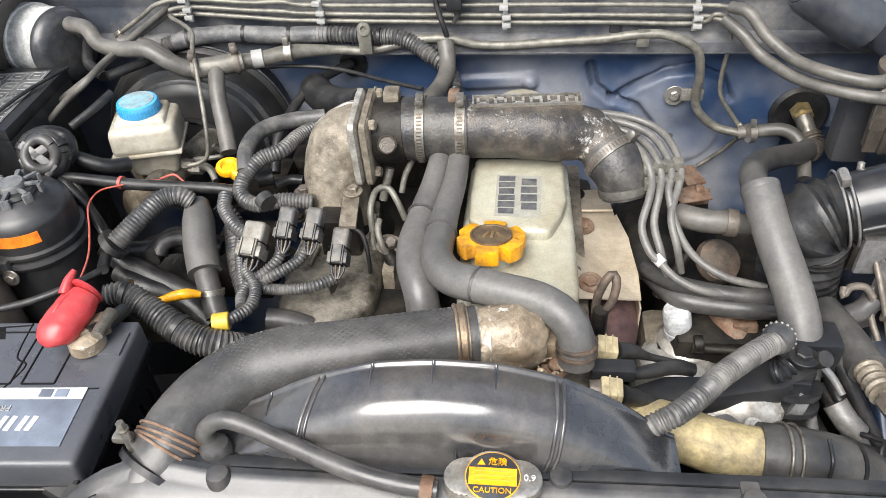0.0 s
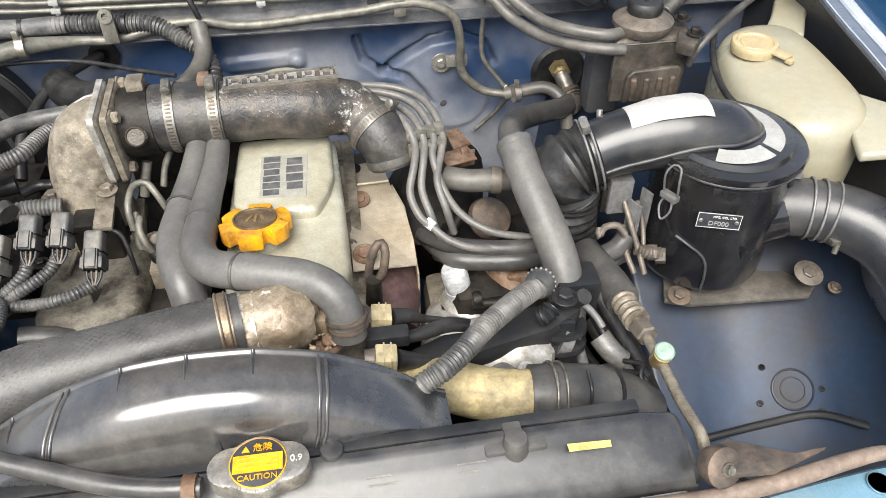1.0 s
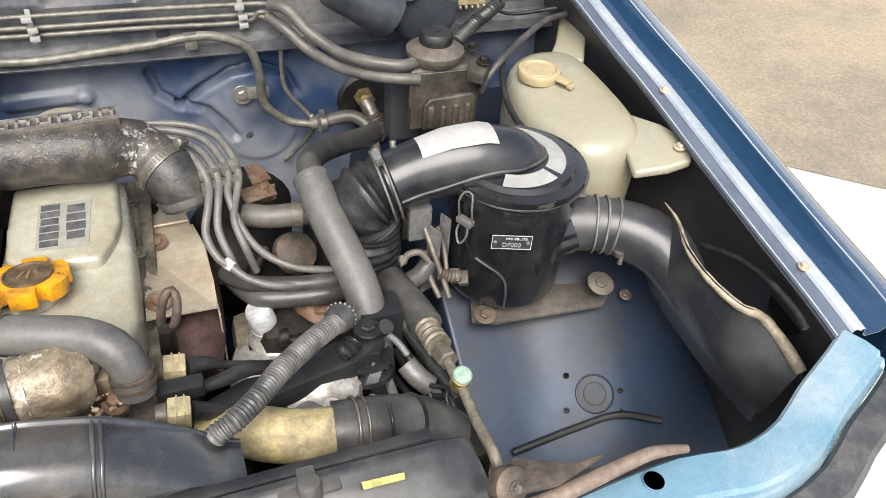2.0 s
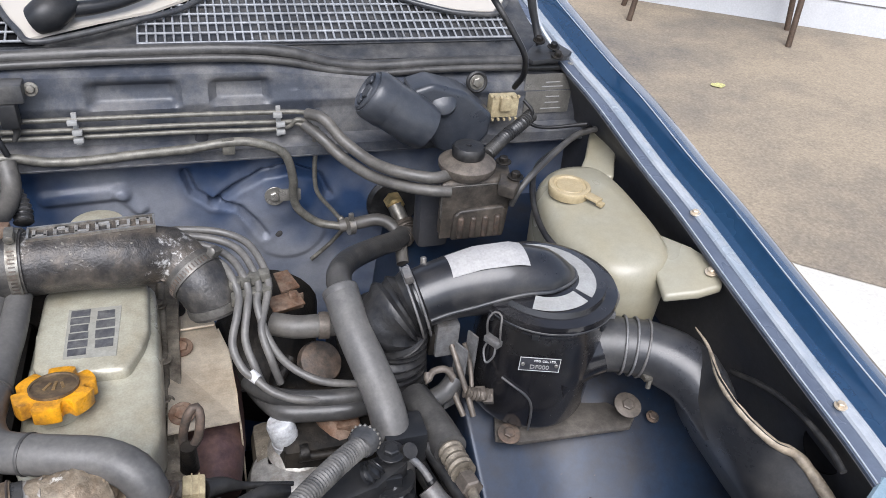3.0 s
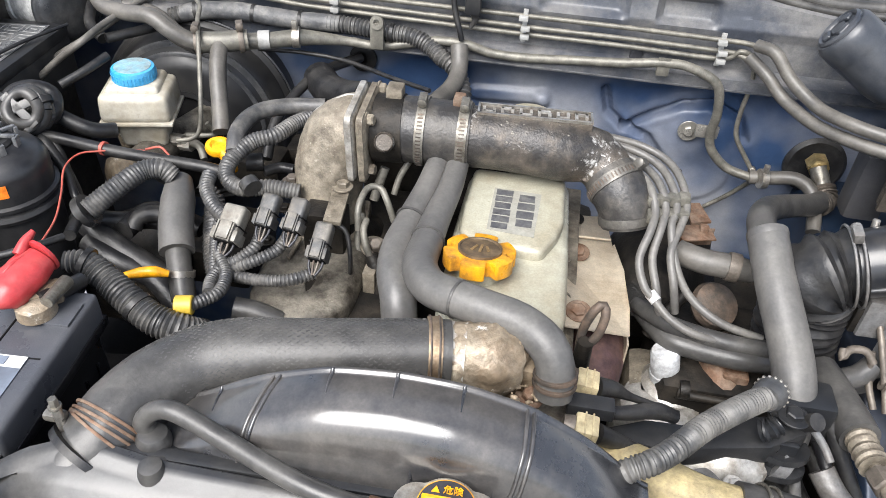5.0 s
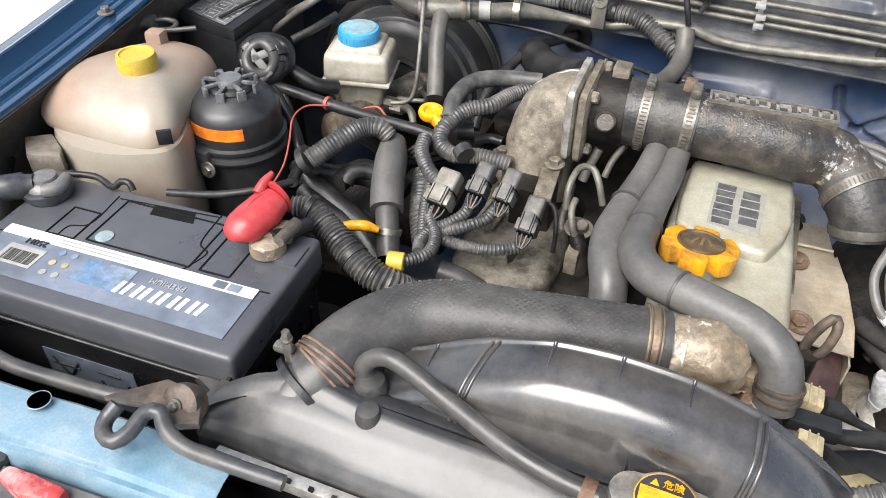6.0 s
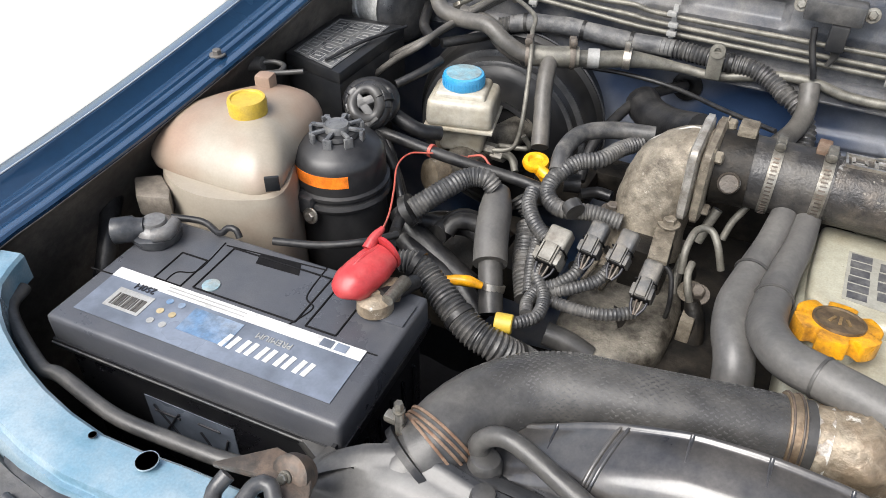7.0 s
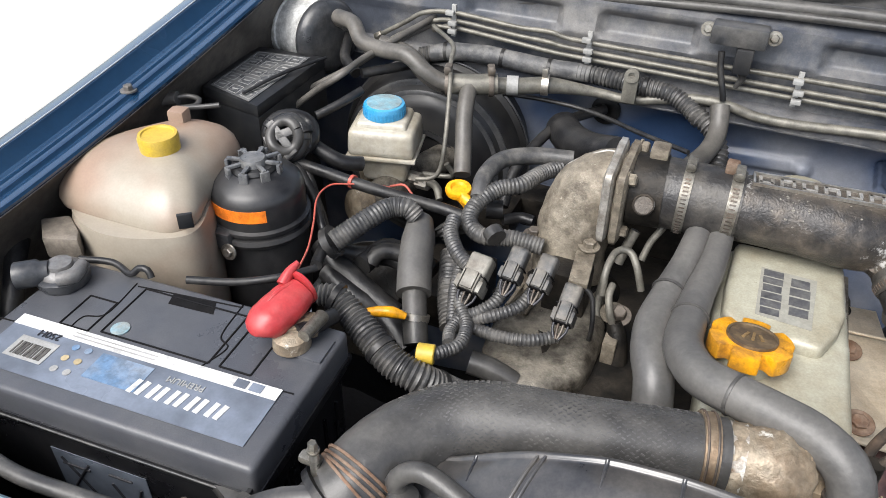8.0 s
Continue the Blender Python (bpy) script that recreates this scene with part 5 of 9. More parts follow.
solid("end_lug", *box(0.060, 0.020, 0.018, Matrix.Translation((-0.252, 0.535, 1.020)) @ Matrix.Rotation(radians(-24), 4, "Z"), 0.005), "tank_top", rad)
solid("hose_post", *lathe([(0.019, -0.04), (0.016, -0.02), (0.0135, 0.0), (0.0115, 0.004), (0.009, 0.005)], axis((-0.114, 0.561, 1.070), (0.02, 0.1, 1)), 22), "tank_top", rad)
for p, wide in (((-0.103, 0.533, 1.066), 0.0), ((0.328, 0.528, 1.068), 0.012), ((0.180, 0.545, 1.064), -0.004)):
    solid("tank_post", *join(lathe([(0.0125, -0.012), (0.0100, 0.004), (0.0090, 0.007), (0.006, 0.008)], Matrix.Translation(p), 20), box(0.040 + wide, 0.020, 0.008, Matrix.Translation((p[0], p[1] + 0.004, p[2] - 0.010)), 0.003), box(0.016, 0.020, 0.012, Matrix.Translation((p[0], p[1] + 0.010, p[2] - 0.010)), 0.003)), "tank_top", rad)
for x_, w_, r_ in ((0.215, 0.020, 0), (0.218, 0.026, 1), (0.290, 0.024, 0), (0.287, 0.016, 1)):
    solid("text_line", *box(w_, 0.0012, 0.0005, Matrix.Translation((x_, 0.5195 - 0.006 * r_, 1.0613 - 0.0028 * r_)) @ Matrix.Rotation(radians(24), 4, "X")), "plate_dull", rad, smooth=0)
solid("tag", *outline([p[:2] for p in [(0.369, 0.520, 1.068), (0.405, 0.518, 1.068), (0.404, 0.512, 1.068), (0.369, 0.513, 1.068)]], 1.0665, 1.0675), "tag_yellow", rad, "faded yellow paper tag", smooth=0)

# shroud: an arched hood whose rim stands up behind the tank
SHX = [(-0.128, 1.048), (-0.119, 1.060), (-0.094, 1.072), (-0.060, 1.094), (-0.033, 1.109), (0.021, 1.129), (0.073, 1.134), (0.125, 1.131), (0.180, 1.116), (0.227, 1.088), (0.259, 1.061), (0.275, 1.042), (0.282, 1.040)]


def shroud_top(x):
    """The rim's height, smoothed along x."""
    xs = np.linspace(x - 0.03, x + 0.03, 13)
    w = np.exp(-((xs - x) / 0.014) ** 2)
    return float((np.interp(xs, [p[0] for p in SHX], [p[1] for p in SHX]) * w).sum() / w.sum())


FACE = [(0.0, 0.0)]
for q_ in range(40):
    lean_ = radians(14 + 58 * min(1.0, (q_ / 40) / 0.34) ** 0.8 + 8 * q_ / 40)
    FACE.append((FACE[-1][0] + math.cos(lean_), FACE[-1][1] + math.sin(lean_)))


def shroud_fn(u, v):
    """Rounded rim, a nearly level band behind it, then a rounded shoulder and a steep face."""
    x = -0.128 + 0.410 * u
    h = max(0.0, shroud_top(x) - 1.040)
    k = min(1.0, h / 0.05)
    if v < 0.10:
        a_ = v / 0.10 * math.pi
        return (x, 0.609 + 0.003 * math.cos(a_), 1.040 + h - 0.006 + (0.006 if a_ < math.pi / 2 else 0.003) * math.sin(a_) + (0.0 if a_ < math.pi / 2 else 0.003))
    if v < 0.36:
        w_ = (v - 0.10) / 0.26
        return (x, 0.606 - 0.030 * w_, 1.040 + h - 0.003 * k - k * (0.0035 * w_ - 0.002 * math.sin(math.pi * w_)))
    w_ = (v - 0.36) / 0.64 * 40
    i = min(39, int(w_))
    fy = FACE[i][0] + (FACE[i + 1][0] - FACE[i][0]) * (w_ - i)
    fz = FACE[i][1] + (FACE[i + 1][1] - FACE[i][1]) * (w_ - i)
    return (x, 0.576 - 0.032 * fy / FACE[-1][0], 1.040 + (h - 0.0065 * k) * (1 - fz / FACE[-1][1]))


shroud = thing("fan_shroud", (0.09, 0.57, 1.03), "glossy black plastic radiator fan shroud, arched and scuffed", "fan shroud")
sheet("arch", quad_grid(shroud_fn, 160, 56, True), 0.003, "plastic_gloss", shroud, smooth=60)
for xs in ((-0.025, -0.034, -0.041, -0.037), (0.178, 0.178, 0.173, 0.160)):
    for off in (-0.0028, 0.0028):
        line = []
        for k in range(15):
            x_ = float(np.interp(k / 14 * 3, range(4), xs)) + off
            line.append(shroud_fn((x_ + 0.128) / 0.410, 0.08 + 0.90 * k / 14))
        solid("seam_ridge", *pipe([(p[0], p[1], p[2] + 0.0002) for p in line], [0.0010] + [0.0018] * 13 + [0.0012], n=10), "plastic_gloss", shroud)
for x in (-0.075, 0.021, 0.073, 0.125):
    line = [shroud_fn((x + 0.128) / 0.410, v_) for v_ in (0.06, 0.12, 0.20, 0.28)]
    solid("rib", *pipe(line, [0.0016, 0.0016, 0.0012, 0.0005], n=8), "plastic_gloss", shroud)
for a_, b_ in zip([(0.093, 0.555, 1.092), (0.116, 0.555, 1.092), (0.135, 0.558, 1.092), (0.155, 0.557, 1.092)], [(0.094, 0.549, 1.066), (0.116, 0.549, 1.066), (0.137, 0.551, 1.066), (0.157, 0.552, 1.066)]):
    solid("gusset", *pipe([a_, ((a_[0] + b_[0]) / 2, (a_[1] + b_[1]) / 2, (a_[2] + b_[2]) / 2 + 0.001), b_], [0.0010, 0.0022, 0.0032], n=8), "plastic_gloss", shroud)
solid("base_strip", *box(0.42, 0.014, 0.008, Matrix.Translation((0.095, 0.549, 1.046)), 0.003), "tank_top", shroud)
solid("base_slot", *box(0.40, 0.006, 0.004, Matrix.Translation((0.10, 0.5485, 1.0525)), 0.001), "dark", shroud)
solid("side_lug", *outline([p[:2] for p in [(0.237, 0.617, 1.045), (0.265, 0.594, 1.045), (0.282, 0.576, 1.045), (0.247, 0.575, 1.045)]], 1.02, 1.045, 0.004), "plastic", shroud)
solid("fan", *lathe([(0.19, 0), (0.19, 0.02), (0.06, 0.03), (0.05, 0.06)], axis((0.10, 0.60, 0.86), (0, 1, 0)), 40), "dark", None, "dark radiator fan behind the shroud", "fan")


def yaw_parts(owner, deg, pivot):
    m = Matrix.Translation(pivot) @ Matrix.Rotation(radians(deg), 4, "Z") @ Matrix.Translation(-Vector(pivot))
    for o in owner.children_recursive:
        at = WORLD_AT[o.name]
        for p in o.data.vertices:
            p.co = (m @ (p.co + at)) - at


yaw_parts(rad, 1.0, (0.13, 0.5, 0))
yaw_parts(shroud, 1.0, (0.09, 0.58, 0))
rcap = subthing("radiator_cap", (0.124, 0.535, 1.075), rad, "metal pressure cap with yellow and black warning label")
RC = Vector((0.125, 0.528, 1.092))
tab = []
for i in range(64):
    a_ = 2 * math.pi * i / 64
    r_ = 0.0250 + 0.0140 * max(0, abs(math.cos(a_)) - 0.72) / 0.28
    tab.append((RC.x + r_ * math.cos(a_), RC.y + r_ * math.sin(a_)))
solid("shell", *outline(tab, RC.z - 0.018, RC.z - 0.001, 0.003), "steel", rcap)
solid("label_disc", *lathe([(0.0210, RC.z - 0.002), (0.0210, RC.z + 0.0004), (0.0206, RC.z + 0.0006)], Matrix.Translation((RC.x, RC.y, 0)), 40), "ink", rcap, "black label disc")
solid("label_ring", *lathe([(0.0217, RC.z - 0.002), (0.0217, RC.z + 0.0002), (0.0210, RC.z + 0.0003)], Matrix.Translation((RC.x, RC.y, 0)), 40), "yellow", rcap)
flat("label_band", 0.0375, 0.0152, Matrix.Translation((RC.x, RC.y - 0.001, RC.z + 0.0007)), "yellow", rcap, "bright yellow warning band")
for k in range(3):
    flat("print_bar", 0.031, 0.0010, Matrix.Translation((RC.x, RC.y + 0.0035 - 0.004 * k, RC.z + 0.0014)), "yellow_cap", rcap)
tilt = Matrix.Translation((RC.x, RC.y - 0.0134, RC.z + 0.0012))
letters("warning_text", "CAUTION", 0.0066, tilt, "yellow", rcap)
letters("warning_text", "危険", 0.0074, Matrix.Translation((RC.x + 0.0035, RC.y + 0.0121, RC.z + 0.0012)), "yellow", rcap)
solid("warning_triangle", *outline([(RC.x - 0.0125, RC.y + 0.0092), (RC.x - 0.0063, RC.y + 0.0092), (RC.x - 0.0094, RC.y + 0.0147)], RC.z + 0.0008, RC.z + 0.0014), "yellow", rcap, smooth=0)
letters("pressure_mark", "0.9", 0.0078, Matrix.Translation((RC.x + 0.0288, RC.y, RC.z - 0.0003)), "white", rcap)
ov = [(-0.120, 0.562, 1.068), (-0.124, 0.561, 1.080), (-0.115, 0.564, 1.092), (-0.101, 0.564, 1.098), (-0.081, 0.560, 1.096), (-0.040, 0.547, 1.090), (0.011, 0.530, 1.086), (0.048, 0.522, 1.084), (0.082, 0.519, 1.082)]
over = hose("overflow_hose", ov, 0.0080, "rubber", "thin black radiator overflow hose", n=14)
clamp(over, ov, 0.975, 0.0083, "rust", 0.010, "rusty spring clip", screw=False)

# corner brackets and stays at the front
def corner_bracket(pts, hub, way, label):
    b_ = thing("bonnet_stay_bracket", hub, label, "bracket")
    solid("plate", *outline([p[:2] for p in pts], hub[2] - 0.004, hub[2] + 0.004, 0.002), "rust_dark", b_)
    m_ = axis(hub, way)
    solid("boss", *lathe([(0.014, -0.014), (0.017, -0.005), (0.017, 0.003), (0.013, 0.006)], m_, 26), "rust_dark", b_)
    bolt(b_, tuple(m_ @ Vector((0, 0, 0.006))), way, 0.0042, "clamp_steel", washer=1.4)
    return b_


corner_bracket([(0.472, 0.499, 1.060), (0.500, 0.511, 1.060), (0.549, 0.490, 1.055), (0.578, 0.492, 1.050), (0.527, 0.477, 1.050), (0.472, 0.480, 1.055)], (0.487, 0.488, 1.062), (0.25, -0.75, 0.6), "rusty round bonnet latch bracket")
corner_bracket([(-0.289, 0.449, 1.085), (-0.254, 0.483, 1.085), (-0.220, 0.481, 1.085), (-0.206, 0.457, 1.080), (-0.227, 0.447, 1.080), (-0.255, 0.456, 1.080)], (-0.231, 0.468, 1.085), (-0.1, -0.75, 0.6), "rusty bonnet latch bracket with bolt")
hose("edge_rubber", [(0.668, 0.488, 1.040), (0.633, 0.490, 1.046), (0.599, 0.486, 1.048), (0.555, 0.479, 1.048), (0.517, 0.475, 1.046), (0.471, 0.473, 1.044), (0.422, 0.474, 1.042), (0.366, 0.472, 1.040)], [0.004, 0.0062, 0.007, 0.0075, 0.0075, 0.007, 0.007, 0.007], "brown_rubber", "sun-faded brown rubber edge strip", "rubber strip", n=10)
hose("stay_rod", [(-0.264, 0.441, 1.100), (-0.267, 0.429, 1.094), (-0.261, 0.420, 1.092), (-0.250, 0.418, 1.092), (-0.244, 0.428, 1.094), (-0.242, 0.444, 1.098), (-0.233, 0.449, 1.098), (-0.221, 0.440, 1.094), (-0.201, 0.435, 1.090), (-0.169, 0.438, 1.085), (-0.126, 0.443, 1.080)], 0.0062, "plastic_grey", "bent black bonnet stay rod with hooked end", "rod", n=12)
hose("panel_cable", [(-0.600, 0.530, 1.068), (-0.586, 0.502, 1.064), (-0.510, 0.470, 1.060), (-0.483, 0.470, 1.060), (-0.412, 0.461, 1.058), (-0.355, 0.464, 1.058), (-0.305, 0.469, 1.058), (-0.278, 0.477, 1.055)], 0.0068, "rubber", "thick black sheathed cable along the front panel", "cable", n=12)
rod_pts = [(p[0], p[1], arch((p[0] - 0.545) / 0.37, (p[1] - 0.40) / 0.92)[2] + 0.008) for p in [(0.612, 0.681, 0.740), (0.704, 0.686, 0.750), (0.766, 0.684, 0.770), (0.824, 0.665, 0.768)]]
hose("arch_rod", rod_pts, 0.005, "plastic", "black rod clipped on the wheel arch", "rod", n=8)
low = thing("lower_bracket", (0.727, 0.677, 0.740), "dark folded panel bracket below the front cross panel", "bracket")
solid("web", *outline([p[:2] for p in [(0.636, 0.652, 0.760), (0.738, 0.660, 0.760), (0.838, 0.656, 0.760), (0.835, 0.625, 0.760), (0.688, 0.612, 0.760)]], 0.74, 0.765, 0.004), "bay_black", low)

# ---- right side of the bay ----
AC = Vector((0.6635, 0.888, 0.912))
air = thing("air_cleaner", AC, "black cylindrical metal air cleaner with clipped lid and white labels", "air cleaner")
solid("canister", *lathe([(0.077, 0.004), (0.079, 0.010), (0.080, 0.05), (0.081, 0.10), (0.082, 0.161), (0.085, 0.166), (0.087, 0.172), (0.087, 0.178)], Matrix.Translation(AC), 56), "shell", air)
solid("lid", *lathe([(0.088, 0.172), (0.0895, 0.178), (0.0885, 0.184), (0.080, 0.1865), (0.075, 0.1865), (0.072, 0.193), (0.045, 0.1965), (0.01, 0.197)], Matrix.Translation(AC), 56), "shell", air, "glossy black lid")
solid("seam_ring", *lathe([(0.0875, 0.1715), (0.0892, 0.173), (0.0892, 0.175), (0.0875, 0.1765)], Matrix.Translation(AC), 56), "plastic_grey", air)
DUCT = [(0.690, 0.886, 1.082), (0.680, 0.886, 1.092), (0.655, 0.888, 1.101), (0.612, 0.894, 1.105), (0.570, 0.900, 1.100), (0.528, 0.904, 1.089), (0.495, 0.904, 1.076), (0.475, 0.903, 1.066)]
DUCT_R = [0.014, 0.028, 0.0395, 0.0425, 0.0415, 0.0375, 0.0360, 0.0385]
solid("lid_duct", *pipe(DUCT, DUCT_R, n=36), "duct_gloss", air, "glossy black moulded air duct")
edge_pts = []
for x_ in (0.505, 0.53, 0.56, 0.59, 0.62, 0.65):
    c_ = [float(np.interp(x_, [q[0] for q in DUCT[::-1]], [q[k] for q in DUCT[::-1]])) for k in (1, 2)]
    r_ = float(np.interp(x_, [q[0] for q in DUCT[::-1]], DUCT_R[::-1]))
    z_ = min(1.1115, 1.0740 + 0.36 * (x_ - 0.505))
    edge_pts.append((x_, c_[0] - math.sqrt(r_ ** 2 - (z_ - c_[1]) ** 2) - 0.0005, z_))
edge_pts += [(0.672, 0.857, 1.111), (0.690, 0.868, 1.111), (0.698, 0.886, 1.111), (0.690, 0.906, 1.111), (0.670, 0.918, 1.111)]
solid("duct_seam", *pipe(edge_pts, 0.0022, n=8), "plastic_grey", air, "worn pale moulding seam")


def on_duct(u, v):
    x_ = 0.536 + 0.090 * u
    y_, z_ = (float(np.interp(x_, [q[0] for q in DUCT[::-1]], [q[k] for q in DUCT[::-1]])) for k in (1, 2))
    r_ = float(np.interp(x_, [q[0] for q in DUCT[::-1]], DUCT_R[::-1])) + 0.0034
    a_ = radians(-34 + 54 * v)
    return x_, y_ + r_ * math.sin(a_), z_ + r_ * math.cos(a_)


lab = quad_grid(on_duct, 14, 8)
sheet("duct_label", lab, 0.0005, "paper_white", air, "torn white paper label", smooth=60)
for a0, a1 in ((-122, -58), (-50, 84)):
    arc = quad_grid(lambda u, v: (AC.x - 0.009 + (0.046 + 0.022 * v) * math.cos(radians(a0 + (a1 - a0) * u)), AC.y + (0.046 + 0.022 * v) * math.sin(radians(a0 + (a1 - a0) * u)), AC.z + 0.1972 - 0.0028 * v), 16, 3)
    sheet("lid_label", arc, 0.0005, "paper", air, "pale arc-shaped paper label", smooth=60)
bell = [(0.508, 0.904, 1.0790), (0.488, 0.904, 1.072), (0.468, 0.901, 1.058)] + [(0.474, 0.910, 1.030), (0.472, 0.906, 0.995), (0.475, 0.898, 0.955), (0.479, 0.879, 0.910)]
bellows = hose("intake_bellows", bell, [0.0375, 0.0405, 0.0430, 0.0445, 0.0450, 0.0440, 0.042], "rubber_dark", "ribbed black rubber intake bellows", n=28, pitch=0.012, depth=0.0055)
clamp(bellows, bell, 0.06, 0.0435, "grey_paint", 0.009, "dull double-wire clamp", wire=True, turn=80)
# lettering faces out of the canister
ux = Vector((0.95, -0.30, 0)).normalized()
uz = Vector((-0.30, -0.95, 0.02)).normalized()
uy = uz.cross(ux)
plate_m = Matrix.Translation(Vector((0.630, 0.808, 1.038)) + uz * 0.0022) @ Matrix((ux, uy, uz)).transposed().to_4x4()
flat("nameplate", 0.049, 0.021, plate_m @ Matrix.Translation((0, 0, -0.0014)), "ink", air, "small black riveted nameplate")
letters("plate_text", "DF000", 0.0086, plate_m @ Matrix.Translation((0, -0.0040, 0)), "paper", air)
letters("plate_text", "MFG. CO., LTD.", 0.0040, plate_m @ Matrix.Translation((0.006, 0.0055, 0)), "white", air)
for d in (-0.020, 0.020):
    solid("rivet", *lathe([(0.0028, 0), (0.002, 0.0016)], plate_m @ Matrix.Translation((d, -0.001, -0.001)), 10), "steel", air)
for sx, sy, ox, oy in ((0.049, 0.0007, 0, 0.0100), (0.049, 0.0007, 0, -0.0100), (0.0007, 0.021, -0.0240, 0), (0.0007, 0.021, 0.0240, 0)):
    solid("plate_border", *box(sx, sy, 0.0004, plate_m @ Matrix.Translation((ox, oy, -0.0006))), "white", air, smooth=0)


def spring_clip(ang):
    c_ = thing("lid_clip", (AC.x + 0.096 * math.cos(ang), AC.y + 0.096 * math.sin(ang), AC.z + 0.13), "grey wire spring clip on the air cleaner lid", "clip", "air cleaner lid clips")
    o = Vector((math.cos(ang), math.sin(ang), 0))
    s = Vector((-math.sin(ang), math.cos(ang), 0))
    base = Vector(AC) + o * 0.0905 - Vector((0, 0, 0.004))
    up = Vector((0, 0, 1))
    loop1 = [base + s * a_ + up * h + o * q for a_, h, q in ((-0.010, 0.142, 0), (-0.010, 0.170, 0.004), (-0.005, 0.183, -0.001), (0.005, 0.183, -0.001), (0.010, 0.170, 0.004), (0.010, 0.142, 0))]
    loop2 = [base + s * a_ + up * h + o * q for a_, h, q in ((-0.005, 0.142, 0.002), (-0.008, 0.126, 0.006), (0.0, 0.112, 0.009), (0.008, 0.126, 0.006), (0.005, 0.142, 0.002))]
    solid("wire", *pipe(loop1, 0.0014, n=6), "grey_paint", c_)
    solid("lever", *pipe(loop2, 0.0014, n=6), "grey_paint", c_)
    solid("pivot", *box(0.022, 0.008, 0.010, axis(base + up * 0.142, o) @ Matrix.Translation((0, 0, -0.004)), 0.001), "grey_paint", c_)


for ang in (radians(208), radians(-12), radians(80)):
    spring_clip(ang)
solid("side_tab", *box(0.03, 0.02, 0.012, Matrix.Translation((AC.x + 0.088, AC.y + 0.03, AC.z + 0.161)), 0.002), "plastic", air)
mount = thing("air_cleaner_mount", (0.69, 0.84, 0.87), "dusty black steel mounting bracket with bolts", "bracket")
solid("plate", *outline([p[:2] for p in [(0.597, 0.820, 0.892), (0.628, 0.808, 0.890), (0.784, 0.799, 0.912), (0.800, 0.815, 0.930), (0.772, 0.849, 0.930), (0.671, 0.878, 0.930), (0.611, 0.863, 0.900)]], 0.893, 0.900, 0.002), "inner_dusty", mount)
solid("strut", *pipe([(0.66, 0.86, 0.90), (0.63, 0.84, 0.90)], 0.012, n=8), "bay_black", mount)
bolt(mount, (0.615, 0.820, 0.905), (0, -0.2, 1), 0.0080, "rust_dark", "rusty bolt and washer", washer=1.9)
bolt(mount, (0.782, 0.815, 0.925), (0, -0.3, 1), 0.0085, "tan", "dull steel bolt with broad washer", washer=2.2)
bolt(mount, (0.827, 0.812, 0.895), (0, -0.3, 1), 0.0065, "rust_dark", "small rusty bolt", washer=1.4)
snork = thing("air_inlet_duct", (0.84, 0.70, 0.90), "black moulded plastic air inlet duct with worn pale seam", "air duct")
collar_pts = [(0.716, 0.866, 1.002), (0.745, 0.855, 1.008), (0.775, 0.842, 1.010), (0.800, 0.830, 1.008), (0.824, 0.812, 1.003), (0.843, 0.786, 0.996), (0.852, 0.754, 0.980), (0.858, 0.72, 0.955)]
solid("collar", *pipe(collar_pts, [0.040, 0.037, 0.036, 0.038, 0.040, 0.039, 0.034, 0.026], n=40), "duct_dust", snork)
SEAM = [(0.815, 0.846, 1.042), (0.853, 0.821, 1.044), (0.846, 0.781, 1.046), (0.826, 0.728, 1.046), (0.830, 0.684, 1.036), (0.850, 0.648, 1.022), (0.876, 0.632, 1.011), (0.889, 0.604, 0.995), (0.896, 0.570, 0.978)]
EDGE = [(0.800, 0.815, 0.985), (0.814, 0.790, 0.985), (0.822, 0.766, 0.976), (0.830, 0.736, 0.966), (0.836, 0.702, 0.956), (0.842, 0.670, 0.946), (0.850, 0.638, 0.936), (0.860, 0.606, 0.926), (0.872, 0.572, 0.916)]
stations = []
for a_, b_ in zip(SEAM[1:], EDGE[1:]):
    a_, b_ = Vector(a_), Vector(b_)
    out_ = Vector((0.026, 0.012, -0.012))
    drop_ = Vector((0.022, 0.030, -0.050))
    stations.append([b_ + drop_ + Vector((0.01, 0, -0.02)), b_ + drop_ * 0.5, b_, b_.lerp(a_, 0.30) + Vector((-0.004, -0.003, 0.007)), b_.lerp(a_, 0.62) + Vector((-0.002, -0.002, 0.009)), b_.lerp(a_, 0.90) + Vector((0, 0, 0.003)), a_ + Vector((0, 0, 0.002)), a_ + out_ * 0.35 + Vector((0, 0, -0.006)), a_ + out_ + Vector((0, 0, -0.022)), a_ + out_ + drop_ + Vector((0, 0, -0.03))])
for n_, pull in ((0, 0.38), (1, 0.12)):
    stations[n_] = [p.lerp(Vector((0.840, 0.785, 0.990)), pull) for p in stations[n_]]
cols = [spline([tuple(st[k]) for st in stations], 0.006)[0] for k in range(10)]
rows_n = 70
body = []
for r_ in range(rows_n + 1):
    ring_pts = []
    for c_ in cols:
        q_ = r_ / rows_n * (len(c_) - 1)
        i_ = min(int(q_), len(c_) - 2)
        ring_pts.append(tuple(c_[i_] + (c_[i_ + 1] - c_[i_]) * (q_ - i_)))
    body.append(ring_pts)
nb_ = 10
sheet("duct_body", ([p for row in body for p in row], [[r * nb_ + k, r * nb_ + k + 1, (r + 1) * nb_ + k + 1, (r + 1) * nb_ + k] for r in range(rows_n) for k in range(nb_ - 1)]), 0.002, "duct_dust", snork, smooth=70)
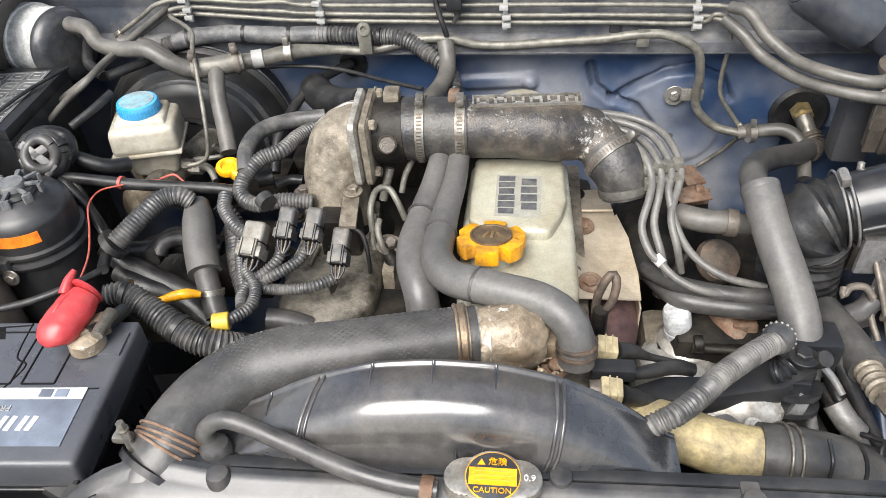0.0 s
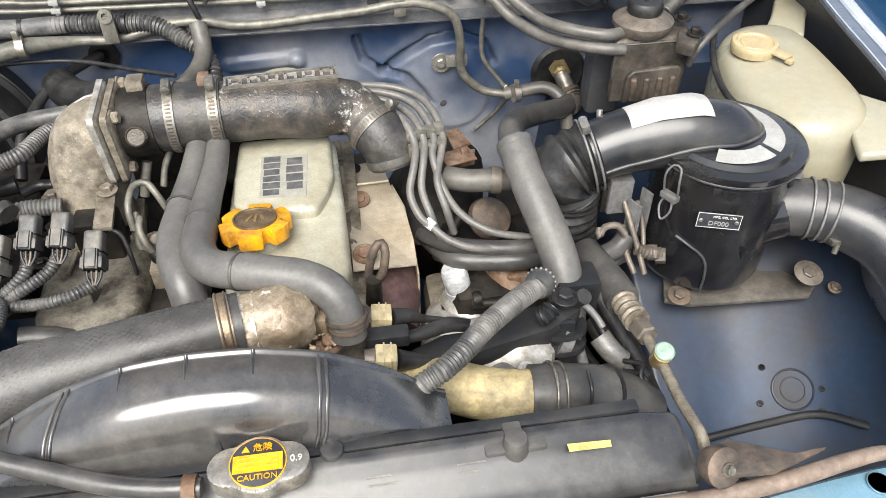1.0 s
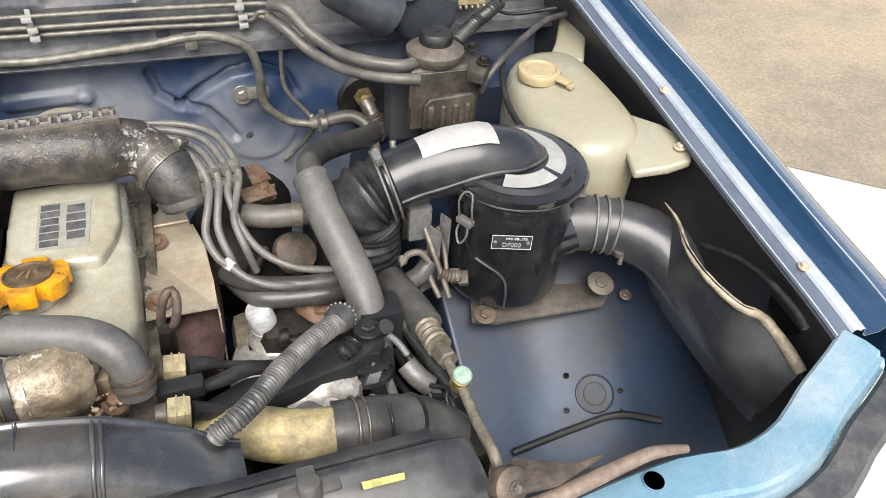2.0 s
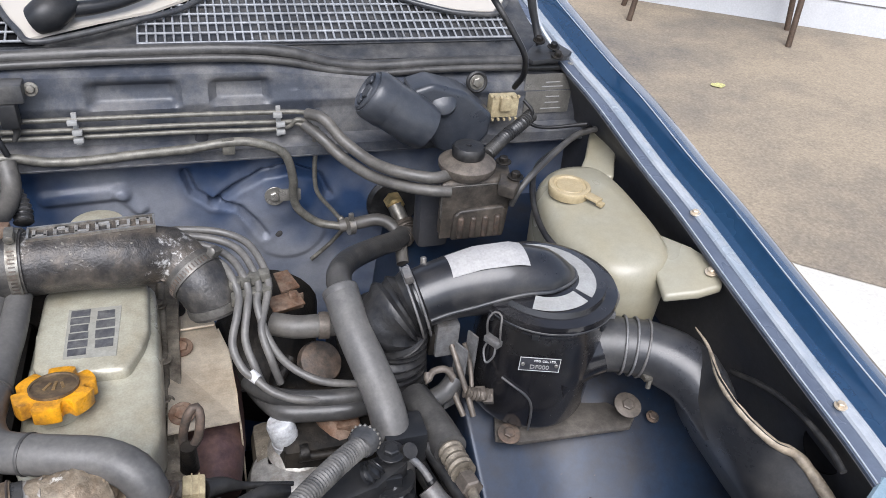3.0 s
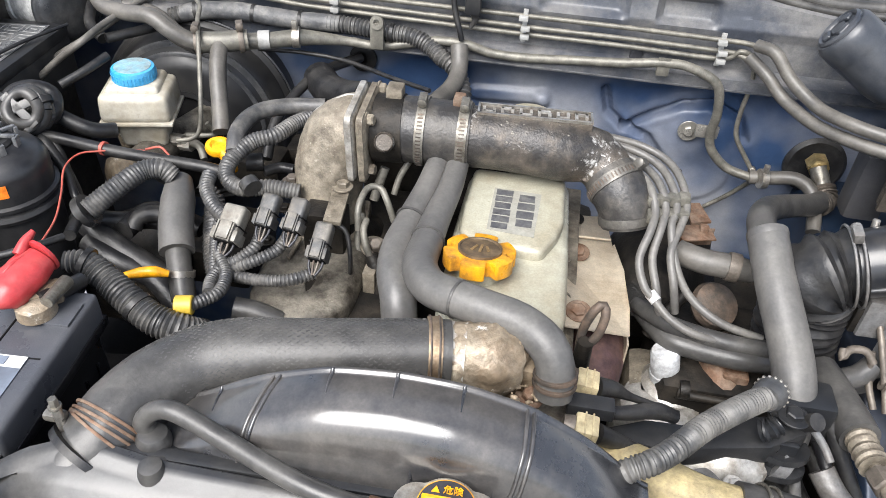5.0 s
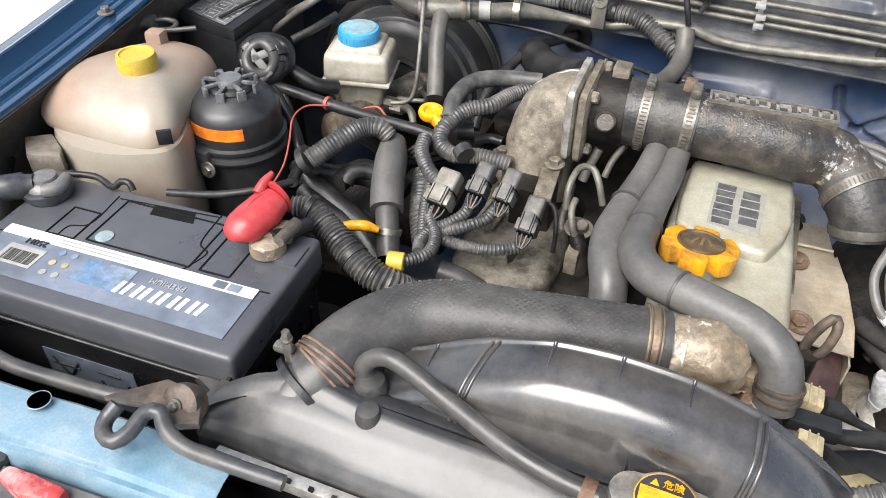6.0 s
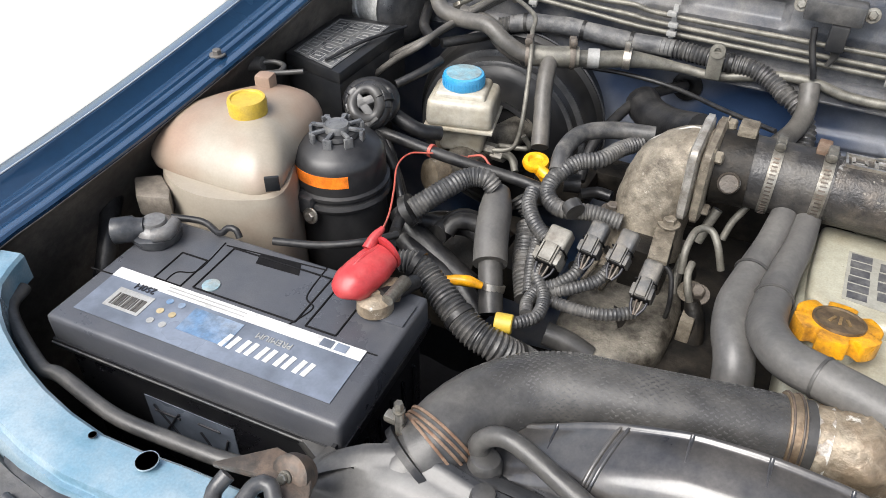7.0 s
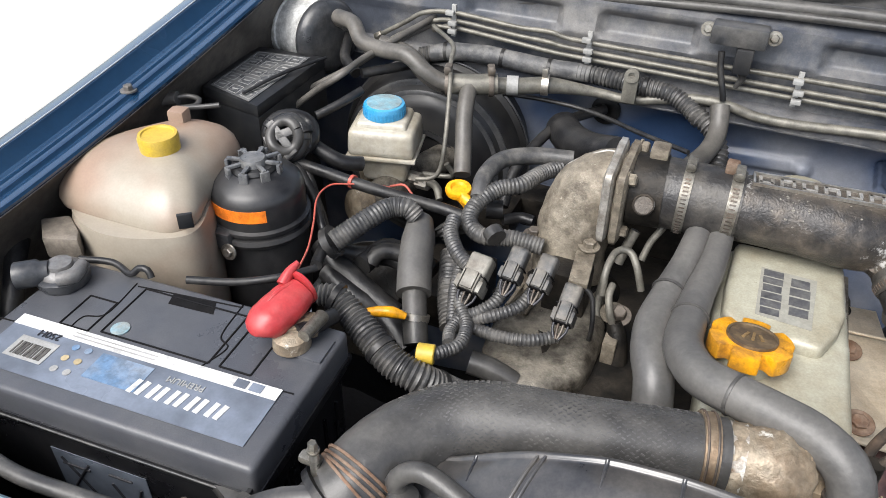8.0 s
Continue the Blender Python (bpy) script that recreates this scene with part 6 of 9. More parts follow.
for s in (0.24, 0.30, 0.36):
    clamp(snork, collar_pts, s, 0.0370, "grey_paint", 0.0001, "dull wire hose clip", turn=-70, screw=False, wire=True)
solid("clip_block", *join(box(0.018, 0.010, 0.008, Matrix.Translation((0.786, 0.798, 0.990)), 0.002), pipe([(0.790, 0.800, 1.002), (0.786, 0.794, 0.978)], 0.0035, n=10), lathe([(0.006, 0), (0.006, 0.006), (0.004, 0.007)], Matrix.Translation((0.791, 0.800, 1.002)), 8)), "clamp_steel", snork, "dull clip screw and nut")
solid("seam", *pipe([(x, y, z + 0.002) for x, y, z in SEAM[1:]], [0.0010, 0.0022, 0.0036, 0.0050, 0.0058, 0.0064, 0.0070, 0.0072], n=12, wobble=0.30), "seam_tan", snork, "pale worn moulding seam")
solid("inlet_fairing", *pipe([(0.672, 0.868, 0.985), (0.705, 0.866, 0.996), (0.745, 0.856, 1.006)], [0.062, 0.050, 0.0375], n=30), "shell", air)
solid("wing_hole", *lathe([(0.030, 0.0), (0.028, 0.0015), (0.026, 0.0010), (0.004, 0.0008)], axis((0.918, 0.636, 1.010), (-1, 0, 0.1)), 30), "dark", car, "dark round opening in the inner wing")
hose("wing_wire", [(0.880, 0.764, 1.016), (0.882, 0.706, 1.042), (0.882, 0.653, 1.053), (0.880, 0.606, 1.054), (0.876, 0.578, 1.050)], 0.004, "rubber_dark", "thin black wire along the inner wing", "wire", n=8)

wash = thing("washer_tank", (0.79, 1.03, 0.85), "large cream plastic washer fluid tank with hinged cap", "washer tank")
W = [(0.744, 1.112), (0.790, 1.150), (0.842, 1.140), (0.862, 1.095), (0.866, 1.000), (0.862, 0.930), (0.846, 0.893), (0.800, 0.880), (0.752, 0.905), (0.726, 1.000)]
solid("tank_body", *loft(W, [(0.84, 0.82), (0.90, 0.92), (0.98, 0.98), (1.04, 1.0), (1.072, 0.99), (1.090, 0.965), (1.102, 0.91), (1.108, 0.80), (1.110, 0.45)], top_tilt=(0.12, 0.05)), "cream", wash, smooth=70)
def slab(pts, thick, bevel, name, mat, parent):
    """A rounded moulded flange through pts."""
    bm = bmesh.new()
    n = len(pts)
    tv = [bm.verts.new(p) for p in pts]
    bv_ = [bm.verts.new((p[0], p[1], p[2] - thick)) for p in pts]
    bm.faces.new(tv), bm.faces.new(bv_[::-1])
    for i in range(n):
        bm.faces.new([tv[i], bv_[i], bv_[(i + 1) % n], tv[(i + 1) % n]])
    bmesh.ops.recalc_face_normals(bm, faces=bm.faces[:])
    bmesh.ops.bevel(bm, geom=bm.edges[:], offset=bevel, segments=3, affect="EDGES", profile=0.6)
    return part(name, bm, mat, parent, smooth=60)


slab([(0.815, 1.120, 1.104), (0.850, 1.165, 1.112), (0.885, 1.225, 1.120), (0.905, 1.236, 1.124), (0.922, 1.215, 1.126), (0.924, 1.185, 1.126), (0.888, 1.140, 1.120), (0.864, 1.095, 1.112)], 0.020, 0.006, "lug", "cream", wash)
slab([(0.862, 0.960, 1.100), (0.880, 0.905, 1.112), (0.890, 0.870, 1.114), (0.892, 0.850, 1.108), (0.884, 0.832, 1.100), (0.856, 0.836, 1.090), (0.815, 0.850, 1.080), (0.826, 0.900, 1.092)], 0.012, 0.005, "lug", "cream", wash)
bolt(wash, (0.903, 1.203, 1.127), (-0.3, 0, 1), 0.005, "shield", "zinc-yellow bolt")
bolt(wash, (0.879, 0.854, 1.107), (-0.4, 0, 1), 0.005, "shield", "zinc-yellow bolt")
WC = Vector((0.774, 1.066, 1.124))
solid("cap", *lathe([(0.030, -0.016), (0.031, -0.010), (0.0315, -0.005), (0.030, -0.002), (0.025, -0.0015), (0.0235, -0.004), (0.020, -0.0045), (0.019, -0.003), (0.005, -0.003)], Matrix.Translation(WC), 40), "cap_tan", wash, "round cream filler cap")
solid("cap_tab", *join(box(0.016, 0.026, 0.004, Matrix.Translation(WC + Vector((0.020, -0.034, -0.007))) @ Matrix.Rotation(radians(28), 4, "Z"), 0.0018), box(0.010, 0.010, 0.006, Matrix.Translation(WC + Vector((0.027, -0.047, -0.012))) @ Matrix.Rotation(radians(28), 4, "Z"), 0.002)), "cap_tan", wash)
hose("washer_hose", [(0.878, 1.215, 1.135), (0.800, 1.165, 1.128), (0.748, 1.128, 1.116), (0.722, 1.070, 1.098), (0.716, 1.010, 1.082), (0.730, 0.965, 1.072), (0.748, 0.945, 1.068)], 0.0045, "rubber_dark", "thin black washer hose over the tank", n=8)
hose("washer_hose", [(0.878, 1.197, 1.140), (0.835, 1.186, 1.135), (0.750, 1.115, 1.130), (0.708, 1.088, 1.110), (0.698, 1.091, 1.080)], 0.005, "rubber", "thin grey washer hose over the tank", n=8)

valve = thing("vacuum_valve_unit", (0.64, 1.11, 1.02), "brown-grey dusty vacuum valve unit on a folded bracket", "valve")
solid("bracket_box", *outline([p[:2] for p in [(0.589, 1.102, 1.118), (0.700, 1.103, 1.118), (0.713, 1.157, 1.118), (0.622, 1.158, 1.118)]], 1.030, 1.118, 0.008, seg=3), "valve_brown", valve)
f0, f1 = Vector((0.592, 1.101, 1.112)), Vector((0.699, 1.101, 1.112))
fx = (f1 - f0).normalized()
fmx = Matrix.Translation((f0 + f1) / 2) @ Matrix((fx, Vector((0, 0, 1)), fx.cross(Vector((0, 0, 1))))).transposed().to_4x4()
solid("front_plate", *outline([(-0.052, -0.086), (-0.052, -0.010), (-0.049, -0.003), (-0.042, 0.0), (0.046, 0.0), (0.052, -0.004), (0.054, -0.012), (0.050, -0.086)], -0.003, 0.003, 0.0014, fmx), "valve_brown", valve)
solid("plate_rim", *pipe([tuple(fmx @ Vector(p)) for p in ((-0.053, -0.050, 0.002), (-0.053, -0.012, 0.002), (-0.049, -0.002, 0.002), (-0.041, 0.001, 0.002), (0.045, 0.001, 0.002), (0.053, -0.004, 0.002))], 0.0014, n=8), "plate_dull", valve, "pale worn plate edge")
solid("raised_panel", *outline([(-0.036, -0.086), (-0.034, -0.044), (-0.026, -0.036), (0.040, -0.032), (0.046, -0.038), (0.046, -0.086)], 0.002, 0.011, 0.004, fmx, 3), "valve_brown", valve, "pressed lower panel")
for k in range(4):
    solid("press_rib", *box(0.009, 0.036, 0.008, fmx @ Matrix.Translation((-0.024 + 0.019 * k, -0.064, 0.008)), 0.0038, 3), "rust_dark", valve)
solid("side_arm", *outline([p[:2] for p in [(0.683, 1.110, 1.128), (0.702, 1.081, 1.128), (0.685, 1.059, 1.128), (0.666, 1.076, 1.128)]], 1.108, 1.126, 0.003), "valve_brown", valve)
VD = Vector((0.637, 1.131, 1.135))
solid("diaphragm", *lathe([(0.036, -0.016), (0.042, -0.006), (0.042, 0.0), (0.032, 0.006), (0.022, 0.010)], Matrix.Translation(VD), 32), "tan", valve, "dusty tan diaphragm case")
solid("knob", *lathe([(0.022, 0.008), (0.024, 0.012), (0.024, 0.022), (0.021, 0.026), (0.004, 0.026), (0.003, 0.023)], Matrix.Translation(VD), 28), "rubber_dark", valve, "black rubber top knob")
for p in [(0.694, 1.131, 1.130), (0.697, 1.089, 1.128)]:
    bolt(valve, p, (0, 0, 1), 0.007, "grime", h=0.009)
solid("lower_body", *box(0.05, 0.04, 0.10, Matrix.Translation((0.60, 1.16, 0.98)), 0.01), "bay_black", valve)
for pts in ([(0.424, 1.245, 1.168), (0.445, 1.225, 1.168), (0.468, 1.205, 1.144), (0.501, 1.170, 1.126), (0.530, 1.130, 1.128), (0.576, 1.108, 1.126), (0.606, 1.116, 1.124)], [(0.421, 1.252, 1.147), (0.444, 1.225, 1.135), (0.469, 1.205, 1.114), (0.504, 1.160, 1.105), (0.543, 1.122, 1.107), (0.578, 1.102, 1.108), (0.604, 1.100, 1.106)]):
    hose("vacuum_hose", pts, 0.0084, "hose_dust", "thick dusty grey vacuum hose", n=14)

wmot = thing("wiper_motor", (0.57, 1.23, 1.11), "grey-black wiper motor with moulded rubber cover", "wiper motor")
MOT = [(0.505, 1.206, 1.216), (0.511, 1.205, 1.212), (0.530, 1.202, 1.200), (0.536, 1.201, 1.196), (0.572, 1.195, 1.173), (0.590, 1.194, 1.161)]
solid("motor_case", *pipe(MOT, [0.0325, 0.0368, 0.0376, 0.0362, 0.0368, 0.034], n=36), "motor", wmot)
me_ = axis(MOT[0], Vector(MOT[0]) - Vector(MOT[2]))
solid("end_ring", *lathe([(0.0300, -0.004), (0.0300, 0.003), (0.0270, 0.0055), (0.0240, 0.004), (0.0225, 0.001), (0.0105, 0.001), (0.0095, 0.004), (0.004, 0.0045)], me_, 36), "motor", wmot, "dished end cap of the motor")
for k in range(3):
    solid("end_lobe", *box(0.011, 0.017, 0.006, me_ @ Matrix.Rotation(radians(120 * k + 20), 4, "Z") @ Matrix.Translation((0.0165, 0, 0)), 0.003, 3), "motor", wmot)
GB = [(0.567, 1.235, 1.213), (0.600, 1.235, 1.223), (0.655, 1.235, 1.207), (0.702, 1.235, 1.169), (0.699, 1.235, 1.136), (0.659, 1.235, 1.093), (0.613, 1.235, 1.117)]
vs = [(p[0], 1.262, p[2]) for p in GB] + [(p[0] * 0.97 + 0.64 * 0.03, 1.205, p[2]) for p in GB]
n7 = len(GB)
bm = bmesh.new()
bv = [bm.verts.new(p) for p in vs]
bm.faces.new(bv[:n7]), bm.faces.new(bv[n7:][::-1])
for i in range(n7):
    bm.faces.new([bv[i], bv[n7 + i], bv[n7 + (i + 1) % n7], bv[(i + 1) % n7]])
bmesh.ops.recalc_face_normals(bm, faces=bm.faces[:])
bmesh.ops.bevel(bm, geom=bm.edges[:], offset=0.009, segments=3, affect="EDGES", profile=0.6)
part("gear_cover", bm, "motor", wmot)
solid("shaft_bump", *lathe([(0.022, -0.010), (0.020, 0.0), (0.014, 0.004), (0.006, 0.005)], axis((0.618, 1.206, 1.196), (-0.1, -0.8, 0.6)), 28), "motor", wmot)
bolt(None, (0.693, 1.270, 1.196), (0, -1, 0.15), 0.008, "clamp_steel", "round-headed screw with washer", name="cowl_bolt", washer=1.5)
solid("cowl_grommet", *lathe([(0.0175, 0.0), (0.0175, 0.003), (0.0150, 0.0045), (0.0120, 0.003)], axis((0.693, 1.2715, 1.196), (0, -1, 0.15)), 26), "rubber_dark", None, "black rubber ring under a screw", "grommet")
cplug = thing("cream_plug", (0.737, 1.260, 1.148), "cream plastic multi-pin plug", "connector")
solid("body", *box(0.046, 0.022, 0.034, Matrix.Translation((0.739, 1.262, 1.142)), 0.003), "plug_tan", cplug)
solid("latch", *box(0.018, 0.010, 0.022, Matrix.Translation((0.737, 1.248, 1.156)), 0.002), "plug_tan", cplug)
for k in range(5):
    solid("edge_rib", *box(0.0035, 0.006, 0.004, Matrix.Translation((0.719 + 0.010 * k, 1.250, 1.176)), 0.0008), "plug_tan", cplug)
    solid("edge_rib", *box(0.0035, 0.006, 0.004, Matrix.Translation((0.719 + 0.010 * k, 1.250, 1.138)), 0.0008), "plug_tan", cplug)
tagp = thing("data_plate", (0.828, 1.300, 1.127), "dull silver data plates riveted on the bulkhead", "plate")
for c4, nb in (([(0.785, 1.300, 1.197), (0.862, 1.300, 1.198), (0.869, 1.300, 1.170), (0.788, 1.300, 1.171)], 2), ([(0.789, 1.300, 1.167), (0.867, 1.300, 1.168), (0.871, 1.300, 1.129), (0.795, 1.300, 1.131)], 3)):
    x0, x1 = min(p[0] for p in c4), max(p[0] for p in c4)
    z0, z1 = min(p[2] for p in c4), max(p[2] for p in c4)
    solid("plate", *box(x1 - x0, 0.0012, z1 - z0, Matrix.Translation(((x0 + x1) / 2, 1.2885, z0))), "plate_pale", tagp, smooth=0)
    for k in range(nb):
        solid("print_bar", *box((x1 - x0) * (0.30 if k else 0.45), 0.0006, 0.0016, Matrix.Translation(((x0 + x1) / 2 + 0.008, 1.2876, z0 + (z1 - z0) * (0.18 + 0.27 * k)))), "paper", tagp, smooth=0)
hose("plug_loom", [(0.786, 1.250, 1.144), (0.758, 1.230, 1.137), (0.720, 1.200, 1.132), (0.685, 1.170, 1.123)], 0.0095, "loom", "short corrugated black wiring loom", "wiring loom", n=14, pitch=0.0058, depth=0.0034)
hose("jet_hose", [(0.668, 1.219, 1.360), (0.678, 1.180, 1.340), (0.698, 1.166, 1.310), (0.716, 1.160, 1.280), (0.727, 1.178, 1.245), (0.733, 1.215, 1.210)], 0.0045, "rubber_dark", "black washer jet hose hanging from the bonnet", n=10)
hose("thin_wire", [(0.769, 1.250, 1.171), (0.782, 1.240, 1.156), (0.781, 1.240, 1.136), (0.802, 1.220, 1.136), (0.856, 1.190, 1.154)], 0.003, "rubber_dark", "thin black wire in the bay", "wire", n=6)
hinge = subthing("bonnet_hinge", (0.829, 1.327, 1.220), car, "black steel bonnet hinge with bolts")
solid("plate", *outline([p[:2] for p in [(0.775, 1.288, 1.235), (0.843, 1.377, 1.250), (0.856, 1.349, 1.250), (0.866, 1.301, 1.225), (0.849, 1.282, 1.220), (0.781, 1.265, 1.230)]], 1.222, 1.230, 0.002), "plastic", hinge)
solid("arm", *pipe([(0.815, 1.318, 1.236), (0.806, 1.330, 1.268), (0.797, 1.336, 1.300), (0.790, 1.345, 1.345)], [0.007, 0.006, 0.007, 0.008], n=10), "plastic", hinge)
solid("link", *pipe([(0.842, 1.300, 1.226), (0.818, 1.335, 1.262), (0.806, 1.345, 1.300)], [0.0035, 0.0035, 0.0035], n=8), "rail", hinge, "pale worn hinge link")
for p in [(0.811, 1.316, 1.243), (0.833, 1.305, 1.236), (0.828, 1.276, 1.232)]:
    bolt(hinge, p, (0, -0.2, 1), 0.006, "grime", h=0.009)

# bulkhead plumbing
hose("coolant_pipe", [(-0.461, 1.200, 1.138), (-0.416, 1.200, 1.129), (-0.378, 1.185, 1.111), (-0.341, 1.170, 1.108)], 0.0135, "hose_dust", "dusty grey vacuum hose to the tee", n=14)
main = [(-0.315, 1.175, 1.110), (-0.277, 1.190, 1.112), (-0.243, 1.205, 1.112), (-0.205, 1.225, 1.112), (-0.147, 1.250, 1.103), (-0.099, 1.255, 1.099), (-0.048, 1.258, 1.108), (-0.014, 1.258, 1.116), (0.028, 1.258, 1.116), (0.069, 1.260, 1.106), (0.120, 1.260, 1.105), (0.187, 1.262, 1.109), (0.253, 1.250, 1.119), (0.310, 1.248, 1.127), (0.347, 1.247, 1.125), (0.388, 1.247, 1.105), (0.402, 1.255, 1.059), (0.403, 1.262, 1.020), (0.412, 1.264, 0.992), (0.442, 1.265, 0.964), (0.481, 1.258, 0.956)]
hose("steel_coolant_pipe", main, [0.012] * 4 + [0.0068] * 16, "steel_line", "olive-grey steel pipe along the bulkhead", "pipe", n=12)
hose("outlet_hose", [(0.477, 1.258, 0.957), (0.505, 1.255, 0.962), (0.538, 1.250, 0.969), (0.560, 1.240, 0.962), (0.569, 1.220, 0.948), (0.566, 1.180, 0.925)], 0.0105, "hose_dust", "grey rubber hose on the steel pipe", n=12)
for p in ((-0.211, 1.215, 1.116), (0.492, 1.245, 0.965)):
    solid("hose_clip", *join(lathe([(0.0135, -0.005), (0.0150, -0.005), (0.0150, 0.005), (0.0135, 0.005)], axis(p, (1, 0.2, 0)), 20), box(0.008, 0.006, 0.014, Matrix.Translation((p[0], p[1] - 0.004, p[2] + 0.012)), 0.001)), "steel", None, "bright steel spring hose clip", "clip")
for p, w in (((-0.098, 1.252, 1.115), 0.020), ((0.310, 1.258, 1.123), 0.018)):
    c_ = thing("pipe_bracket", p, "olive steel pipe bracket bolted to the cowl", "bracket")
    solid("strap", *box(w, 0.006, 0.040 if w > 0.019 else 0.026, Matrix.Translation((p[0], p[1] - 0.012, p[2] - 0.014)), 0.002), "steel_line", c_)
    if w > 0.019:
        solid("eye", *lathe([(0.010, 0), (0.010, 0.006), (0.0045, 0.006), (0.0045, 0.001)], axis((p[0], p[1] - 0.010, p[2] + 0.026), (0, -1, 0.2)), 18), "steel_line", c_)
solid("white_band", *lathe([(0.0126, -0.008), (0.0134, -0.008), (0.0134, 0.008), (0.0126, 0.008)], axis((-0.254, 1.200, 1.113), (1, 0.3, 0.03)), 20), "paper", None, "white paint band on the hose", "band")
# three brake lines with clips
for k, dz in enumerate((0.0, -0.016, -0.027)):
    ys = [([(-0.507, 1.275, 1.116), (-0.455, 1.275, 1.148), (-0.424, 1.275, 1.167), (-0.375, 1.275, 1.174), (-0.278, 1.275, 1.168), (-0.228, 1.275, 1.169), (-0.170, 1.277, 1.162)]), ([(-0.513, 1.275, 1.095), (-0.461, 1.275, 1.129), (-0.420, 1.275, 1.152), (-0.377, 1.275, 1.162), (-0.280, 1.275, 1.156), (-0.231, 1.275, 1.154), (-0.171, 1.277, 1.149)]), ([(-0.408, 1.275, 1.145), (-0.393, 1.275, 1.149), (-0.380, 1.275, 1.152), (-0.282, 1.275, 1.145), (-0.233, 1.275, 1.141), (-0.173, 1.277, 1.138)])][k]
    tail = [(0.11, 1.278, 1.160 + dz), (0.25, 1.278, 1.1595 + dz), (0.386, 1.278, 1.157 + dz)]
    end = [[(0.42, 1.272, 1.158), (0.445, 1.25, 1.160)], [(0.41, 1.275, 1.14), (0.44, 1.255, 1.135)], ([(0.413, 1.272, 1.146), (0.433, 1.272, 1.135), (0.440, 1.272, 1.101), (0.439, 1.275, 1.056), (0.443, 1.275, 1.016), (0.466, 1.275, 0.981), (0.486, 1.270, 0.956)])][k]
    way = ys + tail + end
    line = hose("brake_line", way, 0.0036, "steel_line", "thin olive-coated steel brake line", "pipe", n=8, group="brake lines on the cowl")
    for a_, b_ in ((way[0], way[1]), (way[-1], way[-2])):
        solid("union_nut", *lathe([(0.0048, -0.002), (0.0062, 0.0), (0.0062, 0.010), (0.0048, 0.012)], axis(a_, Vector(b_) - Vector(a_)), 6), "clamp_steel", line, "dull steel union nut")
for p in ((-0.375, 1.270, 1.163), (-0.169, 1.270, 1.156), (0.11, 1.274, 1.146), (0.386, 1.274, 1.143)):
    c_ = thing("line_clip", p, "cream plastic three-slot brake line clip", "clip", "brake line clips")
    solid("base", *box(0.007, 0.005, 0.048, Matrix.Translation((p[0], p[1] + 0.004, p[2] - 0.024)), 0.001), "paper", c_)
    for dz in (0.014, -0.001, -0.013):
        solid("jaw", *box(0.013, 0.008, 0.0065, Matrix.Translation((p[0] + (0.002 if dz < 0 else -0.002), p[1] - 0.007, p[2] + dz - 0.003)), 0.0012), "paper", c_)
hose("thin_line", [(-0.378, 1.270, 1.152), (-0.400, 1.268, 1.152), (-0.398, 1.255, 1.155), (-0.346, 1.200, 1.157), (-0.334, 1.165, 1.146), (-0.320, 1.130, 1.128), (-0.307, 1.085, 1.068), (-0.309, 1.072, 1.030), (-0.320, 1.066, 1.018), (-0.340, 1.062, 1.014)], 0.0032, "steel_line", "thin bent steel brake line down to the master cylinder", "pipe", n=8)
mapb = thing("pressure_sensor", (0.025, 1.27, 1.16), "black plastic pressure sensor bolted to the cowl", "sensor")
solid("body", *box(0.070, 0.030, 0.026, Matrix.Translation((0.024, 1.268, 1.196)), 0.004), "plastic_grey", mapb)
solid("connector", *box(0.022, 0.022, 0.034, Matrix.Translation((0.036, 1.262, 1.162)), 0.003), "plastic", mapb)
solid("tail", *pipe([(0.035, 1.262, 1.168), (0.040, 1.262, 1.154), (0.034, 1.262, 1.140)], [0.007, 0.005, 0.003], n=8), "loom", mapb)
for x in (-0.016, 0.066):
    bolt(mapb, (x, 1.272, 1.209), (0, -1, 0.3), 0.0060, "clamp_steel", washer=1.6)
hose("sensor_hose", [(0.007, 1.262, 1.186), (0.011, 1.258, 1.164), (0.019, 1.252, 1.141), (0.024, 1.250, 1.125)], 0.0042, "rubber_dark", "short thin hose below the sensor", n=8)
# fittings on the bulkhead
fb = thing("pipe_clamp", (0.382, 1.285, 1.009), "steel P-clamp with bolt on the bulkhead", "clamp")
bolt(fb, (0.377, 1.292, 1.004), (0, -1, 0.1), 0.0085, "plate_pale", washer=1.9)
solid("strap", *box(0.034, 0.006, 0.020, Matrix.Translation((0.399, 1.270, 1.008)), 0.002), "plate_pale", fb)
grom = thing("heater_union", (0.582, 1.300, 0.964), "brass heater pipe union through a rubber grommet", "union")
solid("grommet", *lathe([(0.046, 0), (0.046, 0.006), (0.040, 0.011), (0.034, 0.009), (0.020, 0.009)], axis((0.577, 1.303, 0.968), (0, -1, 0.1)), 32), "rubber_dark", grom)
solid("nut", *lathe([(0.0165, 0.0), (0.0165, 0.018), (0.012, 0.021), (0.012, 0.030)], axis((0.572, 1.287, 0.983), (0.12, -1, -0.15)), 6), "brass", grom)
solid("fitting", *pipe([(0.570, 1.265, 0.985), (0.575, 1.255, 0.974), (0.580, 1.245, 0.964)], [0.012, 0.013, 0.012], n=6), "clamp_steel", grom)
solid("braid", *pipe([(0.581, 1.245, 0.962), (0.584, 1.230, 0.953), (0.572, 1.215, 0.950)], 0.0165, n=16, pitch=0.005, depth=0.004), "tan", grom, "coiled brass wire clip")
